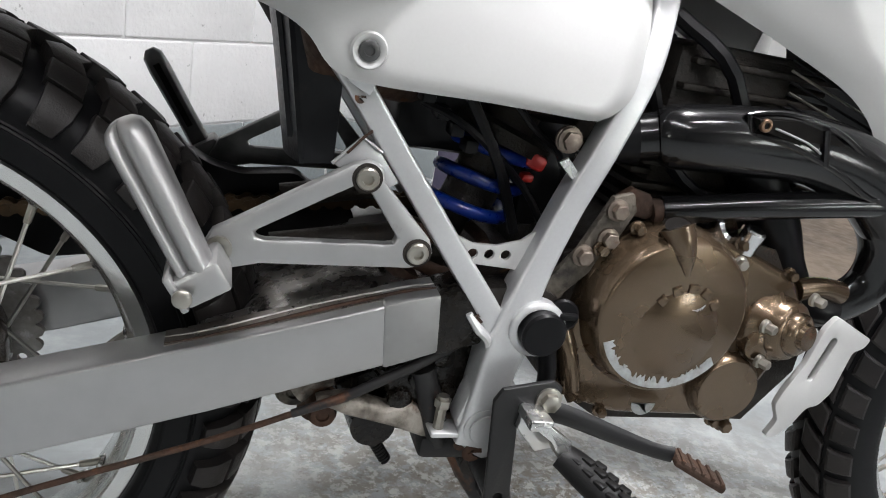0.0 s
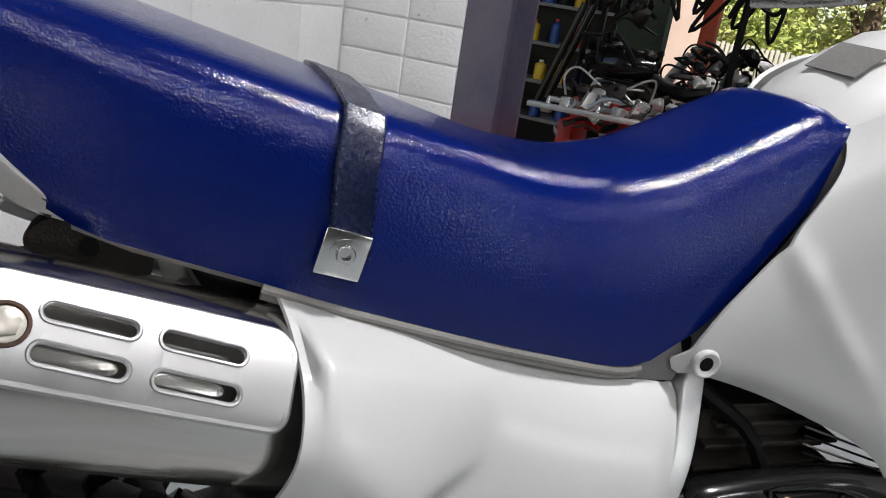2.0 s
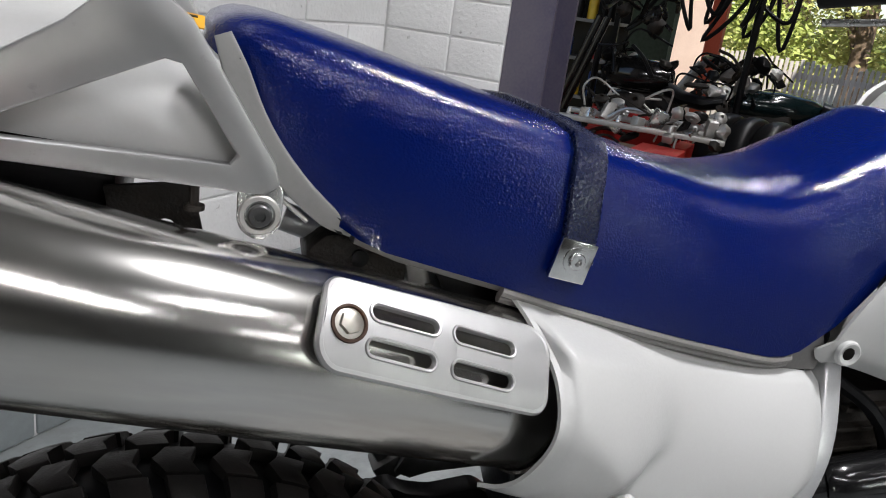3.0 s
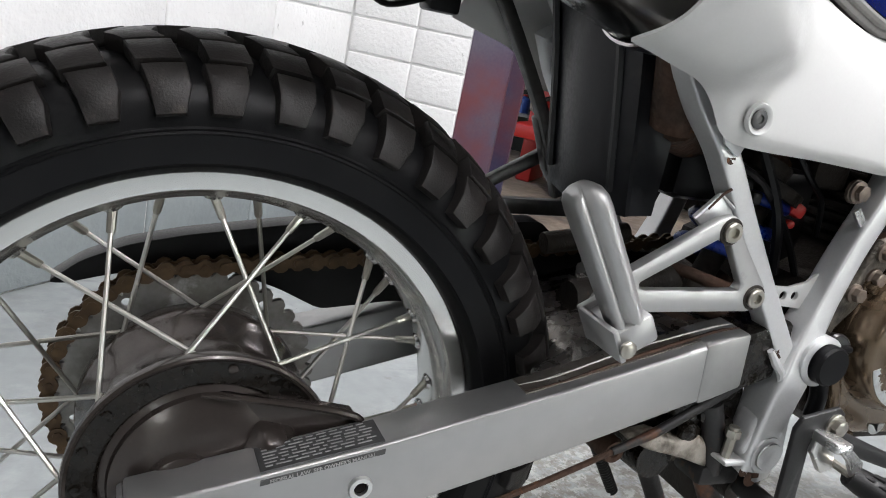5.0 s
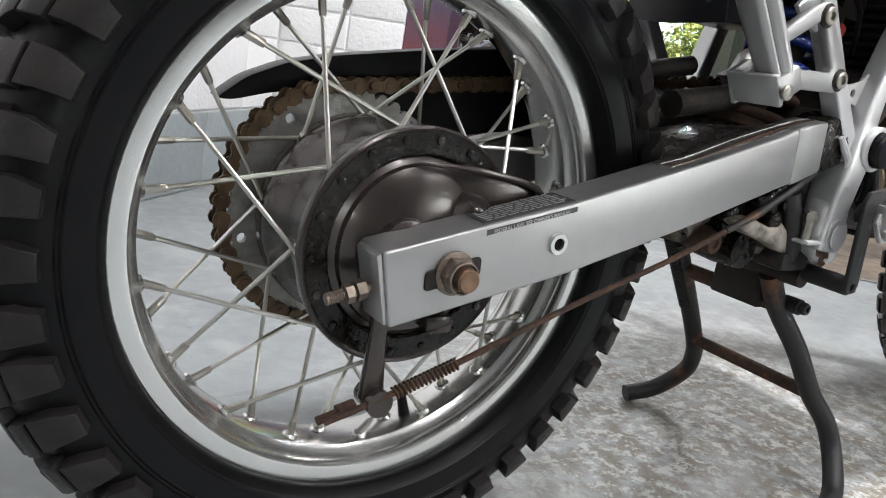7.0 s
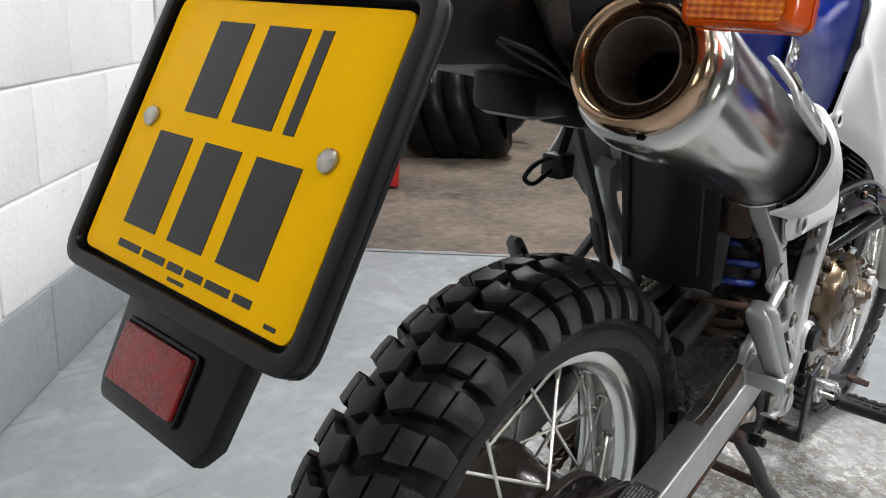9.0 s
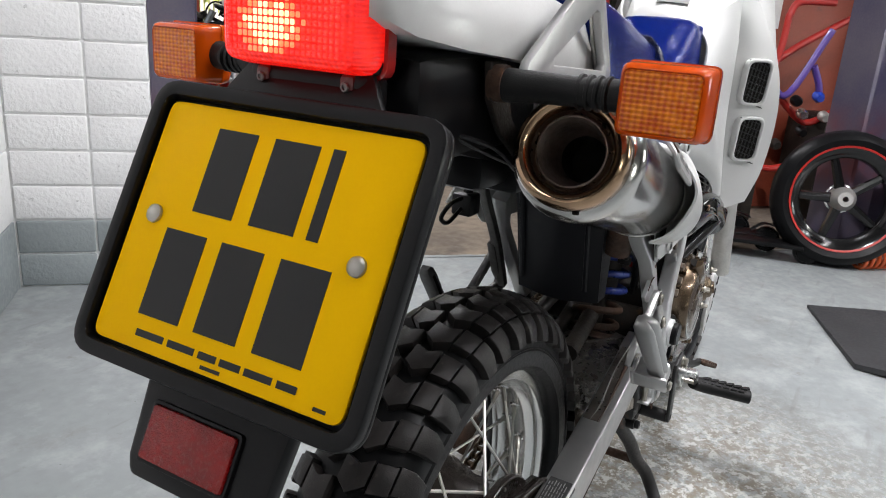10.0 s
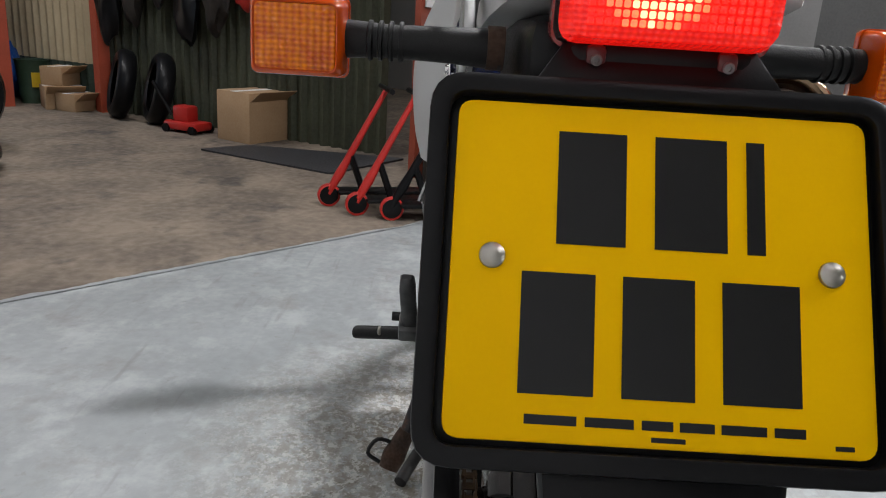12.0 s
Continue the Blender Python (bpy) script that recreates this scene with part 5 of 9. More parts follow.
# ---- engine ----
case = loft([[(x, y, z) for x, z in ((0.52, 0.43), (0.54, 0.38), (0.60, 0.345), (0.76, 0.345), (0.80, 0.40), (0.80, 0.47), (0.74, 0.52), (0.60, 0.535), (0.53, 0.50))] for y in (-0.105, -0.09, 0.09, 0.105)])
engine = part("engine", case, GRIME, bike, "bronze painted single-cylinder engine with chipped covers")
cover_line = rounded([(0.545, 0.452), (0.549, 0.498), (0.574, 0.526), (0.603, 0.539), (0.650, 0.535), (0.700, 0.520), (0.752, 0.500), (0.770, 0.472), (0.765, 0.43), (0.745, 0.385), (0.720, 0.358), (0.60, 0.360), (0.553, 0.376), (0.535, 0.41)], 0.014)
cover = part("clutch_cover", plate(cover_line, -0.095, -0.124, bevel=0.007, seg=3), BRONZE, engine, "bronze painted clutch cover")
CC = (0.6215, -0.12, 0.4650)
part("clutch_dome", lathe([(0.0755, 0.0), (0.0740, 0.010), (0.0705, 0.0190), (0.0685, 0.0235), (0.0668, 0.0255), (0.0645, 0.0263), (0.030, 0.0267), (0, 0.0268)], CC, (0, -1, 0), 80), BRONZE, cover, "round clutch dome with chips along its lower edge")
# a shallow inner pad and a raised maker's arch, as plain bars
part("dome_pad", lathe([(0.039, 0.0264), (0.038, 0.0271), (0, 0.0272)], (0.6265, -0.12, 0.452), (0, -1, 0), 48), BRONZE, cover)
for k in range(5):
    a = radians(142 - k * 26.5)
    c = (0.6290 + 0.031 * math.cos(a), -0.1472, 0.4625 + 0.031 * math.sin(a))
    part("raised_bar", box(c, (0.0085, 0.0022, 0.0080), 0.0006, Matrix.Rotation(-(a - math.pi / 2), 4, "Y")), BRONZE, cover)
# chipped bare patches: ragged thin pieces
def ragged(a0, a1, r0, r1, c, y, n=26, seed=3):
    rnd = random.Random(seed)
    out = [(c[0] + (r1) * math.cos(a0 + (a1 - a0) * i / n), c[1] + r1 * math.sin(a0 + (a1 - a0) * i / n)) for i in range(n + 1)]
    back = [(c[0] + (r0 + rnd.uniform(-1, 1) * (r1 - r0) * 0.45) * math.cos(a0 + (a1 - a0) * i / n), c[1] + (r0 + rnd.uniform(-1, 1) * (r1 - r0) * 0.45) * math.sin(a0 + (a1 - a0) * i / n)) for i in range(n + 1)]
    return plate(out + back[::-1], y, y - 0.0005)


part("bare_chip", ragged(radians(202), radians(322), 0.0565, 0.0645, (0.6215, 0.4650), -0.1464, 70), BARE, cover, "bare grey chipped metal")
part("bare_chip", ragged(radians(180), radians(360), 0.003, 0.012, (0.632, 0.372), -0.1242, 30, 5), BARE, cover)
part("bare_chip", ragged(radians(60), radians(170), 0.003, 0.008, (0.641, 0.474), -0.1479, 12, 9), BARE, cover)
part("small_cover", lathe([(0.034, 0.0), (0.033, 0.010), (0.030, 0.013), (0, 0.0135)], (0.707, -0.122, 0.3925), (0, -1, 0), 44), BRONZE, cover)
part("small_cover_boss", lathe([(0.036, 0.0), (0.035, 0.004), (0.033, 0.004)], (0.707, -0.122, 0.3925), (0, -1, 0), 44), BRONZE, cover)
PA = Vector((0.30, -0.93, 0.12)).normalized()
pump = join(lathe([(0.041, -0.012), (0.041, 0.004), (0.0395, 0.008), (0.036, 0.010), (0.0345, 0.014), (0.0310, 0.016), (0.0285, 0.019), (0.0275, 0.025), (0.0245, 0.028), (0.0205, 0.029), (0.0195, 0.034), (0.0165, 0.037), (0.0125, 0.038), (0.0115, 0.042), (0, 0.043)], (0.744, -0.112, 0.452), PA, 44),
            lathe([(0.015, 0), (0.014, 0.014), (0.010, 0.017), (0, 0.017)], (0.722, -0.122, 0.440), (0, -1, 0), 18),
            tube([(0.760, -0.115, 0.488), (0.785, -0.115, 0.492), (0.812, -0.112, 0.487)], [0.011, 0.010, 0.011], 14, 3))
part("water_pump", pump, BRONZE, engine, "bronze water pump with stepped housing")
part("oil_neck", tube([(0.6055, -0.136, 0.541), (0.610, -0.1405, 0.530), (0.6155, -0.1435, 0.518), (0.6205, -0.1452, 0.504)], [0.0145, 0.0125, 0.0085, 0.0025], 18, 4), BRONZE, cover, "tapering filler neck cast into the cover")
# flat black disc for the shade in the neck's mouth
part("neck_hole_shade", lathe([(0.0105, 0.0), (0.0, 0.0)], (0.6052, -0.137, 0.5425), (-0.3, -0.35, 0.88), 18), SOOTSHADE, cover)
part("filler_cap", join(lathe([(0.013, 0), (0.013, 0.012), (0.011, 0.014), (0, 0.014)], (0.532, -0.118, 0.452), (-0.2, -1, 0.3), 18), box((0.531, -0.134, 0.456), (0.018, 0.006, 0.006), 0.002)), BLACKP, engine, "black oil filler cap")
for x, z in ((0.552, 0.512), (0.580, 0.532), (0.682, 0.528), (0.742, 0.504), (0.768, 0.44), (0.712, 0.354), (0.592, 0.362), (0.548, 0.385), (0.715, 0.43), (0.728, 0.437)):
    part("cover_bolt", bolt((x, -0.119, z), 0.0048, 0.010, hexed=True), BRONZE, cover)
part("drain_bolt", bolt((0.722, -0.122, 0.3525), 0.006, 0.012, hexed=True), BRONZE, cover)
part("case_rib", join(*[tube([(0.545 + 0.012 * k, -0.112, 0.40 - 0.004 * k), (0.562 + 0.010 * k, -0.122, 0.372)], 0.005, 8, 1) for k in range(3)], tube([(0.53, -0.11, 0.46), (0.545, -0.122, 0.42), (0.556, -0.124, 0.385)], 0.009, 10, 4)), BRONZE, engine)
part("chrome_sensor", join(lathe([(0.010, 0), (0.010, 0.02), (0.008, 0.022), (0, 0.022)], (0.688, -0.118, 0.522), (0.1, -0.3, 1), 16), lathe([(0.013, -0.01), (0.013, 0.004), (0.010, 0.006)], (0.668, -0.112, 0.538), (0.3, -0.7, 0.5), 18)), CHROME, engine, "chromed cap and sensor")
part("blue_bolt", bolt((0.683, -0.125, 0.512), 0.005, 0.008, hexed=True), ZINC, engine)
cyl = part("cylinder", box((0.67, 0, 0.60), (0.12, 0.13, 0.16), 0.01), GRIME, engine, "dark finned cylinder")
for k in range(14):
    part("fin", box((0.660 + 0.003 * k, 0, 0.535 + 0.011 * k), (0.15, 0.15 - 0.024 * (k % 2), 0.006), 0.002), GRIME, cyl)
part("carburettor", join(lathe([(0.022, -0.04), (0.026, 0.0), (0.022, 0.05)], (0.575, 0.0, 0.64), (1, 0, 0.2), 18, caps=True), box((0.575, 0, 0.605), (0.05, 0.06, 0.05), 0.008)), GRIME, engine)

# black duct with its slotted end, crash bar, header and radiator
duct = part("air_duct", tube([(0.566, -0.098, 0.600), (0.585, -0.10, 0.604), (0.60, -0.104, 0.607), (0.66, -0.108, 0.612), (0.73, -0.110, 0.612), (0.79, -0.112, 0.598), (0.835, -0.112, 0.570)], [0.019, 0.020, 0.0265, 0.029, 0.030, 0.032, 0.034], 20, 6, flat=(0.85, 1.0)), BLACKG, bike, "glossy black plastic duct with slots")
part("duct_collar", tube([(0.556, -0.092, 0.596), (0.572, -0.098, 0.600)], [0.019, 0.021], 18, 1), BLACKP, duct)
part("duct_rim", tube([(0.647, -0.124, 0.636), (0.683, -0.130, 0.641), (0.728, -0.133, 0.634), (0.773, -0.133, 0.612), (0.798, -0.133, 0.592), (0.783, -0.1355, 0.583), (0.738, -0.136, 0.602), (0.683, -0.134, 0.618), (0.651, -0.128, 0.622)], 0.0026, 8, 5, closed=True), BLACKG, duct)
# the slots are not cut; a black plate paints their shade
part("duct_slot_shade", plate([(0.652, 0.634), (0.690, 0.637), (0.728, 0.630), (0.770, 0.608), (0.788, 0.592), (0.780, 0.588), (0.738, 0.606), (0.690, 0.620), (0.655, 0.626)], -0.1335, -0.118), SOOTSHADE, duct, "dark plate for the shade in the duct's slots")
for x, z in ((0.659, 0.630), (0.789, 0.592)):
    part("duct_screw", bolt((x, -0.131, z), 0.0055, 0.004, socket=True), COPPERY, duct)
part("duct_bridge", tube([(0.716, -0.1345, 0.634), (0.724, -0.1368, 0.606)], 0.0030, 8, 1), BLACKG, duct)
part("duct_slat", tube([(0.668, -0.1345, 0.629), (0.700, -0.1355, 0.622), (0.716, -0.136, 0.615)], 0.0010, 6, 2), GREYL, duct)
crash = part("crash_bar", tube([(0.606, -0.104, 0.545), (0.70, -0.116, 0.562), (0.80, -0.125, 0.577), (0.86, -0.126, 0.580), (0.90, -0.11, 0.57), (0.92, -0.06, 0.55)], 0.0120, 16, 6), BLACKG, bike, "bent glossy black crash bar")
part("crash_weld", tube([(0.598, -0.104, 0.543), (0.612, -0.106, 0.5465)], [0.011, 0.0095], 10, 1), RUST, crash)
head = part("header_shield", tube([(0.74, -0.085, 0.60), (0.82, -0.088, 0.585), (0.868, -0.088, 0.54), (0.872, -0.085, 0.49), (0.83, -0.08, 0.455), (0.80, -0.06, 0.44)], [0.03, 0.030, 0.028, 0.026, 0.02, 0.012], 18, 6, flat=(0.7, 1.0)), BLACKG, bike, "black heat shield curving down in front of the engine")
part("header_pipe", tube([(0.335, -0.065, 0.625), (0.38, -0.02, 0.61), (0.46, 0.01, 0.60), (0.60, 0.02, 0.58)], 0.019, 12, 6), RUST, bike, "rusty exhaust header pipe")
rad = part("radiator", box((0.86, 0.02, 0.72), (0.03, 0.20, 0.26), 0.006, Matrix.Rotation(radians(-20), 4, "Y")), BLACKP, bike, "black radiator behind the fairing")
for k in range(5):
    part("radiator_fin", tube([(0.70 + k * 0.002, -0.09, 0.672 - k * 0.009 + 0.01), (0.80, -0.10, 0.640 - k * 0.008 + 0.01)], 0.0012, 5, 1), ZINC if k % 2 else BLACKP, rad)

part("coolant_hose", tube([(0.690, -0.080, 0.600), (0.708, -0.085, 0.575), (0.738, -0.090, 0.538), (0.762, -0.090, 0.502), (0.792, -0.096, 0.469), (0.825, -0.100, 0.462)], [0.024, 0.024, 0.021, 0.018, 0.0145, 0.013], 16, 5), BLACKP, bike, "fat black coolant hose curving to the pump")
# white guard plate in front of the pump
guard = plate(rounded([(0.787, 0.477), (0.832, 0.457), (0.828, 0.448), (0.817, 0.443), (0.811, 0.401), (0.801, 0.387), (0.789, 0.384), (0.779, 0.366), (0.765, 0.352), (0.754, 0.353), (0.762, 0.370), (0.753, 0.386), (0.757, 0.401), (0.770, 0.429), (0.777, 0.463)], 0.004, 3), -0.146, -0.140, [slot((0.791, 0.453), (0.781, 0.416), 0.0078)], 0.0018)
sk = part("skid_plate", guard, WHITE, bike, "white painted metal skid plate with a long slot")
part("skid_fold", plate([(0.832, 0.457), (0.828, 0.448), (0.817, 0.443), (0.811, 0.401), (0.808, 0.402), (0.814, 0.445), (0.825, 0.450), (0.828, 0.457)], -0.141, -0.115, bevel=0.0008), WHITE, sk)
part("skid_belly", box((0.70, 0.0, 0.338), (0.15, 0.18, 0.006), 0.002), GRIME, sk)
for x, z in ((0.757, 0.490), (0.716, 0.462), (0.722, 0.428)):
    part("pump_bolt", bolt((x, -0.140, z), 0.0046, 0.012, (0.3, -1, 0), hexed=True), ZINC, engine)

# ---- shock and the dark things behind the frame ----
SH0, SH1 = Vector((0.435, -0.02, 0.425)), Vector((0.495, -0.02, 0.60))
shock = part("shock_absorber", tube([SH0, SH0.lerp(SH1, 0.45), SH0.lerp(SH1, 0.46), SH1], [0.012, 0.012, 0.024, 0.024], 16, 1), GRIME, bike, "rear shock with a blue spring")
part("spring", spring(SH0.lerp(SH1, 0.40), SH0.lerp(SH1, 0.82), 0.036, 0.0060, 2.8, 10, 20), BLUESP, shock, "blue painted coil spring")
part("lower_coil", spring(SH0.lerp(SH1, 0.08), SH0.lerp(SH1, 0.40), 0.036, 0.0060, 2.2, 10, 20), RUST, shock, "lower coils browned by rust")
part("spring_collar", lathe([(0.045, -0.006), (0.045, 0.006), (0.03, 0.01)], SH0.lerp(SH1, 0.86), SH1 - SH0, 22, caps=True), GRIME, shock)
part("spring_seat", lathe([(0.045, -0.005), (0.045, 0.005)], SH0.lerp(SH1, 0.08), SH1 - SH0, 22, caps=True), RUST, shock)
link = part("linkage", box((0.37, 0, 0.40), (0.10, 0.05, 0.03), 0.008, Matrix.Rotation(radians(-15), 4, "Y")), GRIME, bike, "oily rust-stained suspension linkage")
for a, b, r in (((0.33, 0.02, 0.43), (0.45, 0.02, 0.47), 0.012), ((0.30, -0.03, 0.455), (0.42, -0.02, 0.475), 0.014), ((0.31, 0.045, 0.48), (0.40, 0.04, 0.50), 0.011)):
    part("link_rod", tube([a, b], r, 10, 1), GRIME, link)
# boxes fill the dark behind the tubes; the last is added to close a gap
part("airbox", join(box((0.46, 0.02, 0.68), (0.17, 0.15, 0.13), 0.02), box((0.44, 0.035, 0.60), (0.10, 0.11, 0.10), 0.015), box((0.535, 0.0, 0.545), (0.05, 0.06, 0.10), 0.01), box((0.53, 0.0, 0.735), (0.09, 0.15, 0.04), 0.008)), BLACKP, bike, "black airbox and battery case, with a dark filler box")
part("red_terminal", join(box((0.508, -0.055, 0.5625), (0.019, 0.012, 0.014), 0.004, pose(0, 0, 0, 0, 20, 0)), box((0.503, -0.055, 0.548), (0.011, 0.012, 0.008), 0.003)), REDP, bike, "red rubber terminal cover")
for pts, r in (([(0.46, -0.07, 0.625), (0.49, -0.075, 0.595), (0.52, -0.07, 0.575), (0.54, -0.06, 0.54)], 0.003), ([(0.40, -0.06, 0.60), (0.44, -0.07, 0.585), (0.50, -0.06, 0.54), (0.53, -0.06, 0.50)], 0.0035),
               ([(0.43, -0.065, 0.62), (0.47, -0.07, 0.56), (0.50, -0.06, 0.50)], 0.005), ([(0.58, -0.07, 0.66), (0.62, -0.08, 0.58), (0.68, -0.08, 0.545)], 0.006), ([(0.60, -0.06, 0.70), (0.65, -0.09, 0.66), (0.70, -0.09, 0.56)], 0.007)):
    part("cable", tube(pts, r, 7, 4), BLACKP, bike, "black cable or hose")
part("relay_rack", join(*[box((0.405 + 0.014 * k, -0.055, 0.605 - 0.012 * k), (0.011, 0.02, 0.011), 0.0015) for k in range(4)]), BLACKP, bike)
fend = coons([(0.25, -0.062, 0.80), (0.238, 0.005, 0.80), (0.25, 0.07, 0.80)], [(0.316, -0.060, 0.539), (0.308, 0.005, 0.534), (0.318, 0.066, 0.538)], [(0.25, -0.062, 0.80), (0.288, -0.062, 0.68), (0.316, -0.060, 0.539)], [(0.25, 0.07, 0.80), (0.288, 0.07, 0.68), (0.318, 0.066, 0.538)], 12, 12, 0.004)
side_flap = coons([(0.25, -0.062, 0.80), (0.34, -0.064, 0.80)], [(0.316, -0.060, 0.539), (0.338, -0.062, 0.542)], [(0.25, -0.062, 0.80), (0.288, -0.062, 0.68), (0.316, -0.060, 0.539)], [(0.34, -0.064, 0.80), (0.336, -0.064, 0.66), (0.338, -0.062, 0.542)], 4, 12, 0.003)
fend = join(fend, side_flap)
rear_fender = part("inner_fender", fend, FLAPM, bike, "black plastic inner mudguard")
part("fender_rib", join(*[tube([(0.255, y, 0.76), (0.284, y, 0.66), (0.306, y, 0.555)], 0.004, 6, 4) for y in (-0.04, 0.02, 0.06)]), FLAPM, rear_fender)
part("under_tail", join(coons([(-0.24, -0.07, 0.845), (-0.24, 0.07, 0.845)], [(-0.02, -0.072, 0.80), (-0.02, 0.072, 0.80)], [(-0.24, -0.07, 0.845), (-0.12, -0.072, 0.815), (-0.02, -0.072, 0.80)], [(-0.24, 0.07, 0.845), (-0.12, 0.072, 0.815), (-0.02, 0.072, 0.80)], 6, 14, 0.005),
                        box((-0.13, 0.0, 0.858), (0.22, 0.15, 0.085), 0.015), box((-0.06, -0.03, 0.80), (0.10, 0.07, 0.05), 0.012)), BLACKP, bike, "black plastic undertail")
blk = part("rubber_block", plate(rounded([(0.092, 0.822), (0.104, 0.834), (0.120, 0.834), (0.158, 0.821), (0.163, 0.810), (0.160, 0.788), (0.096, 0.800)], 0.005, 3), -0.084, -0.045, bevel=0.003), GRIME, bike, "black rubber mounting block under the seat")
part("block_plug", lathe([(0.006, 0), (0.006, 0.002), (0, 0.002)], (0.128, -0.084, 0.818), (0, -1, 0), 14), BLACKP, blk)
part("seat_bracket", plate(rounded([(0.160, 0.822), (0.176, 0.818), (0.184, 0.796), (0.194, 0.783), (0.186, 0.776), (0.170, 0.786)], 0.004, 3), -0.076, -0.072, bevel=0.001), ALUDULL, bike, "thin alloy bracket with a bolt")
part("seat_bracket_bolt", bolt((0.181, -0.077, 0.790), 0.0070, 0.006, (0, -1, 0)), ZINC, bike)
part("black_web", plate([(0.176, 0.818), (0.232, 0.803), (0.240, 0.755), (0.205, 0.776), (0.192, 0.792)], -0.086, -0.080, bevel=0.0015), BLACKP, bike, "black plastic web under the seat")

# brackets and wiring under the tail
part("tail_bracket", plate([(-0.155, 0.895), (-0.125, 0.895), (-0.105, 0.845), (-0.06, 0.815), (-0.07, 0.800), (-0.125, 0.835), (-0.15, 0.865)], -0.086, -0.080, [disc((-0.14, 0.877), 0.007, 12)], 0.001), GRIME, bike, "grimy bracket under the tail")
part("tail_bracket", plate([(-0.03, 0.86), (0.02, 0.865), (0.03, 0.82), (0.0, 0.79), (-0.02, 0.80)], -0.084, -0.079, [disc((0.005, 0.835), 0.006, 12)], 0.001), GRIME, bike, "dark bracket under the tail")
for k in range(2):
    part("tail_wire", tube([(-0.20, -0.06 - 0.006 * k, 0.845), (-0.14, -0.088 + 0.004 * k, 0.825 - 0.006 * k), (-0.06, -0.083, 0.79 + 0.008 * k), (0.04, -0.075, 0.80)], 0.0020, 6, 5), BLACKP, bike)
part("regulator_box", box((-0.02, -0.05, 0.782), (0.07, 0.05, 0.03), 0.006), BLACKP, bike, "small black electrical box under the tail")

# ---- stand, foot controls ----
def leg(s):
    return tube([(0.488, s * 0.068, 0.285), (0.515, s * 0.071, 0.245), (0.562, s * 0.083, 0.191), (0.606, s * 0.092, 0.132), (0.634, s * 0.106, 0.096), (0.641, s * 0.120, 0.064), (0.618, s * 0.147, 0.026), (0.575, s * 0.165, 0.0125)], 0.0125, 14, 6)


stand = part("centre_stand", join(leg(-1), leg(1)), STAND, bike, "rusty worn black centre stand")
part("stand_bar", tube([(0.606, -0.092, 0.131), (0.606, 0.092, 0.131)], 0.0085, 12, 1), RUST, stand)
part("stand_bar", tube([(0.515, -0.071, 0.247), (0.515, 0.071, 0.247)], 0.010, 12, 1), RUST, stand)
part("stand_pivot", join(tube([(0.492, -0.105, 0.292), (0.492, 0.105, 0.292)], 0.012, 12, 1), box((0.515, -0.02, 0.262), (0.03, 0.07, 0.05), 0.004)), GRIME, stand)
part("stand_foot_bolt", join(bolt((0.522, -0.094, 0.252), 0.0075, 0.010, (0, -1, 0), True), lathe([(0.0095, 0), (0.0095, 0.02)], (0.520, -0.076, 0.252), (0, -1, 0), 14, caps=True)), STAND, stand)
part("stand_spring", spring((0.372, 0.0, 0.325), (0.442, 0.0, 0.222), 0.0052, 0.0015, 34), STAND, stand)
part("belly_plate", join(box((0.46, 0.0, 0.315), (0.14, 0.15, 0.03), 0.008, Matrix.Rotation(radians(10), 4, "Y")), box((0.40, -0.03, 0.345), (0.06, 0.08, 0.04), 0.01), tube([(0.40, -0.06, 0.33), (0.52, -0.10, 0.30)], 0.010, 8, 1)), CRUST, bike, "oily belly of the frame with rust and grime")
for c, r, k in (((0.457, 0.449), 0.007, 1), ((0.478, 0.322), 0.009, 2), ((0.466, 0.330), 0.006, 3), ((0.4905, 0.408), 0.0035, 4), ((0.306, 0.676), 0.006, 5), ((0.34, 0.606), 0.004, 6)):
    part("rust_patch", ragged(0.0, 5.6, r * 0.2, r, c, -0.1281 if k != 5 else -0.1275, 12, k), RUST, bike, "patch of brown rust on the frame")
part("weld_flange", box((0.451, -0.118, 0.339), (0.026, 0.024, 0.005), 0.002), SILVERP, bike)
part("stud", join(tube([(0.446, -0.120, 0.336), (0.446, -0.120, 0.372)], 0.0048, 8, 1), lathe([(0.0072, 0), (0.0072, 0.007)], (0.446, -0.120, 0.362), (0, 0, 1), 6, caps=True)), ZINC, bike)
part("linkage_boss", join(lathe([(0.020, -0.03), (0.022, 0.0), (0.020, 0.03)], (0.400, -0.055, 0.318), (0, 1, 0), 20, caps=True), plate([(0.362, 0.352), (0.40, 0.372), (0.45, 0.375), (0.452, 0.352), (0.425, 0.335), (0.415, 0.30), (0.392, 0.298)], -0.075, -0.035, bevel=0.006)), OILY, bike, "oily rust-brown linkage boss")
part("oily_belly", join(plate([(0.385, 0.385), (0.43, 0.408), (0.47, 0.425), (0.485, 0.34), (0.47, 0.322), (0.415, 0.338)], -0.098, -0.03, bevel=0.012, seg=3), *[lathe([(0.011, 0), (0.010, 0.006), (0.004, 0.009), (0, 0.009)], (x, -0.097, z), (0, -1, 0), 12) for x, z in ((0.43, 0.375), (0.455, 0.36), (0.445, 0.398), (0.415, 0.355))]), OILY, bike, "belly of the frame black with oil")
part("casting_edge", plate([(0.342, 0.353), (0.372, 0.358), (0.405, 0.349), (0.425, 0.354), (0.448, 0.340), (0.468, 0.343), (0.488, 0.326), (0.484, 0.306), (0.45, 0.317), (0.41, 0.331), (0.37, 0.341)], -0.1065, -0.085, bevel=0.005, seg=3), CRUSTY, bike, "rust-stained silver lower edge of the casting")
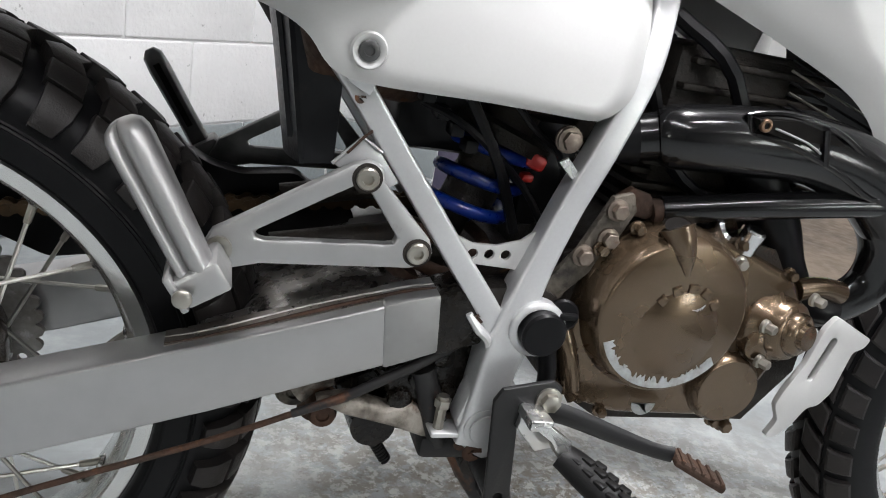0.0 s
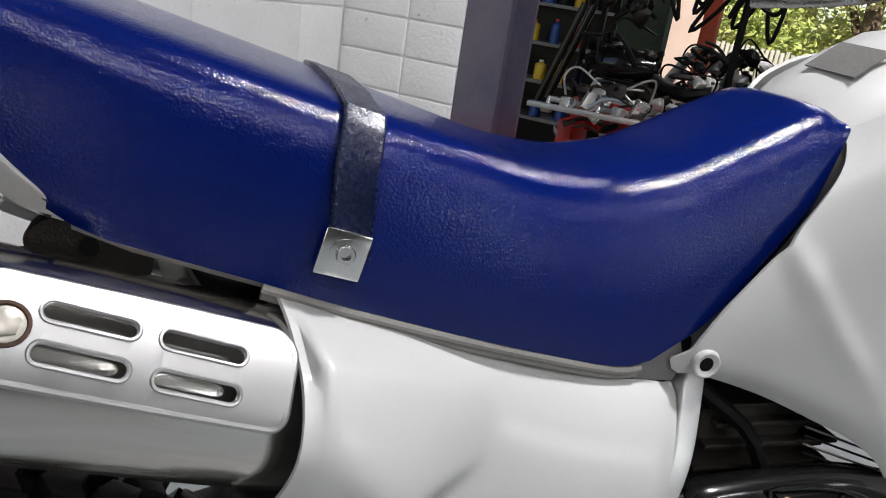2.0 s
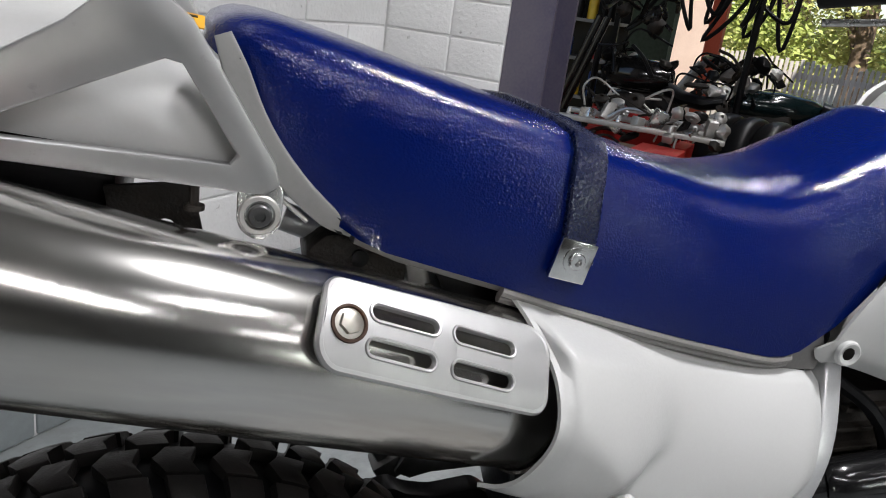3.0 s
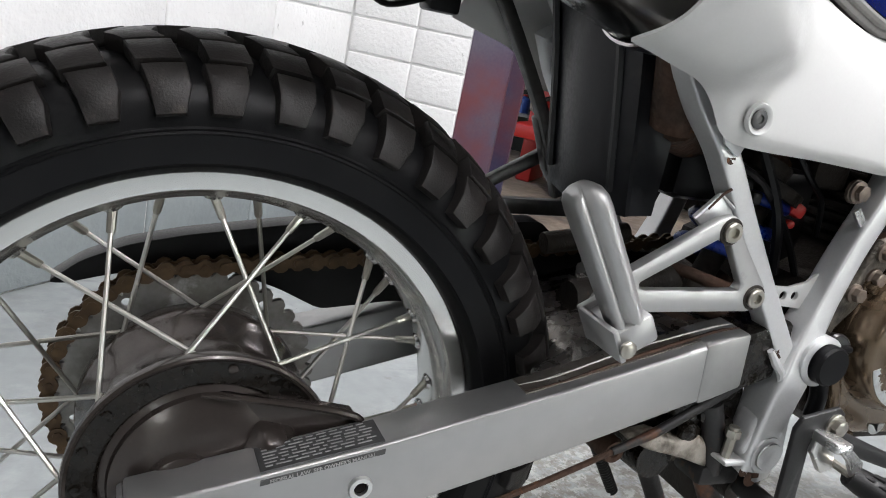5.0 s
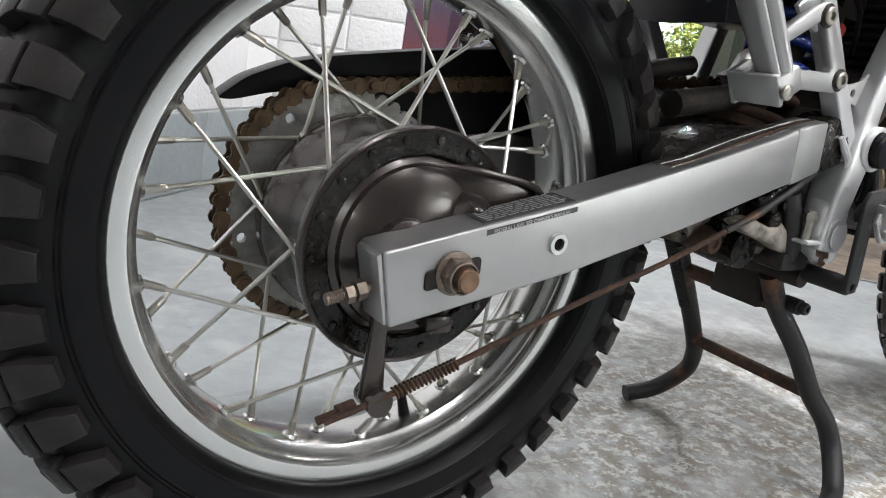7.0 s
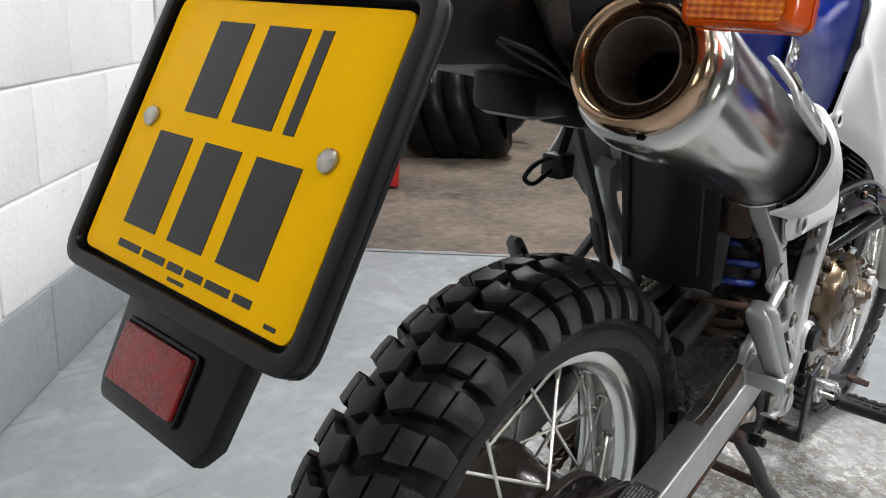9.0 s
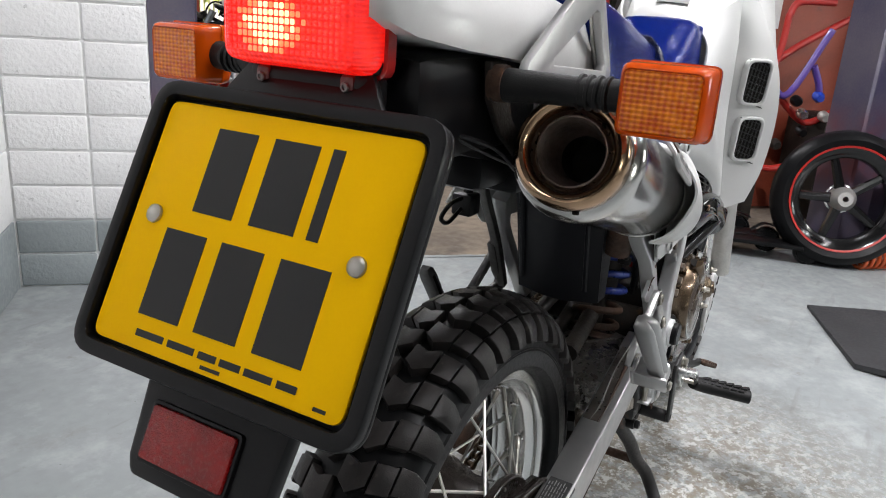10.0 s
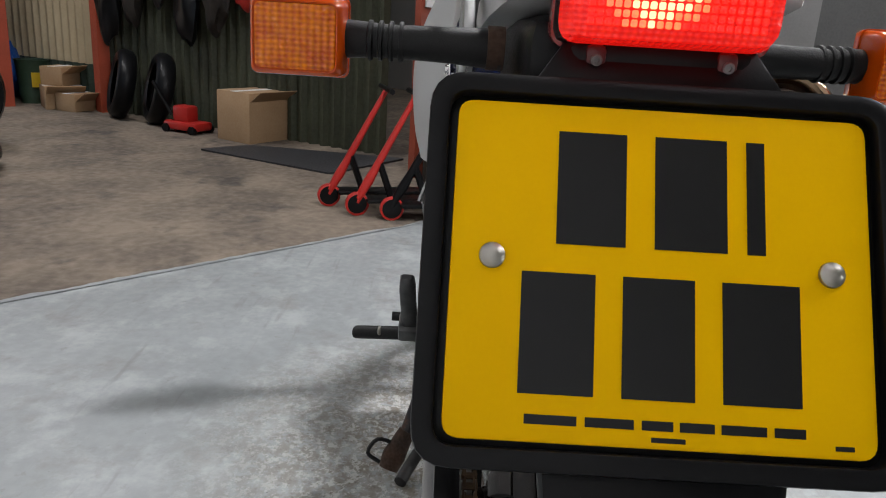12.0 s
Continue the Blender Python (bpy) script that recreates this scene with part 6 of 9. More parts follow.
for c, r in (((0.332, -0.055, 0.334), 0.0165), ((0.356, -0.078, 0.324), 0.0125)):
    part("linkage_pivot", lathe([(r, -0.03), (r, -0.002), (r * 0.85, 0.002), (r * 0.45, 0.002), (r * 0.4, 0.0), (0, 0.0)], c, (0, -1, 0), 22), CRUST if c[1] > -0.06 else RUST, bike, "grimy suspension linkage pivot")
part("linkage_arm", tube([(0.332, -0.05, 0.334), (0.365, -0.052, 0.358), (0.41, -0.055, 0.372)], 0.015, 12, 3, flat=(0.8, 1.1)), CRUSTY, bike, "rust-stained linkage arm")
part("stand_ear", join(tube([(0.43, -0.10, 0.385), (0.445, -0.105, 0.345), (0.455, -0.100, 0.315)], 0.011, 10, 3), box((0.462, -0.09, 0.312), (0.05, 0.04, 0.022), 0.006)), STAND, bike, "black stand lugs under the frame")
fp = plate([(0.474, 0.390), (0.480, 0.401), (0.522, 0.410), (0.531, 0.404), (0.530, 0.388), (0.522, 0.380), (0.500, 0.378), (0.4985, 0.373), (0.5075, 0.300), (0.505, 0.292), (0.490, 0.290), (0.485, 0.296)], -0.158, -0.152, [disc((0.4965, 0.2985), 0.004, 10)], 0.0022)
low_br = part("stand_bracket", fp, BRACKET, bike, "black L-shaped steel bracket")
part("bracket_tube", tube([(0.4965, -0.153, 0.2985), (0.4965, -0.08, 0.2985), (0.51, 0.0, 0.2985)], 0.0105, 12, 1), STAND, low_br)
part("bracket_bolt", bolt((0.5195, -0.158, 0.3935), 0.0082, 0.009, hexed=True), ZINC, low_br)
foot = part("footpeg", tube([(0.545, -0.178, 0.356), (0.560, -0.195, 0.350), (0.590, -0.265, 0.338)], [0.0125, 0.0155, 0.0145], 16, 3, flat=(1.0, 0.8)), RUBBER, bike, "ribbed black rubber footpeg on a cast hinge")
foot.matrix_basis = Matrix.Translation((-0.014, 0.0, 0.0))
for i in range(3):
    for j in range(6):
        t = (j + 0.5) / 6
        c = Vector((0.558, -0.19, 0.362)).lerp(Vector((0.588, -0.262, 0.350)), t)
        part("rubber_pad", box((c.x + (i - 1) * 0.0085, c.y - (i - 1) * 0.0032, c.z - abs(i - 1) * 0.002), (0.0074, 0.0102, 0.006), 0.0012, Matrix.Rotation(radians(23), 4, "Z")), RUBBER, foot)
part("peg_clevis", join(plate([(0.512, 0.385), (0.523, 0.389), (0.548, 0.372), (0.552, 0.352), (0.546, 0.350), (0.53, 0.372)], -0.186, -0.180, bevel=0.0015), plate([(0.512, 0.385), (0.523, 0.389), (0.535, 0.380), (0.545, 0.352), (0.53, 0.348), (0.51, 0.37)], -0.164, -0.157, bevel=0.0015), box((0.52, -0.168, 0.385), (0.02, 0.034, 0.010), 0.003)), ALU, foot, "cast alloy hinge")
part("peg_pin", tube([(0.545, -0.153, 0.357), (0.545, -0.19, 0.357)], 0.0042, 8, 1), ZINC, foot)
pedal = part("brake_pedal", tube([(0.505, -0.137, 0.376), (0.545, -0.144, 0.371), (0.59, -0.152, 0.358), (0.625, -0.160, 0.349), (0.645, -0.166, 0.347)], [0.009, 0.008, 0.007, 0.006, 0.0065], 12, 5, flat=(0.6, 1.2)), BRACKET, bike, "black brake pedal with a worn ribbed tip")
part("pedal_tip", join(box((0.667, -0.176, 0.338), (0.052, 0.022, 0.008), 0.003, pose(0, 0, 0, 0, 22, -18)), *[box((0.650 + 0.009 * k, -0.171 - 0.003 * k, 0.3490 - 0.0037 * k), (0.004, 0.021, 0.004), 0.001, pose(0, 0, 0, 0, 22, -18)) for k in range(5)]), RUST, pedal, "ribbed brown worn tip")
part("pedal_left", join(tube([(0.50, 0.13, 0.37), (0.58, 0.15, 0.34), (0.66, 0.165, 0.33)], 0.006, 8, 4), tube([(0.66, 0.15, 0.33), (0.66, 0.20, 0.33)], 0.009, 10, 1)), BRACKET, bike)
part("footpeg_left", tube([(0.545, 0.17, 0.345), (0.60, 0.262, 0.318)], 0.0145, 12, 1, flat=(1, 0.85)), RUBBER, bike, "black rubber left footpeg")
sidest = part("side_stand", tube([(0.50, 0.115, 0.33), (0.44, 0.135, 0.27), (0.405, 0.155, 0.215)], [0.016, 0.013, 0.012], 12, 4), STAND, bike, "folded side stand with a rusty foot")
part("side_stand_foot", tube([(0.41, 0.152, 0.225), (0.395, 0.172, 0.185), (0.385, 0.180, 0.165)], [0.014, 0.020, 0.016], 14, 3), RUST, sidest)
part("side_stand_tang", tube([(0.40, 0.17, 0.205), (0.395, 0.20, 0.215), (0.385, 0.215, 0.195), (0.385, 0.195, 0.178)], 0.0035, 8, 4), STAND, sidest)
part("gear_hose", join(tube([(0.524, -0.125, 0.425), (0.528, -0.128, 0.405), (0.532, -0.125, 0.385)], 0.008, 12, 3)), BLACKP, bike)
# ---- seat ----
def at(table, x):
    for (a, p), (b, q) in zip(table, table[1:]):
        if x <= b:
            k = min(max((x - a) / (b - a), 0), 1)
            return p + (q - p) * k
    return table[-1][1]


SEAT_TOP = [(0.024, 0.950), (0.030, 0.960), (0.042, 0.967), (0.064, 0.967), (0.123, 0.954), (0.217, 0.930), (0.335, 0.900), (0.408, 0.881), (0.468, 0.877), (0.526, 0.889), (0.572, 0.911), (0.610, 0.930), (0.640, 0.944), (0.655, 0.945), (0.664, 0.936)]
SEAT_LOW = [(0.024, 0.942), (0.036, 0.930), (0.055, 0.898), (0.094, 0.854), (0.130, 0.832), (0.180, 0.819), (0.231, 0.806), (0.361, 0.770), (0.47, 0.742), (0.500, 0.736), (0.520, 0.737), (0.565, 0.766), (0.600, 0.803), (0.629, 0.842), (0.648, 0.874), (0.659, 0.905), (0.664, 0.928)]
SEAT_HALF = [(0.024, 0.058), (0.036, 0.078), (0.06, 0.094), (0.13, 0.105), (0.27, 0.112), (0.40, 0.104), (0.51, 0.090), (0.60, 0.084), (0.640, 0.080), (0.664, 0.072)]


SIDE_REAR = [(1.0, 0.0), (1.012, 0.12), (1.012, 0.35), (0.995, 0.58), (0.965, 0.76), (0.915, 0.885), (0.82, 0.965), (0.60, 0.993), (0.3, 1.0)]
SIDE_FRONT = [(1.0, 0.0), (1.01, 0.12), (1.005, 0.35), (0.97, 0.58), (0.91, 0.76), (0.82, 0.89), (0.68, 0.965), (0.45, 0.995), (0.2, 1.0)]


def seat_side(x):
    """The seat's section: crisp shoulders on the pillion part, rounder ones where the rider sits."""
    k = min(max((x - 0.34) / 0.14, 0.0), 1.0)
    k = k * k * (3 - 2 * k)
    return [(a + (c - a) * k, b + (d - b) * k) for (a, b), (c, d) in zip(SIDE_REAR, SIDE_FRONT)]


def seat_ring(x, low, grow=0.0):
    zt, zb, h = at(SEAT_TOP, x) + grow, low, at(SEAT_HALF, x) + grow
    t = zt - zb
    side = seat_side(x)
    pts = [(-h * a, zb + t * b) for a, b in side] + [(0.0, zt)] + [(h * a, zb + t * b) for a, b in side[::-1]]
    return [(x, y, z) for y, z in pts]


xs = [0.024, 0.027, 0.031, 0.037, 0.046, 0.057] + [0.07 + i * 0.0175 for i in range(30)] + [0.59, 0.605, 0.62, 0.632, 0.642, 0.650, 0.657, 0.661, 0.664]
bm = loft([seat_ring(x, at(SEAT_LOW, x)) for x in xs])
for k in range(2):
    bmesh.ops.smooth_vert(bm, verts=[v for v in bm.verts if v.co.z > at(SEAT_LOW, v.co.x) + 0.028], factor=0.25, use_axis_x=False, use_axis_y=True, use_axis_z=True)
seat = part("seat", bm, VINYL, bike, "long grained blue vinyl seat with a strap", angle=80)
# the strap across it, with its square end plates
def strap_ring(o, grow):
    """Across the seat at one edge of the strap, which leans back as it climbs."""
    base = seat_side(0.27)
    side = []
    for i in range(15):
        b = 0.30 + 0.70 * (i / 14) ** 0.8
        for (a0, b0), (a1, b1) in zip(base + [(0.0, 1.0)], base[1:] + [(0.0, 1.0)]):
            if b0 <= b <= b1 and b1 > b0:
                side.append((a0 + (a1 - a0) * (b - b0) / (b1 - b0), b))
                break
    side += [(0.2, 1.0), (0.0, 1.0)]
    pts = []
    for s in (-1, 1):
        half = []
        for a, b in side:
            k = max(0.0, (b - 0.72) / 0.28)
            x = 0.2735 + o + 0.006 * k
            zt, zb, h = at(SEAT_TOP, x), at(SEAT_LOW, x), at(SEAT_HALF, x)
            half.append(Vector((x, s * (h * a + grow * (1 - 0.6 * k)), zb + (zt - zb) * b + grow * k)))
        pts += half if s < 0 else half[::-1][1:]
    return pts


W_S = 0.0132
bm = loft([strap_ring(o, g) for o, g in ((-W_S, -0.001), (-W_S, 0.0040), (-W_S * 0.90, 0.0054), (-W_S * 0.78, 0.0050), (0.0, 0.0052), (W_S * 0.78, 0.0050), (W_S * 0.90, 0.0054), (W_S, 0.0040), (W_S, -0.001))], caps=False, closed=False)
strap = part("strap", bm, STRAPM, seat, "navy grained strap across the seat", angle=30)
for s in (-1, 1):
    part("strap_plate", box((0.269, s * 0.1185, 0.831), (0.029, 0.0035, 0.030), 0.001, pose(0, 0, 0, s * -2, 12, 0)), CHROME, seat, "square polished strap plate")
    part("strap_bolt", join(bolt((0.270, s * 0.1202, 0.832), 0.0062, 0.0045, (0, s, 0)), lathe([(0.0095, 0), (0.0095, 0.0016), (0.006, 0.002)], (0.270, s * 0.1200, 0.832), (0, s, 0), 20, caps=True)), CHROME, seat)
# grey seat base under the edge
bm = loft([[(x, -at(SEAT_HALF, x) * a, at(SEAT_LOW, x) + b) for a, b in ((0.97, 0.004), (0.93, -0.006), (0.5, -0.010), (-0.5, -0.010), (-0.93, -0.006), (-0.97, 0.004))] for x in (0.12, 0.15, 0.18, 0.231, 0.3, 0.361, 0.42, 0.47, 0.50)])
part("seat_base", bm, GREYTRIM, seat, "grey plastic seat base")
for s in (-1, 1):
    part("seat_edge_trim", frame_bar([(0.034, s * 0.096, 0.955), (0.042, s * 0.0985, 0.935), (0.055, s * 0.1000, 0.905), (0.075, s * 0.1005, 0.876), (0.100, s * 0.0995, 0.852), (0.118, s * 0.097, 0.840)], [0.005, 0.0075, 0.0080, 0.0080, 0.0070, 0.003], 0.0030), GREYL, seat, "pale grey trim round the back of the seat")
    for q, (dx, dz) in enumerate(((-0.0035, -0.0020), (0.0035, 0.0022))):
        part("trim_groove", tube([(x + dx, s * (y + 0.0023), z + dz) for x, y, z in ((0.040, 0.0985, 0.941), (0.055, 0.1000, 0.905), (0.075, 0.1005, 0.876), (0.100, 0.0995, 0.852), (0.114, 0.0975, 0.842))], 0.0013, 6, 5), BLACKP, seat)
    part("seat_edge_bead", tube([(0.026, s * 0.0985, 0.938), (0.044, s * 0.1015, 0.898), (0.064, s * 0.1020, 0.869), (0.088, s * 0.101, 0.848)], 0.0016, 8, 5), ALUDULL, seat)
    part("seat_lip", join(*[tube([(x, s * (at(SEAT_HALF, x) * 1.0 + dy), at(SEAT_LOW, x) - dz) for x in (0.225, 0.27, 0.32, 0.37, 0.42, 0.47, 0.500, 0.518)], r, 8, 4) for dy, dz, r in ((-0.003, 0.0035, 0.0040), (-0.007, 0.0095, 0.0042))]), SEATTRIM, seat, "ribbed grey lip under the seat edge")

# ---- side panel ----
PT = [(0.232, -0.098, 0.804), (0.28, -0.101, 0.789), (0.321, -0.101, 0.776), (0.39, -0.097, 0.752), (0.446, -0.092, 0.734), (0.490, -0.088, 0.7235), (0.530, -0.084, 0.7200), (0.560, -0.080, 0.7135)]
PB = [(0.2135, -0.150, 0.671), (0.245, -0.150, 0.663), (0.276, -0.147, 0.655), (0.299, -0.145, 0.643), (0.318, -0.143, 0.623), (0.348, -0.1415, 0.6165), (0.43, -0.139, 0.6155), (0.500, -0.132, 0.613), (0.522, -0.125, 0.6125)]
PL = [PT[0], (0.2400, -0.13, 0.790), (0.2455, -0.168, 0.768), (0.2430, -0.186, 0.735), (0.231, -0.172, 0.694), PB[0]]
PR = [PT[-1], (0.555, -0.100, 0.690), (0.550, -0.112, 0.660), (0.542, -0.120, 0.632), PB[-1]]


def smooth(t):
    t = max(0.0, min(1.0, t))
    return t * t * (3 - 2 * t)


def panel_shape(p, u, v):
    # round the silencer at the back, ending in a crease that is soft above and firmer below
    wide = 0.085 + 0.08 * smooth((p.z - 0.67) / 0.10)
    k = smooth((0.354 - 0.062 * smooth((0.690 - p.z) / 0.05) + wide * 0.35 - p.x) / wide) * smooth(v / 0.22)
    r = 0.078 - 0.10 * max(0.0, p.x - 0.29)
    bulge = -0.109 - math.sqrt(max(0.0002, r * r - (p.z - 0.727 - (0.25 - p.x) * 0.27) ** 2))
    flat = -0.100 - 0.045 * (1 - (1 - v) ** 2) + 0.012 * u
    over = flat - bulge
    over = (over + math.sqrt(over * over + 0.00006)) / 2
    y = p.y if u < 0.02 else flat - over * k
    e = min(u / 0.05, 1.0)
    p.y = p.y * (1 - e) + y * e if u < 0.05 else y
    if v < 0.06:
        p.y += 0.006 * (1 - v / 0.06)
    if v > 0.93:
        p.y += 0.006 * (v - 0.93) / 0.07
    if u > 0.95:
        p.y += 0.006 * (u - 0.95) / 0.05
    return p


panel = part("side_panel", coons(PT, PB, PL, PR, 56, 32, 0.003, panel_shape), WHITE, bike, "white plastic side panel bulging round the silencer", angle=60)
part("screw_well", lathe([(0.0125, -0.0025), (0.0112, 0.0004), (0.0098, 0.0002), (0.0082, -0.0012), (0.0070, -0.0020)], (0.3385, -0.1455, 0.639), (0, -1, 0), 28), WHITE, panel)
part("panel_screw", bolt((0.3385, -0.1435, 0.639), 0.0070, 0.0022), PEGDARK, panel, "dull recessed panel screw")
PLF = [PT[0], (0.232, -0.115, 0.77), (0.228, -0.132, 0.72), PB[0]]
part("panel_left", mirrored(coons(PT, PB, PLF, PR, 24, 14, 0.003)), WHITE, bike, "white plastic left side panel", angle=60)

# added filler plates; their grey stands for shading in the gap
for s in (-1, 1):
    part("panel_gap_filler", plate([(0.49, 0.722), (0.555, 0.718), (0.562, 0.735), (0.550, 0.762), (0.53, 0.748), (0.50, 0.736)], s * 0.082, s * 0.078), GREYTRIM, panel)

# ---- tank and fairing ----
TT = [(0.666, -0.066, 0.930), (0.70, -0.085, 0.955), (0.75, -0.098, 0.975), (0.80, -0.105, 0.985)]
TB = [(0.546, -0.0955, 0.739), (0.549, -0.0965, 0.731), (0.558, -0.097, 0.7265), (0.575, -0.097, 0.7255), (0.64, -0.098, 0.706), (0.694, -0.108, 0.686), (0.745, -0.118, 0.665), (0.775, -0.124, 0.643), (0.790, -0.128, 0.620), (0.80, -0.13, 0.600)]
TL = [TT[0], (0.652, -0.088, 0.900), (0.616, -0.095, 0.842), (0.575, -0.097, 0.787), (0.556, -0.0955, 0.752), TB[0]]
TR = [TT[-1], (0.815, -0.108, 0.90), (0.818, -0.110, 0.76), (0.808, -0.122, 0.66), TB[-1]]
FO = [(0.86, -0.125, 0.985), (0.88, -0.175, 0.875), (0.885, -0.190, 0.785), (0.88, -0.183, 0.68), (0.855, -0.165, 0.612)]


def tank_shape(p, u, v):
    p.y -= 0.011 * math.sin(math.pi * min(1.0, u)) * math.sin(math.pi * v) ** 0.8
    p.y -= 0.004 * math.exp(-((p.x - 0.70 + (p.z - 0.75) * 0.9) / 0.012) ** 2) * max(0.0, min(1.0, (p.z - 0.70) / 0.05))
    if v > 0.93:
        p.y += 0.011 * (v - 0.93) / 0.07
    return p


shroud = coons(TT, TB, TL, TR, 36, 28, 0.004, tank_shape)
tank = part("tank_shroud", shroud, WHITE, bike, "white plastic tank shroud with two black meshed vents", angle=60)
part("tank_shroud_left", mirrored(coons(TT, TB, TL, TR, 24, 18, 0.004, tank_shape)), WHITE, bike, "white plastic left tank shroud", angle=60)
part("shroud_screw", join(lathe([(0.0125, -0.003), (0.0114, 0.0006), (0.0100, 0.0012), (0.0088, 0.0008), (0.0058, -0.0008)], (0.569, -0.1005, 0.742), (-0.1, -1, 0), 24)), WHITE, tank)
# black disc painted as the recess's shade, on the uncut shroud
part("screw_recess_shade", lathe([(0.0060, -0.0006), (0, -0.0006)], (0.569, -0.1005, 0.742), (-0.1, -1, 0), 18), SOOTSHADE, tank)
tk = loft([[(x, -w, z0), (x, -w * 1.02, z0 + (z1 - z0) * 0.5), (x, -w * 0.8, z1 - 0.02), (x, -w * 0.4, z1), (x, 0, z1 + 0.004), (x, w * 0.4, z1), (x, w * 0.8, z1 - 0.02), (x, w * 1.02, z0 + (z1 - z0) * 0.5), (x, w, z0)]
           for x, w, z0, z1 in ((0.648, 0.055, 0.90, 0.930), (0.668, 0.072, 0.86, 0.949), (0.70, 0.085, 0.83, 0.974), (0.76, 0.10, 0.80, 1.005), (0.84, 0.11, 0.82, 1.022), (0.92, 0.10, 0.86, 1.0))])
tank_top = part("fuel_tank", tk, WHITE, bike, "white fuel tank with a small grey label", angle=70)
part("tank_label", box((0.702, -0.010, 0.9805), (0.040, 0.055, 0.0012), 0, pose(0, 0, 0, 3, -36, 0)), GREYTRIM, tank_top)
# vent openings at the back of the fairing: a low rounded lip, a black plate for the well's shade and a slanting mesh
for zc, xc in ((0.840, 0.8445), (0.735, 0.8450)):
    o = rounded([(-0.029, -0.043), (0.025, -0.043), (0.031, 0.043), (-0.025, 0.043)], 0.017, 5)
    i = rounded([(-0.023, -0.037), (0.019, -0.037), (0.025, 0.037), (-0.019, 0.037)], 0.013, 5)
    m = Matrix.Translation((xc - (0.006 if zc > 0.8 else 0.010), -0.146 if zc > 0.8 else -0.149, zc)) @ pose(0, 0, 0, 0, 0, -50)
    v = part("vent", moved(plate(o, -0.0085, 0.012, [i], 0.003), m), WHITE, tank, "vent with a white lip, black mesh and a dark plate for depth")
    wires = [tube([(-0.022 + k * 0.0075, -0.0042, -0.036), (-0.022 + k * 0.0075 + 0.012, -0.0042, 0.036)], 0.0011, 5, 1) for k in range(5)] + [tube([(-0.021, -0.0038, -0.034 + k * 0.0125), (0.021, -0.0038, -0.046 + k * 0.0125)], 0.0011, 5, 1) for k in range(7)]
    part("vent_mesh", moved(join(*wires), m), MESHB, v)
    # the fairing is uncut; this plate paints the dark inside
    part("vent_well_shade", moved(plate(i, -0.0032, 0.002), m), SOOTSHADE, v)


def flare_shape(p, u, v):
    p.x -= 0.010 * math.sin(math.pi * u) * math.sin(math.pi * v)
    return p


flare = coons([TR[0], FO[0]], [TR[-1], FO[-1]], TR, FO, 10, 20, 0.004, flare_shape)
part("shroud_flare", mirrored(flare), WHITE, tank, angle=60)
part("shroud_flare", flare, WHITE, tank, "white flared edge round the vents", angle=60)
fl = coons([FO[0], (1.0, -0.12, 1.06), (1.05, -0.02, 1.12)], [FO[-1], (0.98, -0.12, 0.66), (1.10, -0.04, 0.80)], FO, [(1.05, -0.02, 1.12), (1.10, -0.02, 1.0), (1.12, -0.03, 0.9), (1.10, -0.04, 0.80)], 14, 16, 0.004)
part("front_fairing", both(fl), WHITE, bike, "white front fairing", angle=60)
# front end
FW = Vector((1.275, 0.0, 0.335))
fk = {"rb": 0.275, "rh": 0.050, "yw": 0.045}
ft = part("front_tyre", carcass(FW, 24, 72, **fk), TYRE, bike, "black knobbly front tyre")
NF = 46
PF = 2 * math.pi / NF
frows = [tread_mesh("tread_block", -0.66, -0.36, 0, PF * 0.7, PF * 0.2, 0.008, **fk), tread_mesh("tread_block", -0.30, -0.04, 0, PF * 0.72, PF * 0.5, 0.008, **fk), tread_mesh("tread_block", 0.04, 0.30, 0, PF * 0.72, -PF * 0.5, 0.008, **fk), tread_mesh("tread_block", 0.36, 0.66, 0, PF * 0.7, -PF * 0.2, 0.008, **fk)]
for i in range(NF):
    for j, me in enumerate(frows):
        part("tread_block", me, None, ft, m=Matrix.Translation(FW) @ Matrix.Rotation(PF * (i + (0.0, 0.4, 0.9, 0.5)[j]), 4, "Y"))
fr = part("front_rim", lathe(rim_profile(0.254, 0.030), FW, (0, 1, 0), 96, closed=True), ALU, bike, "polished alloy front rim", angle=25)
part("front_hub", lathe([(0.01, -0.05), (0.03, -0.05), (0.034, -0.04), (0.022, -0.03), (0.022, 0.03), (0.034, 0.04), (0.03, 0.05), (0.01, 0.05)], FW, (0, 1, 0), 28), HUBPAINT, bike)
spoke_set(FW, (0.03, 0.03), 0.229, (-0.04, 0.04), 0.008, 36, 0.9, fr, SPOKE)
fkb = join(tube([(1.275, -0.085, 0.335), (1.18, -0.085, 0.62), (1.06, -0.085, 1.0)], [0.024, 0.022, 0.019], 14, 1), tube([(1.275, 0.085, 0.335), (1.18, 0.085, 0.62), (1.06, 0.085, 1.0)], [0.024, 0.022, 0.019], 14, 1))
part("front_fork", fkb, ALUDULL, bike, "dull grey front fork legs")
hb = part("handlebar", tube([(0.90, -0.38, 1.065), (0.96, -0.22, 1.085), (1.0, -0.08, 1.07), (1.0, 0.08, 1.07), (0.96, 0.22, 1.085), (0.90, 0.38, 1.065)], 0.011, 12, 6), BLACKP, bike, "black handlebar with controls")
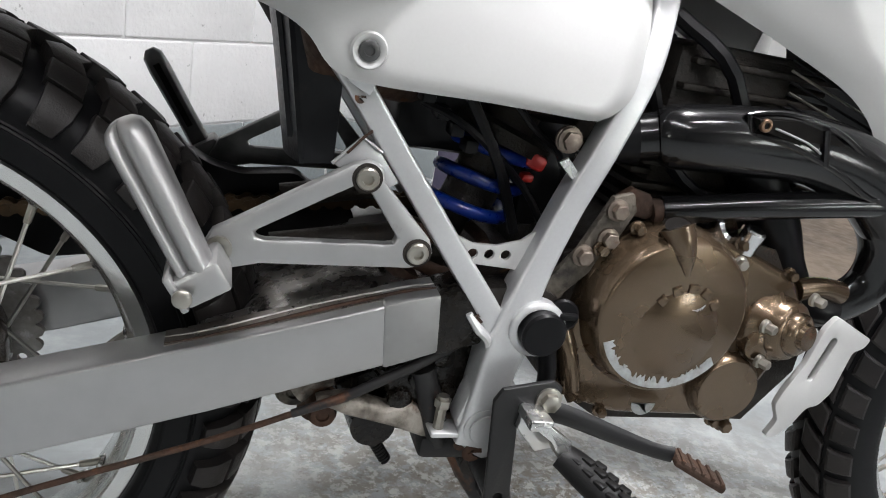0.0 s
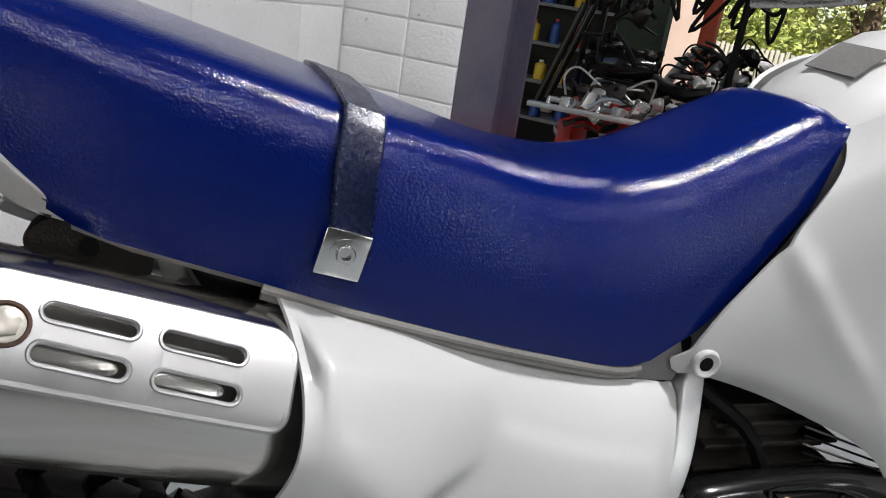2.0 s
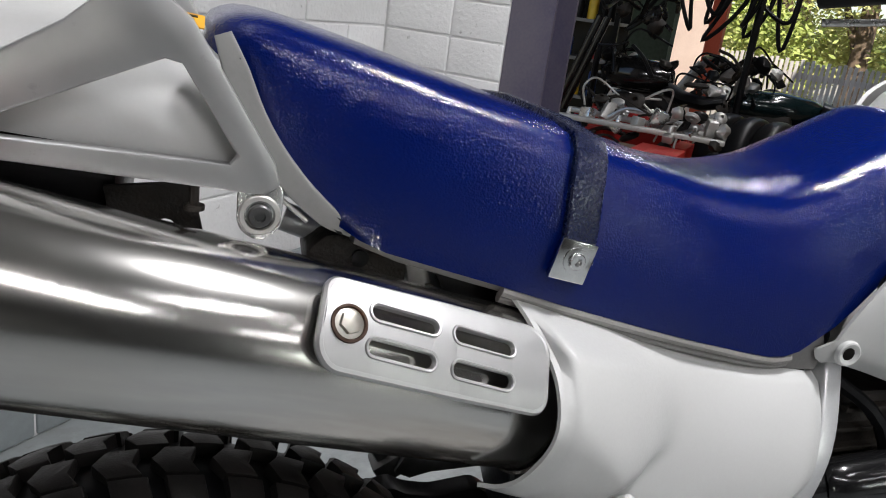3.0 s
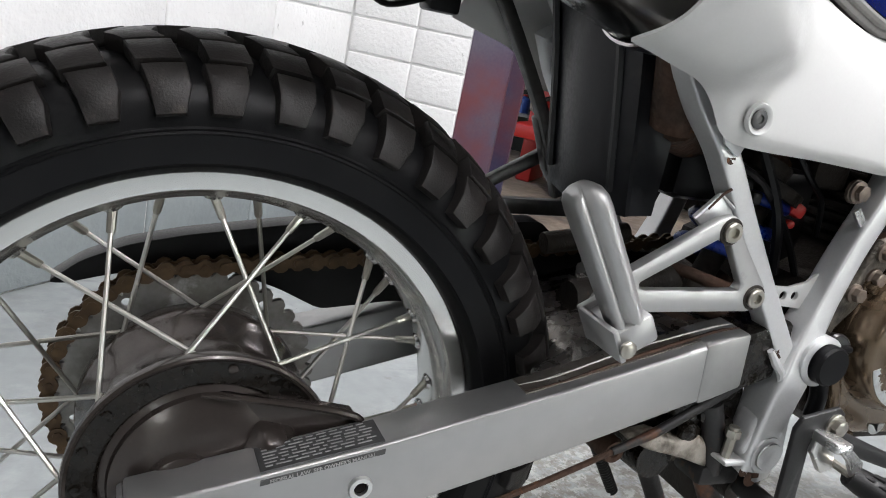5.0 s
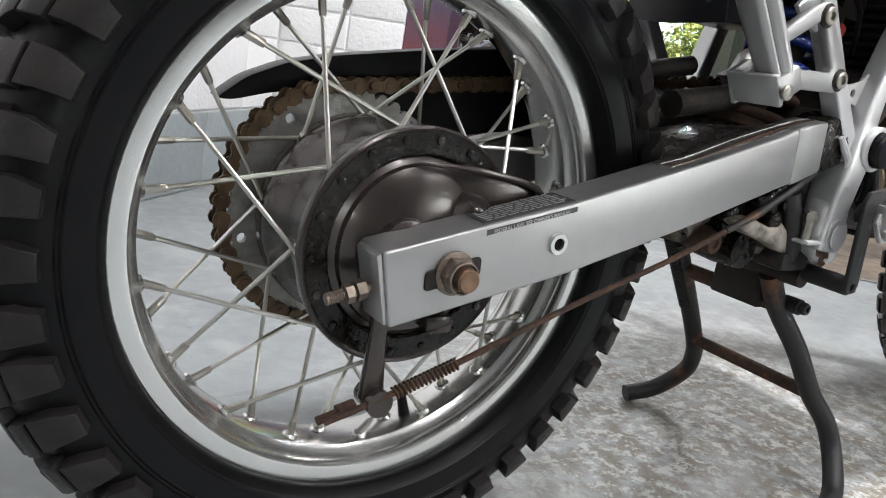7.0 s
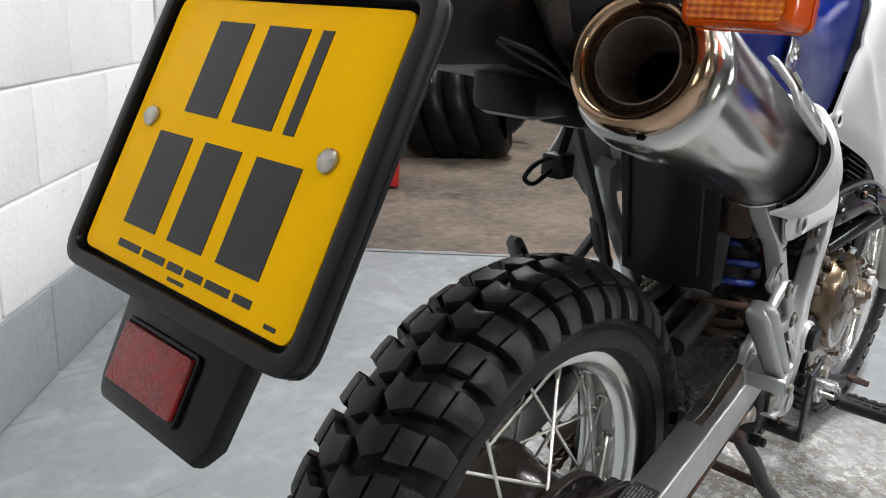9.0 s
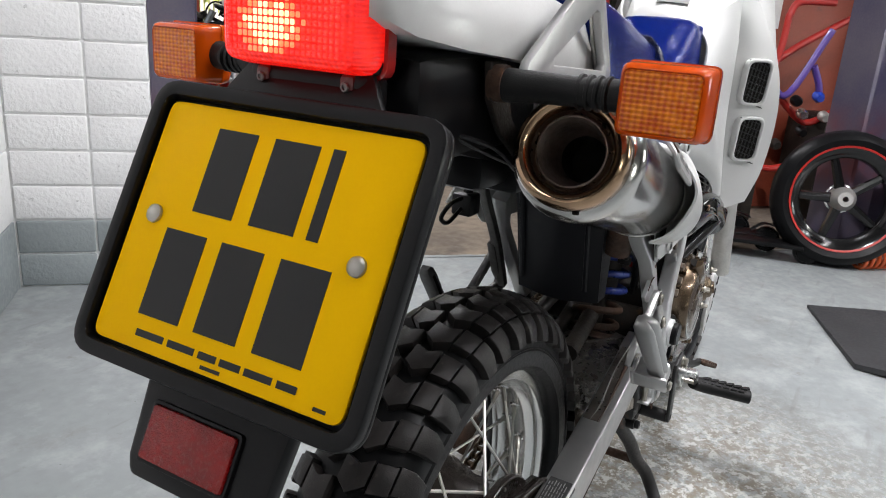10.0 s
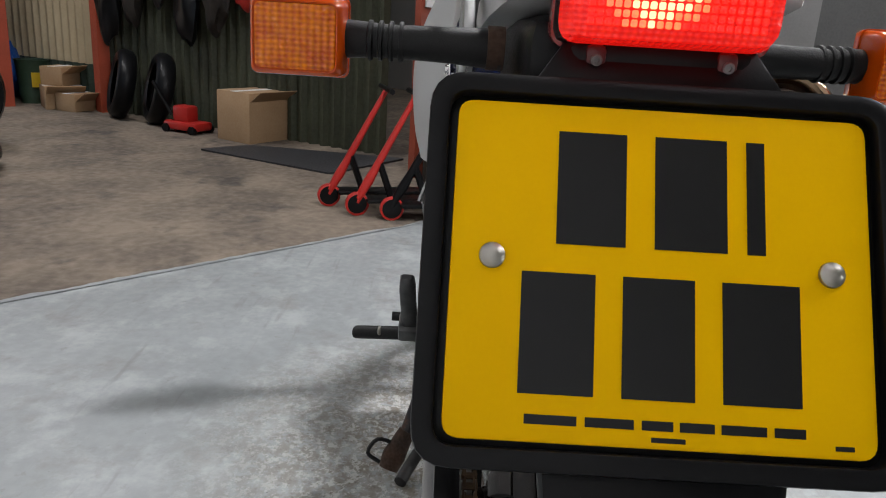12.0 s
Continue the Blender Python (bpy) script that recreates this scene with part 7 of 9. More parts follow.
for s, nm in ((-1, "brake_lever"), (1, "clutch_lever")):
    part("grip", tube([(0.895, s * 0.395, 1.063), (0.93, s * 0.31, 1.078)], 0.017, 14, 1), RUBBER, hb)
    part("switch_box", box((0.940, s * 0.275, 1.075), (0.05, 0.055, 0.045), 0.008, pose(0, 0, 0, 0, 0, s * 20)), BLACKP, hb)
    part(nm, tube([(0.965, s * 0.24, 1.055), (0.985, s * 0.28, 1.050), (0.955, s * 0.34, 1.037), (0.915, s * 0.40, 1.028)], [0.009, 0.008, 0.007, 0.008], 10, 5, flat=(1.4, 0.7)), ALU, hb, "grey alloy lever")
part("brake_hose", tube([(0.97, -0.22, 1.09), (0.99, -0.16, 1.06), (1.02, -0.12, 0.98)], 0.004, 7, 5), BLACKP, hb)

# ---- silencer ----
S0, S1 = Vector((0.262, -0.108, 0.724)), Vector((-0.118, -0.147, 0.828))
sd = (S1 - S0).normalized()


def sil(t):
    return S0 + (S1 - S0) * t


SL = (S1 - S0).length
body = lathe([(0.038, -0.012), (0.055, 0.0), (0.0575, 0.006), (0.0575, SL * 0.92), (0.0560, SL * 0.945), (0.0520, SL * 0.960), (0.0440, SL * 0.968)], S0, sd, 56)
sil_ob = part("silencer", body, STAINLESS, bike, "stained stainless steel silencer with a bronze outlet")
part("outlet_ring", lathe([(0.0485, SL * 0.960), (0.0486, SL * 0.986), (0.0478, SL * 1.004), (0.0455, SL * 1.016), (0.0420, SL * 1.021), (0.0388, SL * 1.018), (0.0362, SL * 1.008), (0.0346, SL * 0.995)], S0, sd, 56), BRONZED, sil_ob, "heat-stained bronze outlet ring")
part("outlet_groove", lathe([(0.0348, SL * 0.997), (0.0340, SL * 0.986), (0.0324, SL * 0.980), (0.0311, SL * 0.986), (0.0300, SL * 0.997)], S0, sd, 48), CONEM, sil_ob, "sooty bronze groove inside the ring")
part("outlet_cone", lathe([(0.0302, SL * 0.995), (0.0297, SL * 1.001), (0.0285, SL * 1.002), (0.0276, SL * 0.996), (0.0268, SL * 0.975), (0.0258, SL * 0.940), (0.0240, SL * 0.905), (0.0215, SL * 0.885), (0.0206, SL * 0.865)], S0, sd, 48), INNERP, sil_ob, "sooty brown inner pipe")
part("outlet_bore", lathe([(0.0207, SL * 0.866), (0.0205, SL * 0.76), (0.0, SL * 0.76)], S0, sd, 32), SOOTSHADE, sil_ob)
part("outlet_rivet", lathe([(0.003, 0), (0.003, 0.002), (0, 0.002)], sil(1.0) + Vector((0, -0.01, -0.049)), (0, 0, -1), 8), SOOTSHADE, sil_ob)
# black ring standing for the shaded gap behind the side panel
part("inlet_shade", lathe([(0.045, -0.02), (0.056, -0.012), (0.0582, 0.0), (0.0578, 0.012)], S0, sd, 40), BLACKP, sil_ob)
# heat shield: a curved plate with four slots and a raised edge, wrapped on the body
sx = Vector((0, -1, 0))
sx = (sx - sd * sx.dot(sd)).normalized()
sz = sx.cross(sd)
if sz.z < 0:
    sz = -sz


def on_sil(a, h, r):
    """A place on the silencer: a metres along it, h metres up round it, at radius r."""
    ang = (h + 0.040) / 0.0625
    return S0 + sd * a + sx * (r * math.cos(ang)) + sz * (r * math.sin(ang))


def wrap(bm, r0):
    for v in bm.verts:
        a, y, h = v.co
        v.co = on_sil(a, h, r0 - y)
    return bm


EDGE_H = rounded([(0.041, -0.025), (0.110, -0.023), (0.190, -0.0195), (0.199, -0.010), (0.195, 0.029), (0.120, 0.028), (0.050, 0.026), (0.041, 0.017)], 0.009, 6)
flat_shield = plate(EDGE_H, -0.0035, 0.0,
                    [slot((0.073, 0.0085), (0.109, 0.0105), 0.0088), slot((0.073, -0.0105), (0.109, -0.0085), 0.0078), slot((0.129, 0.0115), (0.165, 0.0135), 0.0078), slot((0.130, -0.0075), (0.166, -0.0055), 0.0078)], 0)
bmesh.ops.subdivide_edges(flat_shield, edges=[e for e in flat_shield.edges if e.calc_length() > 0.012], cuts=2, use_grid_fill=True)
bmesh.ops.triangulate(flat_shield, faces=flat_shield.faces[:])
shield = part("heat_shield", wrap(flat_shield, 0.0655), SATIN, sil_ob, "satin alloy heat shield with four slots", angle=50)
SLOTS_H = [((0.073, 0.0085), (0.109, 0.0105)), ((0.073, -0.0105), (0.109, -0.0085)), ((0.129, 0.0115), (0.165, 0.0135)), ((0.130, -0.0075), (0.166, -0.0055))]
for p, q in SLOTS_H:
    part("slot_rim", tube([on_sil(a, h, 0.0692) for a, h in slot(p, q, 0.0102, 7)], 0.0011, 6, 1, closed=True), SATIN, shield)
part("shield_edge", tube([on_sil(a, h, 0.0665) for a, h in EDGE_H], 0.003, 8, 1, closed=True), SATIN, shield)
bolt_p = on_sil(0.183, 0.004, 0.0680)
bolt_d = (bolt_p - (S0 + sd * 0.183)).normalized()
part("bolt_well", lathe([(0.0112, -0.001), (0.0112, 0.0022), (0.0095, 0.0026), (0.0085, 0.0004), (0, 0.0004)], bolt_p, bolt_d, 24), RUST, shield, "rusty well round the bolt")
part("shield_bolt", bolt(bolt_p, 0.0068, 0.0052, bolt_d, hexed=True), ZINC, shield)
part("clamp", lathe([(0.0585, 0.006), (0.0605, 0.007), (0.0605, 0.012), (0.0585, 0.013)], S0, sd, 40), STAINLESS, sil_ob)
part("link_pipe", tube([S0 - sd * 0.02, S0 + Vector((0.05, 0.02, -0.045)), (0.33, -0.07, 0.62)], [0.034, 0.028, 0.022], 16, 4), RUST, sil_ob)

# ---- tail ----
tw = loft([[(x, -w, z0), (x, -w * 1.03, z0 + 0.02), (x, -w * 0.9, z1 - 0.012), (x, -w * 0.6, z1), (x, 0, z1 + 0.004), (x, w * 0.6, z1), (x, w * 0.9, z1 - 0.012), (x, w * 1.03, z0 + 0.02), (x, w, z0)]
           for x, w, z0, z1 in ((0.115, 0.088, 0.858, 0.905), (0.05, 0.094, 0.872, 0.945), (-0.05, 0.096, 0.888, 0.96), (-0.13, 0.094, 0.897, 0.966), (-0.20, 0.090, 0.904, 0.968), (-0.26, 0.082, 0.913, 0.968), (-0.285, 0.070, 0.924, 0.962))])
tail = part("tail_cowl", tw, WHITE, bike, "white plastic tail cowl", angle=70)
cl = part("caution_label", box((0.008, -0.060, 0.9590), (0.034, 0.018, 0.0008), 0, pose(0, 0, 0, 20, 6, 0)), YELLOWL, tail)
for k in range(3):
    part("print_bar", box((0.008, -0.0555 - 0.0045 * k, 0.9612 - 0.0017 * k), (0.026 - 0.004 * k, 0.0022, 0.0008), 0, pose(0, 0, 0, 20, 6, 0)), INK, cl)
rack_o = [(0.060, 0.866), (0.069, 0.872), (0.066, 0.885), (0.018, 0.962), (-0.01, 0.985), (-0.18, 0.992), (-0.182, 0.978), (-0.03, 0.968), (-0.045, 0.955), (-0.14, 0.897), (-0.145, 0.886), (-0.13, 0.884), (0.03, 0.869)]
rack_h = [(0.040, 0.884), (0.044, 0.889), (0.013, 0.938), (0.004, 0.940), (-0.09, 0.898), (-0.088, 0.893)]
rack = part("grab_rail", tube([(-0.175, -0.108, 0.985), (-0.21, -0.08, 0.987), (-0.215, 0.08, 0.987), (-0.175, 0.108, 0.985)], 0.008, 10, 5), ALU, bike, "flat alloy grab rail plates beside the tail")
for s in (-1, 1):
    part("rail_plate", plate(rack_o, s * 0.113, s * 0.104, [rack_h], 0.002), SATIN, rack)
for s in (-1, 1):
    part("rail_boss", lathe([(0.0125, -0.008), (0.0125, 0.0004), (0.0115, 0.0014), (0.0092, 0.0016), (0.0088, -0.0005)], (0.058, s * 0.112, 0.854), (0, s, 0), 26), ALUDULL, rack)
    part("rail_bolt", bolt((0.058, s * 0.1118, 0.854), 0.0072, 0.0042, (0, s, 0)), PEGDARK, rack, "dark socket bolt")
    part("rail_lug", plate(rounded([(0.045, 0.875), (0.072, 0.875), (0.071, 0.845), (0.058, 0.836), (0.045, 0.845)], 0.01), s * 0.105, s * 0.111, bevel=0.001), ALU, rack)
    part("rail_screw", join(tube([(0.021, s * 0.108, 0.872), (0.021, s * 0.108, 0.858)], 0.0028, 8, 1), lathe([(0.006, 0), (0.006, 0.003)], (0.021, s * 0.108, 0.855), (0, 0, 1), 12, caps=True)), GRIME, rack)
part("helmet_hook", join(box((0.178, 0.098, 0.685), (0.03, 0.03, 0.03), 0.004), tube([(0.17, 0.098, 0.695), (0.135, 0.098, 0.692), (0.112, 0.098, 0.678), (0.13, 0.098, 0.668), (0.165, 0.098, 0.68)], 0.003, 8, 5)), BLACKP, bike, "black bungee hook loop")
part("hook_strut", tube([(0.178, 0.098, 0.69), (0.20, 0.10, 0.735)], 0.007, 8, 1), BLACKP, bike)

# tail lamp
lamp_case = box((-0.262, 0.001, 0.915), (0.03, 0.124, 0.062), 0.008)
lampm = part("tail_lamp", lamp_case, BLACKP, bike, "lit red tail lamp")
lens = loft([[(x, y, z) for y, z in rounded([(-w, 0.917 - h), (w, 0.917 - h), (w, 0.917 + h), (-w, 0.917 + h)], 0.012, 4)] for x, w, h in ((-0.262, 0.0615, 0.0325), (-0.280, 0.061, 0.0320), (-0.296, 0.057, 0.0285), (-0.300, 0.050, 0.022))])
part("lamp_lens", lens, REDLENS, lampm, "glowing red moulded lens")
part("lamp_rim", loft([[(x, y, z) for y, z in rounded([(-w, 0.917 - h), (w, 0.917 - h), (w, 0.917 + h), (-w, 0.917 + h)], 0.012, 4)] for x, w, h in ((-0.258, 0.0615, 0.0325), (-0.258, 0.0645, 0.0355), (-0.268, 0.0645, 0.0355), (-0.268, 0.0615, 0.0325))], caps=False), REDRIM, lampm)
cells = [finish(box((0, 0, 0), (0.0016, 0.0037, 0.0040), 0.0007, seg=1), "lamp_prism", q) for q in (HOT, WARM, REDCELL)]
for i in range(21):
    for j in range(9):
        y, z = 0.0005 + (i - 10) * 0.0047, 0.917 + (j - 4) * 0.0049
        inside = ((y - 0.0115) / 0.027) ** 2 + ((z - 0.914) / 0.0205) ** 2 + 0.22 * math.sin(i * 2.3 + j * 4.1)
        part("lamp_prism", cells[0 if inside < 0.55 else 1 if inside < 1.05 else 2], None, lampm, m=Matrix.Translation((-0.3002, y, z)))
for s in (-1, 1):
    part("lamp_tab", box((-0.275, s * 0.038, 0.8785), (0.008, 0.013, 0.013), 0.004), REDDARK, lampm, "small dark red lug with a screw")
    part("lug_screw", bolt((-0.279, s * 0.038, 0.8765), 0.0034, 0.0022, (-1, 0, -0.1), True), GREYTRIM, lampm)


# indicators
def indicator(y, z, s, x=-0.135):
    """Amber lens on a ribbed rubber stalk; s: the side it sits on."""
    stalk = part("indicator_stalk", tube([(x - 0.008, s * 0.085, z - 0.001), (x - 0.006, s * 0.12, z), (x - 0.002, s * 0.165, z), (x + 0.004, s * 0.197, z)], [0.0145, 0.0125, 0.0115, 0.0135], 16, 3), RUBBER, bike, "black rubber indicator stalk")
    for k in range(4):
        part("stalk_rib", lathe([(0.0112, -0.0024), (0.0140, -0.0012), (0.0140, 0.0012), (0.0112, 0.0024)], (x - 0.001, s * (0.156 + k * 0.0072), z), (0, 1, 0), 16), RUBBER, stalk)
    part("stalk_rust", lathe([(0.0150, -0.006), (0.0152, 0.006)], (x - 0.008, s * 0.090, z), (0, 1, 0), 16, caps=True), RUST, stalk)
    case = loft([[(xx, y + a, z + b) for a, b in rounded([(-w, -h), (w, -h), (w, h), (-w, h)], 0.006, 4)] for xx, w, h in ((x + 0.028, 0.024, 0.019), (x + 0.014, 0.0335, 0.0275), (x + 0.006, 0.034, 0.028))])
    ind = part("indicator", case, AMBERRIM, bike, "square amber indicator lamp")
    shell = loft([[(xx, y + a, z + b) for a, b in rounded([(-w, -h), (w, -h), (w, h), (-w, h)], 0.006, 4)] for xx, w, h in ((x + 0.007, 0.0330, 0.0270), (x - 0.014, 0.0322, 0.0264), (x - 0.0205, 0.0305, 0.0248), (x - 0.0225, 0.0288, 0.0230), (x - 0.0215, 0.0275, 0.0218))], caps=False, closed=True)
    part("lens_shell", shell, AMBERRIM, ind, "deep orange glossy rim of the lens")
    ln = loft([[(xx, y + a, z + b) for a, b in rounded([(-w, -h), (w, -h), (w, h), (-w, h)], 0.004, 4)] for xx, w, h in ((x + 0.000, 0.0272, 0.0215), (x - 0.0205, 0.0280, 0.0222), (x - 0.0222, 0.0272, 0.0214), (x - 0.0226, 0.022, 0.017))])
    part("indicator_lens", ln, AMBER, ind, "moulded amber lens")


indicator(-0.2215, 0.878, -1)
indicator(0.2275, 0.876, 1, -0.170)

# number plate on its holder
PN = Vector((-0.8905, 0.0, 0.455)).normalized()
PC = Vector((-0.3352, 0.0, 0.7685))
PM = Matrix.Translation(PC) @ Matrix(((0, 0.455, -0.8905, 0), (-1, 0, 0, 0), (0, 0.8905, 0.455, 0), (0, 0, 0, 1)))


def flat_plate(pts, d0, d1, holes=(), bevel=0.0):
    """A flat piece in the plate's plane: across and up, between two heights off it."""
    bm = plate(pts, -d0, -d1, holes, bevel)
    for v in bm.verts:
        v.co = Vector((v.co.x, v.co.z, -v.co.y))
    return moved(bm, PM)


def rect(x0, x1, y0, y1, r=0.0):
    p = [(x0, y0), (x1, y0), (x1, y1), (x0, y1)]
    return rounded(p, r) if r else p


holder = part("plate_holder", join(flat_plate(rect(-0.131, 0.131, -0.108, 0.108, 0.022), -0.010, -0.004, (), 0.002), flat_plate(rect(-0.131, 0.131, -0.108, 0.108, 0.022), -0.006, 0.005, [rect(-0.1195, 0.1195, -0.0965, 0.0965, 0.012)], 0.002)), BLACKP, bike, "black plastic number plate surround")
part("holder_neck", join(flat_plate([(-0.075, 0.104), (0.075, 0.104), (0.055, 0.135), (-0.055, 0.135)], -0.012, -0.003, (), 0.002), box((-0.262, 0, 0.872), (0.03, 0.11, 0.03), 0.008)), BLACKP, holder)
yellow = part("number_plate", flat_plate(rect(-0.1150, 0.1150, -0.093, 0.093, 0.010), -0.004, 0.0005, (), 0.0012), PLATEY, bike, "yellow reflective number plate with black character bars")
bars = [(-0.061, -0.017, 0.013, 0.077), (-0.007, 0.039, 0.013, 0.077), (0.044, 0.060, 0.013, 0.077), (-0.079, -0.033, -0.068, -0.003), (-0.024, 0.021, -0.068, -0.003), (0.030, 0.078, -0.068, -0.003)]
for x0, x1, y0, y1 in bars:
    part("character_bar", flat_plate(rect(x0 + 0.003, x1 - 0.003, y0, y1), 0.0006, 0.0011), INK, yellow)
x = -0.072
for w in (0.030, 0.028, 0.018, 0.020, 0.026, 0.018):
    part("print_bar", flat_plate(rect(x, x + w * 0.92, -0.0835, -0.0785), 0.0006, 0.0009), INK, yellow)
    x += w + 0.002
part("print_bar", flat_plate(rect(-0.005, 0.013, -0.0895, -0.0870), 0.0006, 0.0009), INK, yellow)
part("print_bar", flat_plate(rect(0.092, 0.102, -0.0885, -0.0860), 0.0006, 0.0009), INK, yellow)
for s in (-1, 1):
    part("plate_bolt", lathe([(0.0072, 0.0), (0.0070, 0.002), (0.0045, 0.0042), (0, 0.005)], PM @ Vector((s * 0.0925, 0.0045, 0.001)), PN, 20), ZINC, yellow, "domed steel plate screw")
flap = part("plate_flap", join(flat_plate([(-0.062, -0.100), (0.075, -0.100), (0.070, -0.165), (0.060, -0.178), (-0.050, -0.178), (-0.056, -0.165)], -0.030, -0.012, (), 0.006)), BLACKP, holder, "black plastic flap under the plate")
ref = part("red_reflector", flat_plate(rect(-0.040, 0.038, -0.162, -0.124, 0.003), -0.013, -0.006, (), 0.0015), REDREF, bike, "square red rear reflector")
part("reflector_frame", flat_plate(rect(-0.043, 0.041, -0.165, -0.121, 0.004), -0.014, -0.0085, [rect(-0.040, 0.038, -0.162, -0.124, 0.003)], 0.0008), BLACKP, ref)
# ---- the workshop beyond the opening ----
GREENB2 = mat("olive_green_sheet", (0.045, 0.05, 0.026), 0.55, 0, (0.028, 0.030, 0.016), 4, fine=40, bump=0.1)
CREAM = mat("cream_corrugated_sheet", (0.42, 0.345, 0.22), 0.5, 0.1, (0.35, 0.28, 0.175), 3, fine=40, bump=0.1)
GREENW = mat("dark_green_skirting", (0.03, 0.05, 0.032), 0.6, 0, (0.022, 0.035, 0.024), 4, fine=40)
CARD = mat("brown_cardboard", (0.36, 0.235, 0.13), 0.8, 0, (0.30, 0.19, 0.10), 6, fine=80, bump=0.1)
BLUEBAG = mat("blue_plastic_sack", (0.01, 0.10, 0.42), 0.35, 0, (0.008, 0.07, 0.3), 12, fine=60, bump=0.4, bump_scale=40, dist=0.02)
WHITEP = mat("milky_plastic", (0.6, 0.6, 0.55), 0.4, 0, (0.52, 0.52, 0.46), 8, fine=60, trans=0.0)
LIQUID = mat("yellowish_fluid", (0.42, 0.40, 0.18), 0.3, 0, None, 6)
ORANGE = mat("orange_hose_plastic", (0.62, 0.10, 0.02), 0.35, 0, (0.5, 0.08, 0.015), 10, fine=60, coat=0.2)
MATB = mat("black_rubber_mat", (0.018, 0.018, 0.02), 0.55, 0, (0.03, 0.03, 0.032), 8, fine=90, bump=0.15)
PURT = mat("purple_tube_paint", (0.10, 0.05, 0.30), 0.3, 0.1, (0.08, 0.04, 0.24), 10, coat=0.3)
BLUEP = mat("bright_blue_paint", (0.01, 0.05, 0.45), 0.3, 0, (0.008, 0.04, 0.35), 10, coat=0.3)
ORANGEP = mat("orange_red_post", (0.38, 0.06, 0.025), 0.5, 0, (0.3, 0.05, 0.02), 8)
BARREL = mat("green_plastic_bin", (0.03, 0.06, 0.035), 0.5, 0, None, 8)
YEL = mat("yellow_bottle", (0.6, 0.4, 0.02), 0.4, 0, None, 8)
GREENB = mat("green_bottle", (0.02, 0.22, 0.06), 0.35, 0, None, 8)
BLUEB = mat("blue_bottle", (0.01, 0.05, 0.22), 0.35, 0, None, 8)
GREENG = mat("gloss_dark_green_paint", (0.004, 0.010, 0.011), 0.12, 0, (0.006, 0.014, 0.015), 10, fine=200, bump=0.03, coat=0.2, spec=0.4)
SUNWALL = mat("pale_pink_render", (0.72, 0.55, 0.46), 0.8, 0, (0.62, 0.46, 0.38), 3, fine=60, bump=0.3)
# strong sun is put into the leaf colours; LEAFL paints its highlights
LEAFM = mat("sunlit_leaves", (0.52, 0.55, 0.16), 0.5, 0, (0.22, 0.30, 0.07), 5, fine=30, bump=0, random_tint=0.3)
LEAFL = mat("highlight_leaves", (0.80, 0.76, 0.36), 0.5, 0, (0.5, 0.52, 0.16), 5, fine=30, bump=0)
BARKM = mat("bark", (0.30, 0.21, 0.15), 0.8, 0, (0.07, 0.05, 0.035), 12, fine=60, bump=0.4)
FENCEM = mat("weathered_fence_wood", (0.62, 0.57, 0.54), 0.75, 0, (0.5, 0.46, 0.43), 6, fine=60, bump=0.2, random_tint=0.1)
GROUNDM = mat("pale_yard_ground", (0.5, 0.44, 0.36), 0.85, 0, (0.22, 0.21, 0.16), 2, fine=20, bump=0.3)
PAPER = mat("white_paper", (0.7, 0.7, 0.68), 0.7, 0, None, 10)


def place(u, w, z=0.0, turn=0.0, tip=0.0):
    """A pose in the room's axes: local x along u, local y along -w; turn about z and then tip about local x, in degrees."""
    return Matrix.Translation(room(u, w, z)) @ pose(0, 0, 0, 0, 0, 45 + turn) @ pose(0, 0, 0, tip, 0, 0)


# outer walls of the workshop
solo("wall_workshop_left", room_box(U_SILL, 6.6, -3.4, -3.2, 0, 3.6), WALLP, "plain grey workshop wall", "wall", kind="structure")
solo("wall_workshop_right", room_box(U_SILL, 7.8, 6.0, 6.2, 0, 3.6), WALLP, "plain grey workshop wall", "wall", kind="structure")
DOOR_U = 6.6
solo("wall_workshop_end", join(room_box(DOOR_U, DOOR_U + 0.2, -3.2, -0.95, 0, 3.6), room_box(DOOR_U, DOOR_U + 0.2, -0.95, 1.25, 2.6, 3.6), room_box(DOOR_U, DOOR_U + 1.0, 1.13, 1.25, 0, 3.6), room_box(DOOR_U + 1.0, DOOR_U + 1.2, 1.13, 6.0, 0, 3.6)), GREENW, "dark workshop end wall with a wide open doorway", "wall", kind="structure")
# corrugated sheeting, slanting along the far side
n = 46
p0, p1 = Vector((7.55, 1.50)), Vector((3.4, 2.70))
d = (p1 - p0).normalized()
nn = Vector((-d.y, d.x))


def corrugated(z0, z1, off, material, name, label, first, last):
    bm = bmesh.new()
    lo, hi, lo2, hi2 = [], [], [], []
    for i in range(first * 4, last * 4 + 1):
        c = p0 + (p1 - p0) * i / (n * 4) + nn * ((0.0, 0.0, 0.034, 0.034)[i % 4] + off)
        b = c + nn * 0.01
        lo.append(bm.verts.new(room(c.x, c.y, z0)))
        hi.append(bm.verts.new(room(c.x, c.y, z1)))
        lo2.append(bm.verts.new(room(b.x, b.y, z0)))
        hi2.append(bm.verts.new(room(b.x, b.y, z1)))
    for i in range(len(lo) - 1):
        bm.faces.new((lo[i], lo[i + 1], hi[i + 1], hi[i]))
        bm.faces.new((lo2[i], lo2[i + 1], hi2[i + 1], hi2[i]))
    return solo(name, bm, material, label, "wall", kind="structure", angle=20)


corrugated(0.36, 3.5, 0.0, CREAM, "wall_corrugated", "cream ribbed metal sheeting", 0, 17)
corrugated(0.0, 0.36, -0.006, GREENW, "wall_skirting", "dark green ribbed skirting", 0, 17)
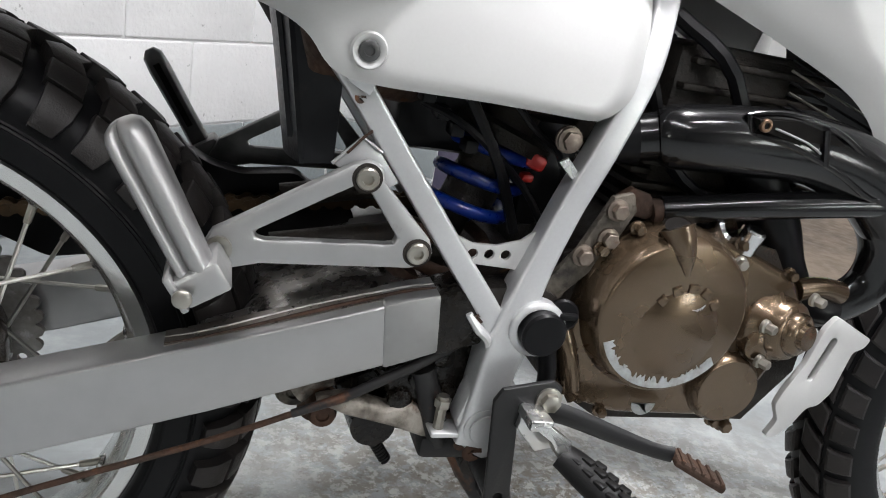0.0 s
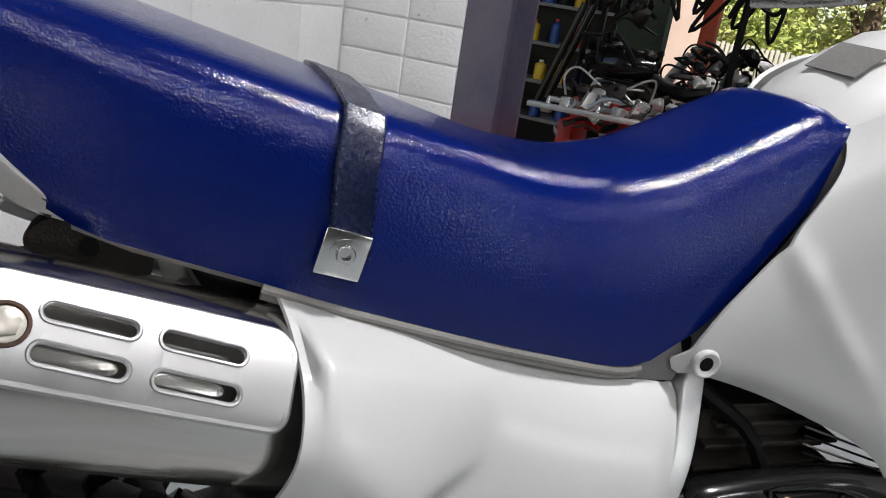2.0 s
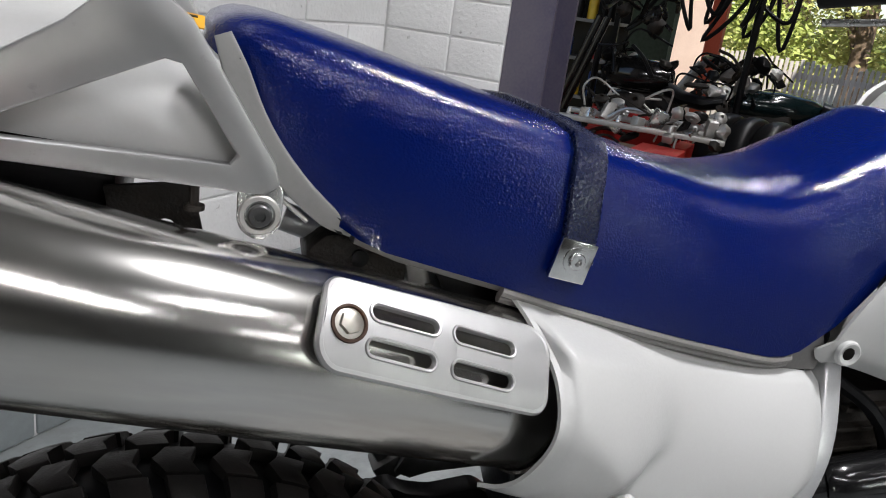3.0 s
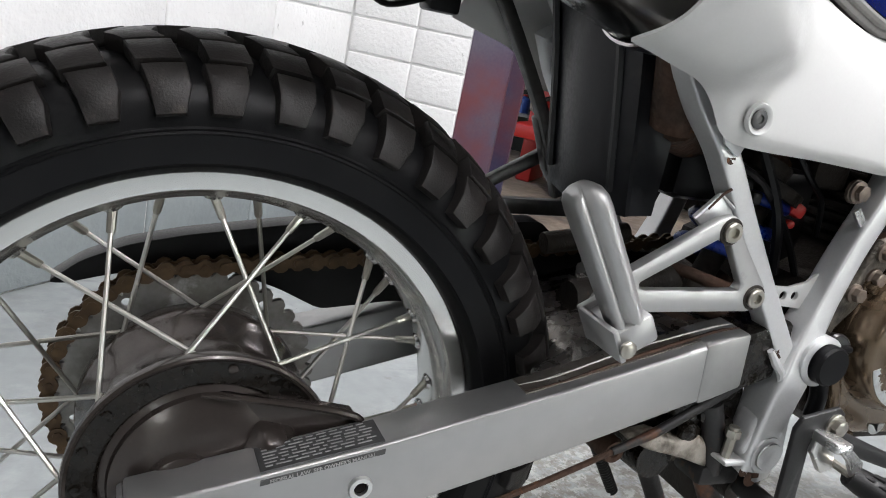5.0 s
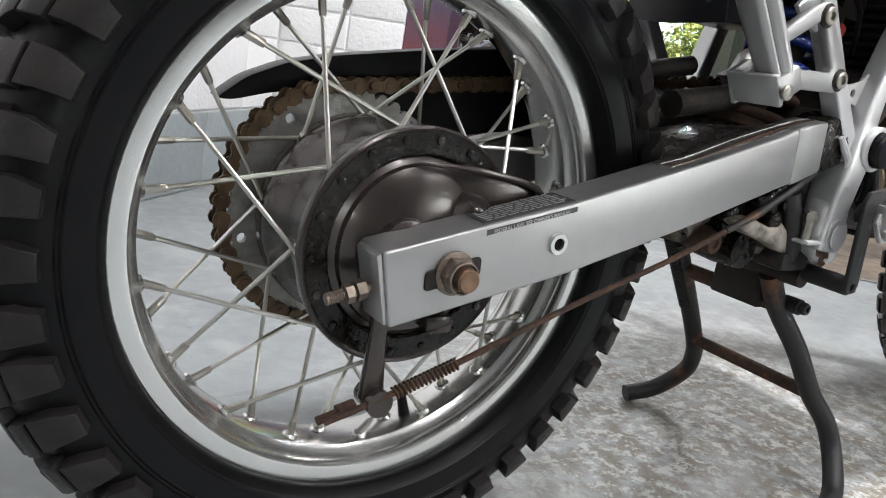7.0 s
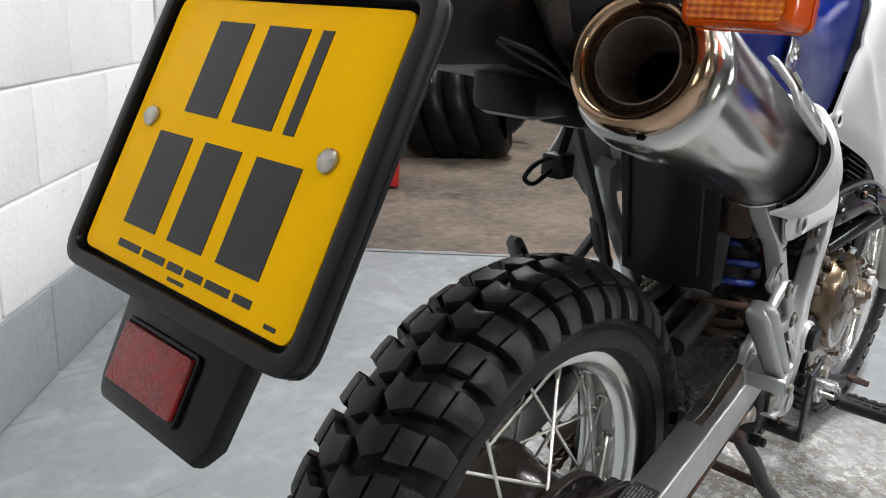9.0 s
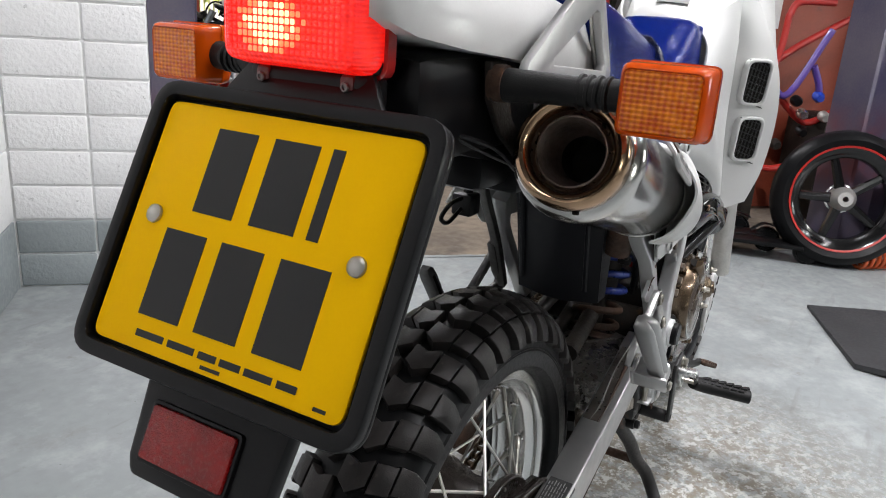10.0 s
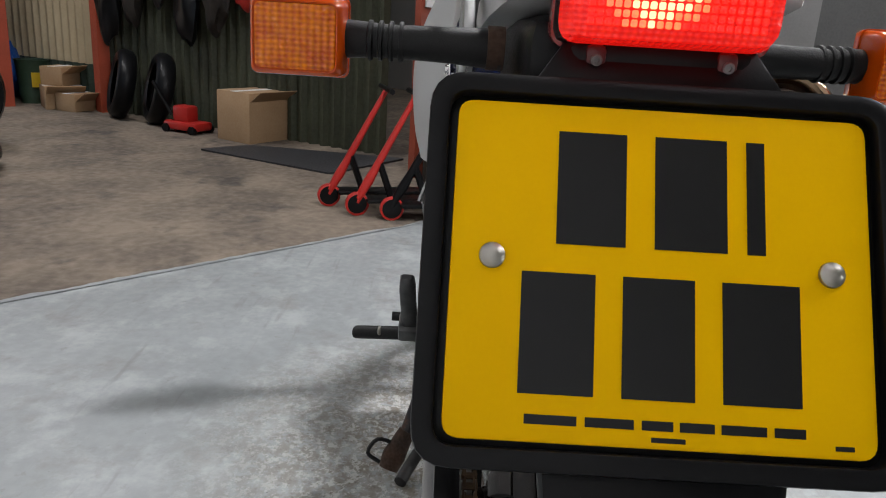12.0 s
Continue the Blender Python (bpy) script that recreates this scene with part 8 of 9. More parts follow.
corrugated(0.0, 3.5, 0.0, GREENB2, "wall_corrugated_dark", "dark olive green ribbed sheeting", 17, n)
solo("red_post", room_box(5.90, 6.02, 1.82, 1.91, 0, 3.4), ORANGEP, "rust red steel post against the sheeting", "post", kind="structure")
solo("door_post", room_box(6.35, 6.5, -0.62, -0.50, 0, 3.2), ORANGEP, "orange-red painted door post", "post", kind="structure")
solo("door_post", room_box(6.45, 6.6, 1.22, 1.34, 0, 3.2), ORANGEP, "orange-red painted door post", "post", kind="structure")

# outdoors through the doorway: yard, fence, trees
solo("ground", room_box(9.5 - 2.7, 60, -40, 40, -0.15, -0.02), GROUNDM, "pale sunlit yard ground", "ground", kind="structure")
solo("wall_outbuilding", room_box(9.75, 9.95, -2.6, -1.12, -0.05, 2.6), SUNWALL, "pale pink rendered wall in the sun outside", "wall", kind="structure")
fence = new_thing("picket_fence", "weathered grey wooden picket fence in the sun", "fence", room(10.2, 0, 0))
slat = finish(moved(box((0, 0, 0.41), (0.02, 0.042, 0.86), 0.006), ROOM), "slat", FENCEM)
for i in range(100):
    part("slat", slat, None, fence, m=Matrix.Translation(ROOM.to_3x3() @ Vector((0, -3.0 + i * 0.06, random.uniform(-0.03, 0.02)))))
for z in (0.2, 0.65):
    part("rail", moved(box((0.03, 0.1, z), (0.03, 6.4, 0.07)), ROOM), FENCEM, fence)


def leaf_cloud(c, size, count, seed, leaf=0.055):
    rnd = random.Random(seed)
    verts, faces = [], []
    for k in range(count):
        v = Vector((rnd.gauss(0, 1), rnd.gauss(0, 1), rnd.gauss(0, 1)))
        v = v.normalized() * (rnd.random() ** 0.5)
        o = Vector(c) + Vector((v.x * size[0], v.y * size[1], v.z * size[2]))
        a = Vector((rnd.uniform(-1, 1), rnd.uniform(-1, 1), rnd.uniform(-0.6, 0.6))).normalized() * leaf * rnd.uniform(0.6, 1.3)
        b = a.cross(Vector((rnd.uniform(-1, 1), rnd.uniform(-1, 1), rnd.uniform(-1, 1)))).normalized() * leaf * 0.45
        i = len(verts)
        verts += [o - a, o + b, o + a, o - b]
        faces.append((i, i + 1, i + 2, i + 3))
    return verts, faces


def tree(u, w, h, seed, material):
    base = room(u, w, 0)
    t = new_thing("tree", "sunlit leafy tree behind the fence", "tree", base, "trees behind the fence")
    rnd = random.Random(seed)
    part("trunk", join(tube([(0, 0, -0.05), (0.1, 0.05, h * 0.3), (0.05, 0.2, h * 0.7), (0.1, 0.2, h)], [0.16, 0.13, 0.09, 0.04], 10, 4),
                       *[tube([(0.05, 0.1, h * f), (rnd.uniform(-1, 1), rnd.uniform(-1, 1), h * (f + 0.2)), (rnd.uniform(-1.6, 1.6), rnd.uniform(-1.6, 1.6), h * (f + 0.3))], [0.07, 0.04, 0.02], 7, 3) for f in (0.25, 0.4, 0.5, 0.65)]), BARKM, t)
    vs, fs = [], []
    for k in range(9):
        c = (rnd.uniform(-1.5, 1.5), rnd.uniform(-1.5, 1.5), h * rnd.uniform(0.15, 1.0))
        a, b = leaf_cloud(c, (rnd.uniform(0.5, 1.1), rnd.uniform(0.5, 1.1), rnd.uniform(0.4, 0.8)), 1000, seed * 31 + k)
        fs += [tuple(i + len(vs) for i in f) for f in b]
        vs += a
    me = bpy.data.meshes.new("crown")
    me.from_pydata(vs, [], fs)
    me.materials.append(material)
    tagged(part("crown", me, None, t), kind="stuff")


for i, (u, w, h) in enumerate(((12.0, -1.6, 3.6), (12.6, 0.6, 4.2), (11.6, 2.2, 3.4), (14.0, -3.6, 4.6), (14.5, 2.0, 5.0), (13.2, -0.6, 3.0), (16.5, -0.5, 5.5))):
    tree(u, w, h, 11 + i, LEAFL if i % 2 else LEAFM)


# loose tyres
def loose_tyre(m, r=0.30, w=0.075, label="used black motorcycle tyre", group="used tyres"):
    prof = []
    for i in range(15):
        a = -2.2 + 4.4 * i / 14
        prof.append((r - 0.055 + 0.055 * math.cos(a), w * math.sin(a) * (1.0 if abs(a) < 1.6 else 0.95)))
    inner = [(p[0] + 0.004 if p[0] < r - 0.07 else p[0] - 0.012, p[1] * 0.82) for p in prof[::-1]]
    t = new_thing("tyre", label, "tyre", m, group)
    part("tyre_body", lathe(prof + inner, (0, 0, 0), (0, 1, 0), 40, closed=True), TYRE, t)
    part("bead", join(*[lathe([(prof[0][0] - 0.004, s * prof[0][1]), (prof[0][0], s * prof[0][1] * 1.04), (prof[0][0] + 0.008, s * prof[0][1] * 1.0)], (0, 0, 0), (0, 1, 0), 40) for s in (1, -1)]), TYRE, t)
    return t


for k in range(4):
    loose_tyre(place(4.0 + 0.02 * k, 0.0 + 0.135 * k, 0.302, -24 + 3 * k, -15 - 2 * k), 0.31, 0.08, "used black tyre leaning in a row")
for k in range(2):
    loose_tyre(place(5.58 - 0.40 * k, 1.86 + 0.115 * k, 0.262, -16, 12), 0.27, 0.07, "used black tyre leaning against the sheeting")

# red steel cabinet with its mark
cab = new_thing("steel_cabinet", "small red steel machine cabinet with a white safety mark", "cabinet", room(3.02, -0.235, 0))
part("body", moved(box((0.15, 0.0, 0.235), (0.30, 0.21, 0.45), 0.006), ROOM), REDP, cab)
for s in (-0.08, 0.08):
    part("foot", moved(box((0.08, s, 0.006), (0.05, 0.03, 0.012)), ROOM), BLACKP, cab)
part("vent_slot", moved(box((-0.0015, -0.005, 0.03), (0.003, 0.04, 0.008)), ROOM), BLACKP, cab)
ce = bpy.data.curves.new("safety_mark", "FONT")
ce.body, ce.size, ce.align_x, ce.extrude = "CE", 0.062, "CENTER", 0.0004
ce.materials.append(PAPER)
ob = new("safety_mark", ce)
ob.parent = cab
ob.matrix_basis = ROOM @ Matrix(((0, 0, -1, -0.003), (1, 0, 0, 0.0), (0, 1, 0, 0.325), (0, 0, 0, 1))) @ Matrix.Diagonal((1, 1, 1, 1))

# the bench of the machine behind: red frame, alloy bars and clamps
bench = new_thing("lift_bench", "red steel lift bench with alloy bars and clamps", "bench", room(3.55, -0.40, 0))
part("frame_rail", moved(join(box((-0.1, -0.04, 0.29), (0.5, 0.54, 0.07), 0.01), box((0.1, -0.28, 0.22), (0.3, 0.08, 0.44), 0.01), box((0.1, 0.20, 0.22), (0.3, 0.08, 0.44), 0.01)), ROOM), REDP, bench)
for k in range(4):
    part("alloy_bar", moved(box((-0.2 + 0.13 * k, 0.02 * k, 0.515 + 0.018 * (k % 2)), (0.05, 0.85 - 0.06 * k, 0.025), 0.004, pose(0, 0, 0, 0, 0, 8 * (k - 1))), ROOM), ALUDULL, bench)
for k in range(9):
    part("clamp", moved(join(box((-0.2 + 0.05 * (k % 3), -0.34 + 0.085 * k, 0.50 + 0.03 * (k % 3)), (0.05, 0.05 + 0.02 * (k % 2), 0.04 + 0.03 * (k % 3)), 0.006, pose(0, 0, 0, 9 * (k % 3), 13 * (k % 4), 31 * k)), lathe([(0.012, 0), (0.012, 0.03), (0.008, 0.04)], (-0.2 + 0.05 * (k % 3), -0.34 + 0.085 * k, 0.52), (0.2, 0.1, 1), 12, caps=True)), ROOM), ALU if k % 2 else ALUDULL, bench)
part("red_panel", moved(box((0.18, -0.08, 0.46), (0.04, 0.5, 0.16), 0.006), ROOM), REDP, bench)



def casting(size, seed, n=2):
    """A lumpy cast piece with bosses, for parts too jumbled to name."""
    bm = bmesh.new()
    bmesh.ops.create_icosphere(bm, subdivisions=n, radius=1.0)
    o = Vector((seed * 3.7, seed * 1.3, 0.0))
    for v in bm.verts:
        q = 0.75 + 0.75 * abs(noise.noise(v.co * 1.9 + o))
        v.co = Vector((v.co.x * size[0] * q, v.co.y * size[1] * q, v.co.z * size[2] * q))
    return bm


def jumble(thing, lo, hi, count, mats, seed, scale=1.0):
    """Brackets, rods, discs, hoses and castings heaped within a block of the room's axes, each one a part."""
    rnd = random.Random(seed)
    for k in range(count):
        c = Vector([rnd.uniform(a, b) for a, b in zip(lo, hi)])
        kind = k % 6
        turn = Matrix.Translation(c) @ pose(0, 0, 0, rnd.uniform(-50, 50), rnd.uniform(-50, 50), rnd.uniform(0, 180))
        q = scale * rnd.uniform(0.7, 1.3)
        if kind == 0:
            bm = plate(rounded([(-0.05 * q, -0.02 * q), (0.03 * q, -0.025 * q), (0.05 * q, 0.01 * q), (0.0, 0.03 * q)], 0.008 * q), -0.004, 0.004, [disc((0.0, 0.0), 0.009 * q, 10)], 0.001)
        elif kind == 1:
            bm = tube([(-0.09 * q, 0, 0), (0, 0.01 * q, 0.02 * q), (0.09 * q, 0, -0.01)], 0.009 * q, 8, 4)
        elif kind == 2:
            bm = lathe([(0.012 * q, -0.012), (0.04 * q, -0.012), (0.045 * q, 0.0), (0.03 * q, 0.012), (0.012 * q, 0.014)], (0, 0, 0), (0, 0, 1), 16, closed=True)
        elif kind == 3:
            bm = tube([(-0.1 * q, 0, 0), (-0.05 * q, 0.05 * q, 0.08 * q), (0.03 * q, 0.02 * q, 0.10 * q), (0.1 * q, -0.03 * q, -0.04 * q)], 0.006, 6, 5)
        else:
            bm = casting((0.045 * q, 0.035 * q, 0.03 * q), seed + k)
        part(("bracket_piece", "rod", "disc_piece", "hose_piece", "casting", "casting")[kind], moved(moved(bm, turn), ROOM), mats[k % len(mats)], thing)


jumble(bench, (-0.20, -0.34, 0.55), (0.12, 0.40, 0.63), 30, (ALUDULL, GRIME, ALUDULL, BLACKP, SATIN, GRIME, ALUDULL), 21)
jumble(bench, (-0.24, -0.34, 0.40), (-0.10, 0.40, 0.52), 14, (ALUDULL, GRIME, BLACKP), 23)
# a dismantled dark motorcycle on the bench
wreck = new_thing("stripped_motorcycle", "dark stripped motorcycle standing on the bench", "motorcycle", room(4.0, -0.45, 0.46))
part("tank", moved(loft([[(0.17 * math.cos(a) * w, y, 0.27 + 0.10 * math.sin(a) * w) for a in [2 * math.pi * i / 16 for i in range(16)]] for y, w in ((-0.34, 0.2), (-0.28, 0.7), (-0.16, 1.0), (-0.02, 0.85), (0.06, 0.5))]), ROOM), BLACKG, wreck)
part("seat", moved(loft([[(0.12 * math.cos(a) * w, y, z + 0.04 * math.sin(a)) for a in [2 * math.pi * i / 12 for i in range(12)]] for y, w, z in ((0.04, 0.6, 0.22), (0.14, 1, 0.18), (0.26, 1, 0.17), (0.36, 0.6, 0.20))]), ROOM), BLACKP, wreck)
wb = part("engine_block", moved(join(box((0, -0.05, 0.10), (0.25, 0.32, 0.16), 0.03), lathe([(0.09, -0.15), (0.09, -0.13), (0.05, -0.125), (0, -0.125)], (0, 0.02, 0.10), (1, 0, 0), 20)), ROOM), GRIME, wreck)
for k in range(6):
    part("fin", moved(box((0, -0.12, 0.19 + 0.012 * k), (0.2, 0.18, 0.006)), ROOM), GRIME, wb)
part("fork", moved(join(tube([(0.08, -0.55, 0.0), (0.08, -0.38, 0.55)], 0.022, 10, 1), tube([(-0.08, -0.55, 0.0), (-0.08, -0.38, 0.55)], 0.022, 10, 1)), ROOM), BLACKG, wreck)
part("handlebar", moved(tube([(-0.36, -0.28, 0.62), (-0.2, -0.36, 0.66), (0, -0.38, 0.6), (0.2, -0.36, 0.66), (0.36, -0.28, 0.62)], 0.013, 8, 4), ROOM), BLACKP, wreck)
jumble(wreck, (-0.15, -0.36, 0.15), (0.10, 0.36, 0.42), 36, (BLACKP, BLACKG, GRIME, BLACKP, ALUDULL), 31, 1.2)
jumble(wreck, (-0.10, -0.30, 0.52), (0.10, 0.10, 0.80), 14, (BLACKP, BLACKG, GRIME), 37, 1.3)
wreck2 = new_thing("parked_motorcycle", "dark green motorcycle parked by the doorway", "motorcycle", room(4.7, 0.10, 0))
part("tank", moved(loft([[(0.16 * math.cos(a) * w + y * 0.3, y, 0.62 + 0.10 * math.sin(a) * w) for a in [2 * math.pi * i / 16 for i in range(16)]] for y, w in ((-0.24, 0.2), (-0.16, 0.8), (0.05, 1.0), (0.22, 0.8), (0.3, 0.4))]), ROOM), GREENG, wreck2)
part("engine_block", moved(box((0, -0.05, 0.46), (0.26, 0.38, 0.28), 0.04), ROOM), GRIME, wreck2)
part("front_wheel", moved(lathe([(0.21, -0.04), (0.29, -0.05), (0.32, 0.0), (0.29, 0.05), (0.21, 0.04)], (0, -0.75, 0.32), (1, 0, 0), 36), ROOM), TYRE, wreck2)
part("rear_wheel", moved(lathe([(0.21, -0.06), (0.29, -0.07), (0.32, 0.0), (0.29, 0.07), (0.21, 0.06)], (0, 0.38, 0.32), (1, 0, 0), 36), ROOM), TYRE, wreck2)
part("saddle", moved(loft([[(0.11 * math.cos(a) * w, y, z + 0.04 * math.sin(a)) for a in [2 * math.pi * i / 12 for i in range(12)]] for y, w, z in ((0.28, 0.6, 0.66), (0.36, 1, 0.64), (0.48, 1, 0.66), (0.56, 0.5, 0.70))]), ROOM), BLACKP, wreck2)
part("handlebar", moved(tube([(-0.38, -0.30, 0.80), (-0.2, -0.42, 0.85), (0.2, -0.42, 0.85), (0.38, -0.30, 0.80)], 0.014, 8, 4), ROOM), BLACKP, wreck2)
part("fork", moved(join(tube([(0.08, -0.74, 0.32), (0.08, -0.45, 0.82)], 0.022, 8, 1), tube([(-0.08, -0.74, 0.32), (-0.08, -0.45, 0.82)], 0.022, 8, 1)), ROOM), ALUDULL, wreck2)
jumble(wreck2, (-0.16, -0.40, 0.60), (0.14, 0.02, 0.86), 40, (BLACKP, BLACKG, GRIME, BLACKP, ALUDULL, BLACKP), 43, 1.3)
part("yellow_cap", moved(lathe([(0.018, 0), (0.018, 0.02), (0.01, 0.025)], (-0.12, -0.18, 0.84), (0, 0, 1), 12, caps=True), ROOM), YEL, wreck2)

# shelves of bottles and hanging cables
shelf = new_thing("shelf_unit", "dark steel shelf crowded with bottles and cans", "shelf", room(4.5, -1.35, 0))
part("back_panel", moved(box((0.2, 0.0, 1.0), (0.02, 1.0, 2.0)), ROOM), BLACKP, shelf)
for k in range(5):
    part("shelf_board", moved(box((0.05, 0.0, 0.27 + 0.235 * k), (0.3, 1.0, 0.02)), ROOM), GREYTRIM, shelf)
for s in (-0.49, 0.49):
    part("upright", moved(box((-0.09, s, 1.0), (0.03, 0.03, 2.0)), ROOM), BLACKP, shelf)
rnd = random.Random(5)
for k in range(4):
    y = -0.43
    while y < 0.44:
        h, r = rnd.uniform(0.12, 0.20), rnd.uniform(0.025, 0.045)
        b = new_thing("bottle", "coloured workshop bottle on the shelf", "bottle", room(4.5, -1.35, 0), "bottles on the shelf")
        c = (rnd.uniform(-0.05, 0.0), y, 0.28 + 0.235 * k)
        part("bottle_body", moved(lathe([(r, 0), (r, h * 0.7), (r * 0.9, h * 0.78), (r * 0.35, h * 0.86), (r * 0.35, h * 0.92)], c, (0, 0, 1), 10, caps=True), ROOM), rnd.choice((YEL, GREENB, BLUEB, REDP, BLACKP, BLACKG, PAPER, BLUEB, BLACKP)), b)
        part("cap", moved(lathe([(r * 0.42, h * 0.9), (r * 0.42, h)], c, (0, 0, 1), 8, caps=True), ROOM), rnd.choice((REDP, BLACKP, PAPER)), b)
        y += rnd.uniform(0.09, 0.17)
for k in range(9):
    w = -0.55 + 0.07 * k
    u = 4.2 + 0.12 * (k % 3)
    solo("hanging_cable", tube([room(u, w, 1.75), room(u + 0.03, w + rnd.uniform(-0.1, 0.1), 1.3), room(u, w + rnd.uniform(-0.2, 0.2), 0.95 + 0.05 * (k % 4)), room(u, w + rnd.uniform(-0.1, 0.2), 1.25), room(u, w + 0.1, 1.75)], 0.012, 7, 5), BLACKP, "black cable hanging in a loop from a rail", "cable", "hanging cables")
solo("cable_rail", tube([room(4.25, -0.9, 1.76), room(4.25, -0.05, 1.76)], 0.02, 8, 1), BLACKP, "black steel rail carrying cables", "rail")
solo("rail_post", join(tube([room(4.25, -0.9, 0.0), room(4.25, -0.9, 1.76)], 0.02, 8, 1)), BLACKP, "black steel rail post", "post")
solo("rail_post", join(tube([room(4.25, -0.05, 0.0), room(4.25, -0.05, 1.76)], 0.02, 8, 1)), BLACKP, "black steel rail post", "post")

# things along the sheeting
def carton(u, w, turn, s, z=0.0):
    c = new_thing("cardboard_box", "brown cardboard box with tape and an open flap", "box", place(u, w, z, turn), "cardboard boxes")
    part("carton", box((0, 0, s[2] / 2), s, 0.004), CARD, c)
    part("tape", box((0, 0, s[2] + 0.001), (0.05, s[1] * 1.0, 0.002)), PAPER, c)
    part("flap", box((-s[0] / 2 - 0.05, 0, s[2] - 0.02), (0.12, s[1] * 0.95, 0.005), 0, pose(0, 0, 0, 0, 35, 0)), CARD, c)


carton(4.30, 2.24, 12, (0.32, 0.36, 0.34))
carton(6.30, 1.66, -10, (0.28, 0.30, 0.18))
carton(6.10, 1.70, 25, (0.2, 0.24, 0.14))
carton(6.34, 1.67, 35, (0.2, 0.24, 0.15), 0.183)
bag = bmesh.new()
bmesh.ops.create_icosphere(bag, subdivisions=4, radius=1.0)
for v in bag.verts:
    k = 1 + 0.22 * noise.noise(v.co * 2.1) + 0.10 * noise.noise(v.co * 5.3)
    v.co = Vector((v.co.x * 0.22 * k, v.co.y * 0.24 * k, max(-0.20, v.co.z * 0.26 * k * (1.25 if v.co.z > 0.6 else 1))))
solo("plastic_sack", bag, BLUEBAG, "crumpled blue plastic sack on the floor", "sack", m=place(7.15, 1.40, 0.20))
bin_ = new_thing("plastic_bin", "dark plastic bin with rubbish", "bin", place(6.68, 1.56, 0))
part("bin_body", lathe([(0.10, 0.0), (0.13, 0.34), (0.14, 0.36), (0.12, 0.36), (0.11, 0.05), (0, 0.05)], (0, 0, 0), (0, 0, 1), 24), BARREL, bin_)
part("bin_label", box((-0.128, 0, 0.2), (0.004, 0.1, 0.12)), YEL, bin_)
jack = new_thing("engine_jack", "red and black engine jack on the concrete", "jack", place(4.75, 1.98, 0, 20))
part("jack_body", join(box((0, 0, 0.05), (0.3, 0.18, 0.06), 0.015), box((0.02, 0, 0.13), (0.14, 0.12, 0.12), 0.02)), REDP, jack)
part("jack_handle", tube([(0.1, 0.05, 0.12), (0.22, 0.1, 0.35)], 0.015, 8, 1), BLACKP, jack)
for x in (-0.12, 0.12):
    for y in (-0.09, 0.09):
        part("castor", lathe([(0, -0.015), (0.03, -0.015), (0.03, 0.015), (0, 0.015)], (x, y, 0.03), (0, 1, 0), 14), BLACKP, jack)
# made-up lumps filling a dark zone of unclear things
for k in range(8):
    g = new_thing("hanging_lump", "dark lump for unclear things against the sheeting", "clothing", room(5.75 - 0.27 * k, 1.86 + 0.078 * k, 0.88 + 0.13 * (k % 3)), "hung riding gear")
    bm = bmesh.new()
    bmesh.ops.create_icosphere(bm, subdivisions=3, radius=1.0)
    for v in bm.verts:
        q = 1 + 0.35 * noise.noise(v.co * 1.7 + Vector((k * 3.1, 0, 0)))
        v.co = ROOM.to_3x3() @ Vector((v.co.x * 0.14 * q, v.co.y * 0.07 * q, v.co.z * 0.30 * q))
    part("lump", bm, REDP if k == 5 else (BLACKP, GRIME, STAND)[k % 3], g)
    part("hook", moved(tube([(0, 0.0, 0.25), (0, 0.03, 0.4), (0, 0.09, 0.42)], 0.006, 6, 3), ROOM), ZINC, g)

# kick scooters in a row
def scooter(u, w, turn, trim):
    s = new_thing("kick_scooter", "black and red folding kick scooter with red wheels" if trim is REDP else "black folding kick scooter with red wheels", "scooter", place(u, w, 0, turn), "kick scooters in a row")
    part("deck", box((0, 0, 0.075), (0.50, 0.11, 0.018), 0.006), BLACKP, s)
    for x, wm_ in ((-0.27, BLACKP), (0.29, REDP)):
        wh = part("wheel", lathe([(0.045, -0.013), (0.055, -0.010), (0.055, 0.010), (0.045, 0.013), (0.045, -0.013)], (x, 0, 0.055), (0, 1, 0), 24), wm_, s)
        part("wheel_hub", lathe([(0, -0.012), (0.044, -0.012), (0.044, 0.012), (0, 0.012)], (x, 0, 0.055), (0, 1, 0), 20), BLACKP, wh)
    part("steering_tube", tube([(0.29, 0, 0.06), (0.235, 0, 0.17), (0.03, 0, 0.56)], [0.014, 0.019, 0.012], 10, 1), trim, s)
    part("fork_shroud", tube([(0.285, 0, 0.08), (0.24, 0, 0.16), (0.20, 0, 0.235)], [0.018, 0.023, 0.017], 10, 1), trim, s)
    part("stem_brace", tube([(0.13, 0, 0.085), (0.19, 0, 0.25)], 0.016, 8, 1), BLACKP, s)
    part("handle", tube([(0.03, -0.15, 0.565), (0.03, 0.15, 0.565)], 0.013, 8, 1), BLACKP, s)
    part("rear_guard", tube([(-0.20, 0, 0.09), (-0.25, 0, 0.125), (-0.32, 0, 0.11)], 1.0, 8, 4, flat=(0.025, 0.003)), BLACKP, s)


scooter(2.31, 1.79, 60, REDP)
scooter(2.11, 1.80, 62, REDP)
scooter(1.94, 1.87, 58, BLACKP)
solo("rubber_mat", moved(plate(rounded([(4.05, 1.70), (4.05, 2.06), (3.2, 2.70), (3.05, 1.98)], 0.03), 0.002, 0.012), ROOM @ Matrix(((1, 0, 0, 0), (0, 0, 1, 0), (0, 1, 0, 0), (0, 0, 0, 1)))), MATB, "flat dark rubber mat on the concrete", "mat")

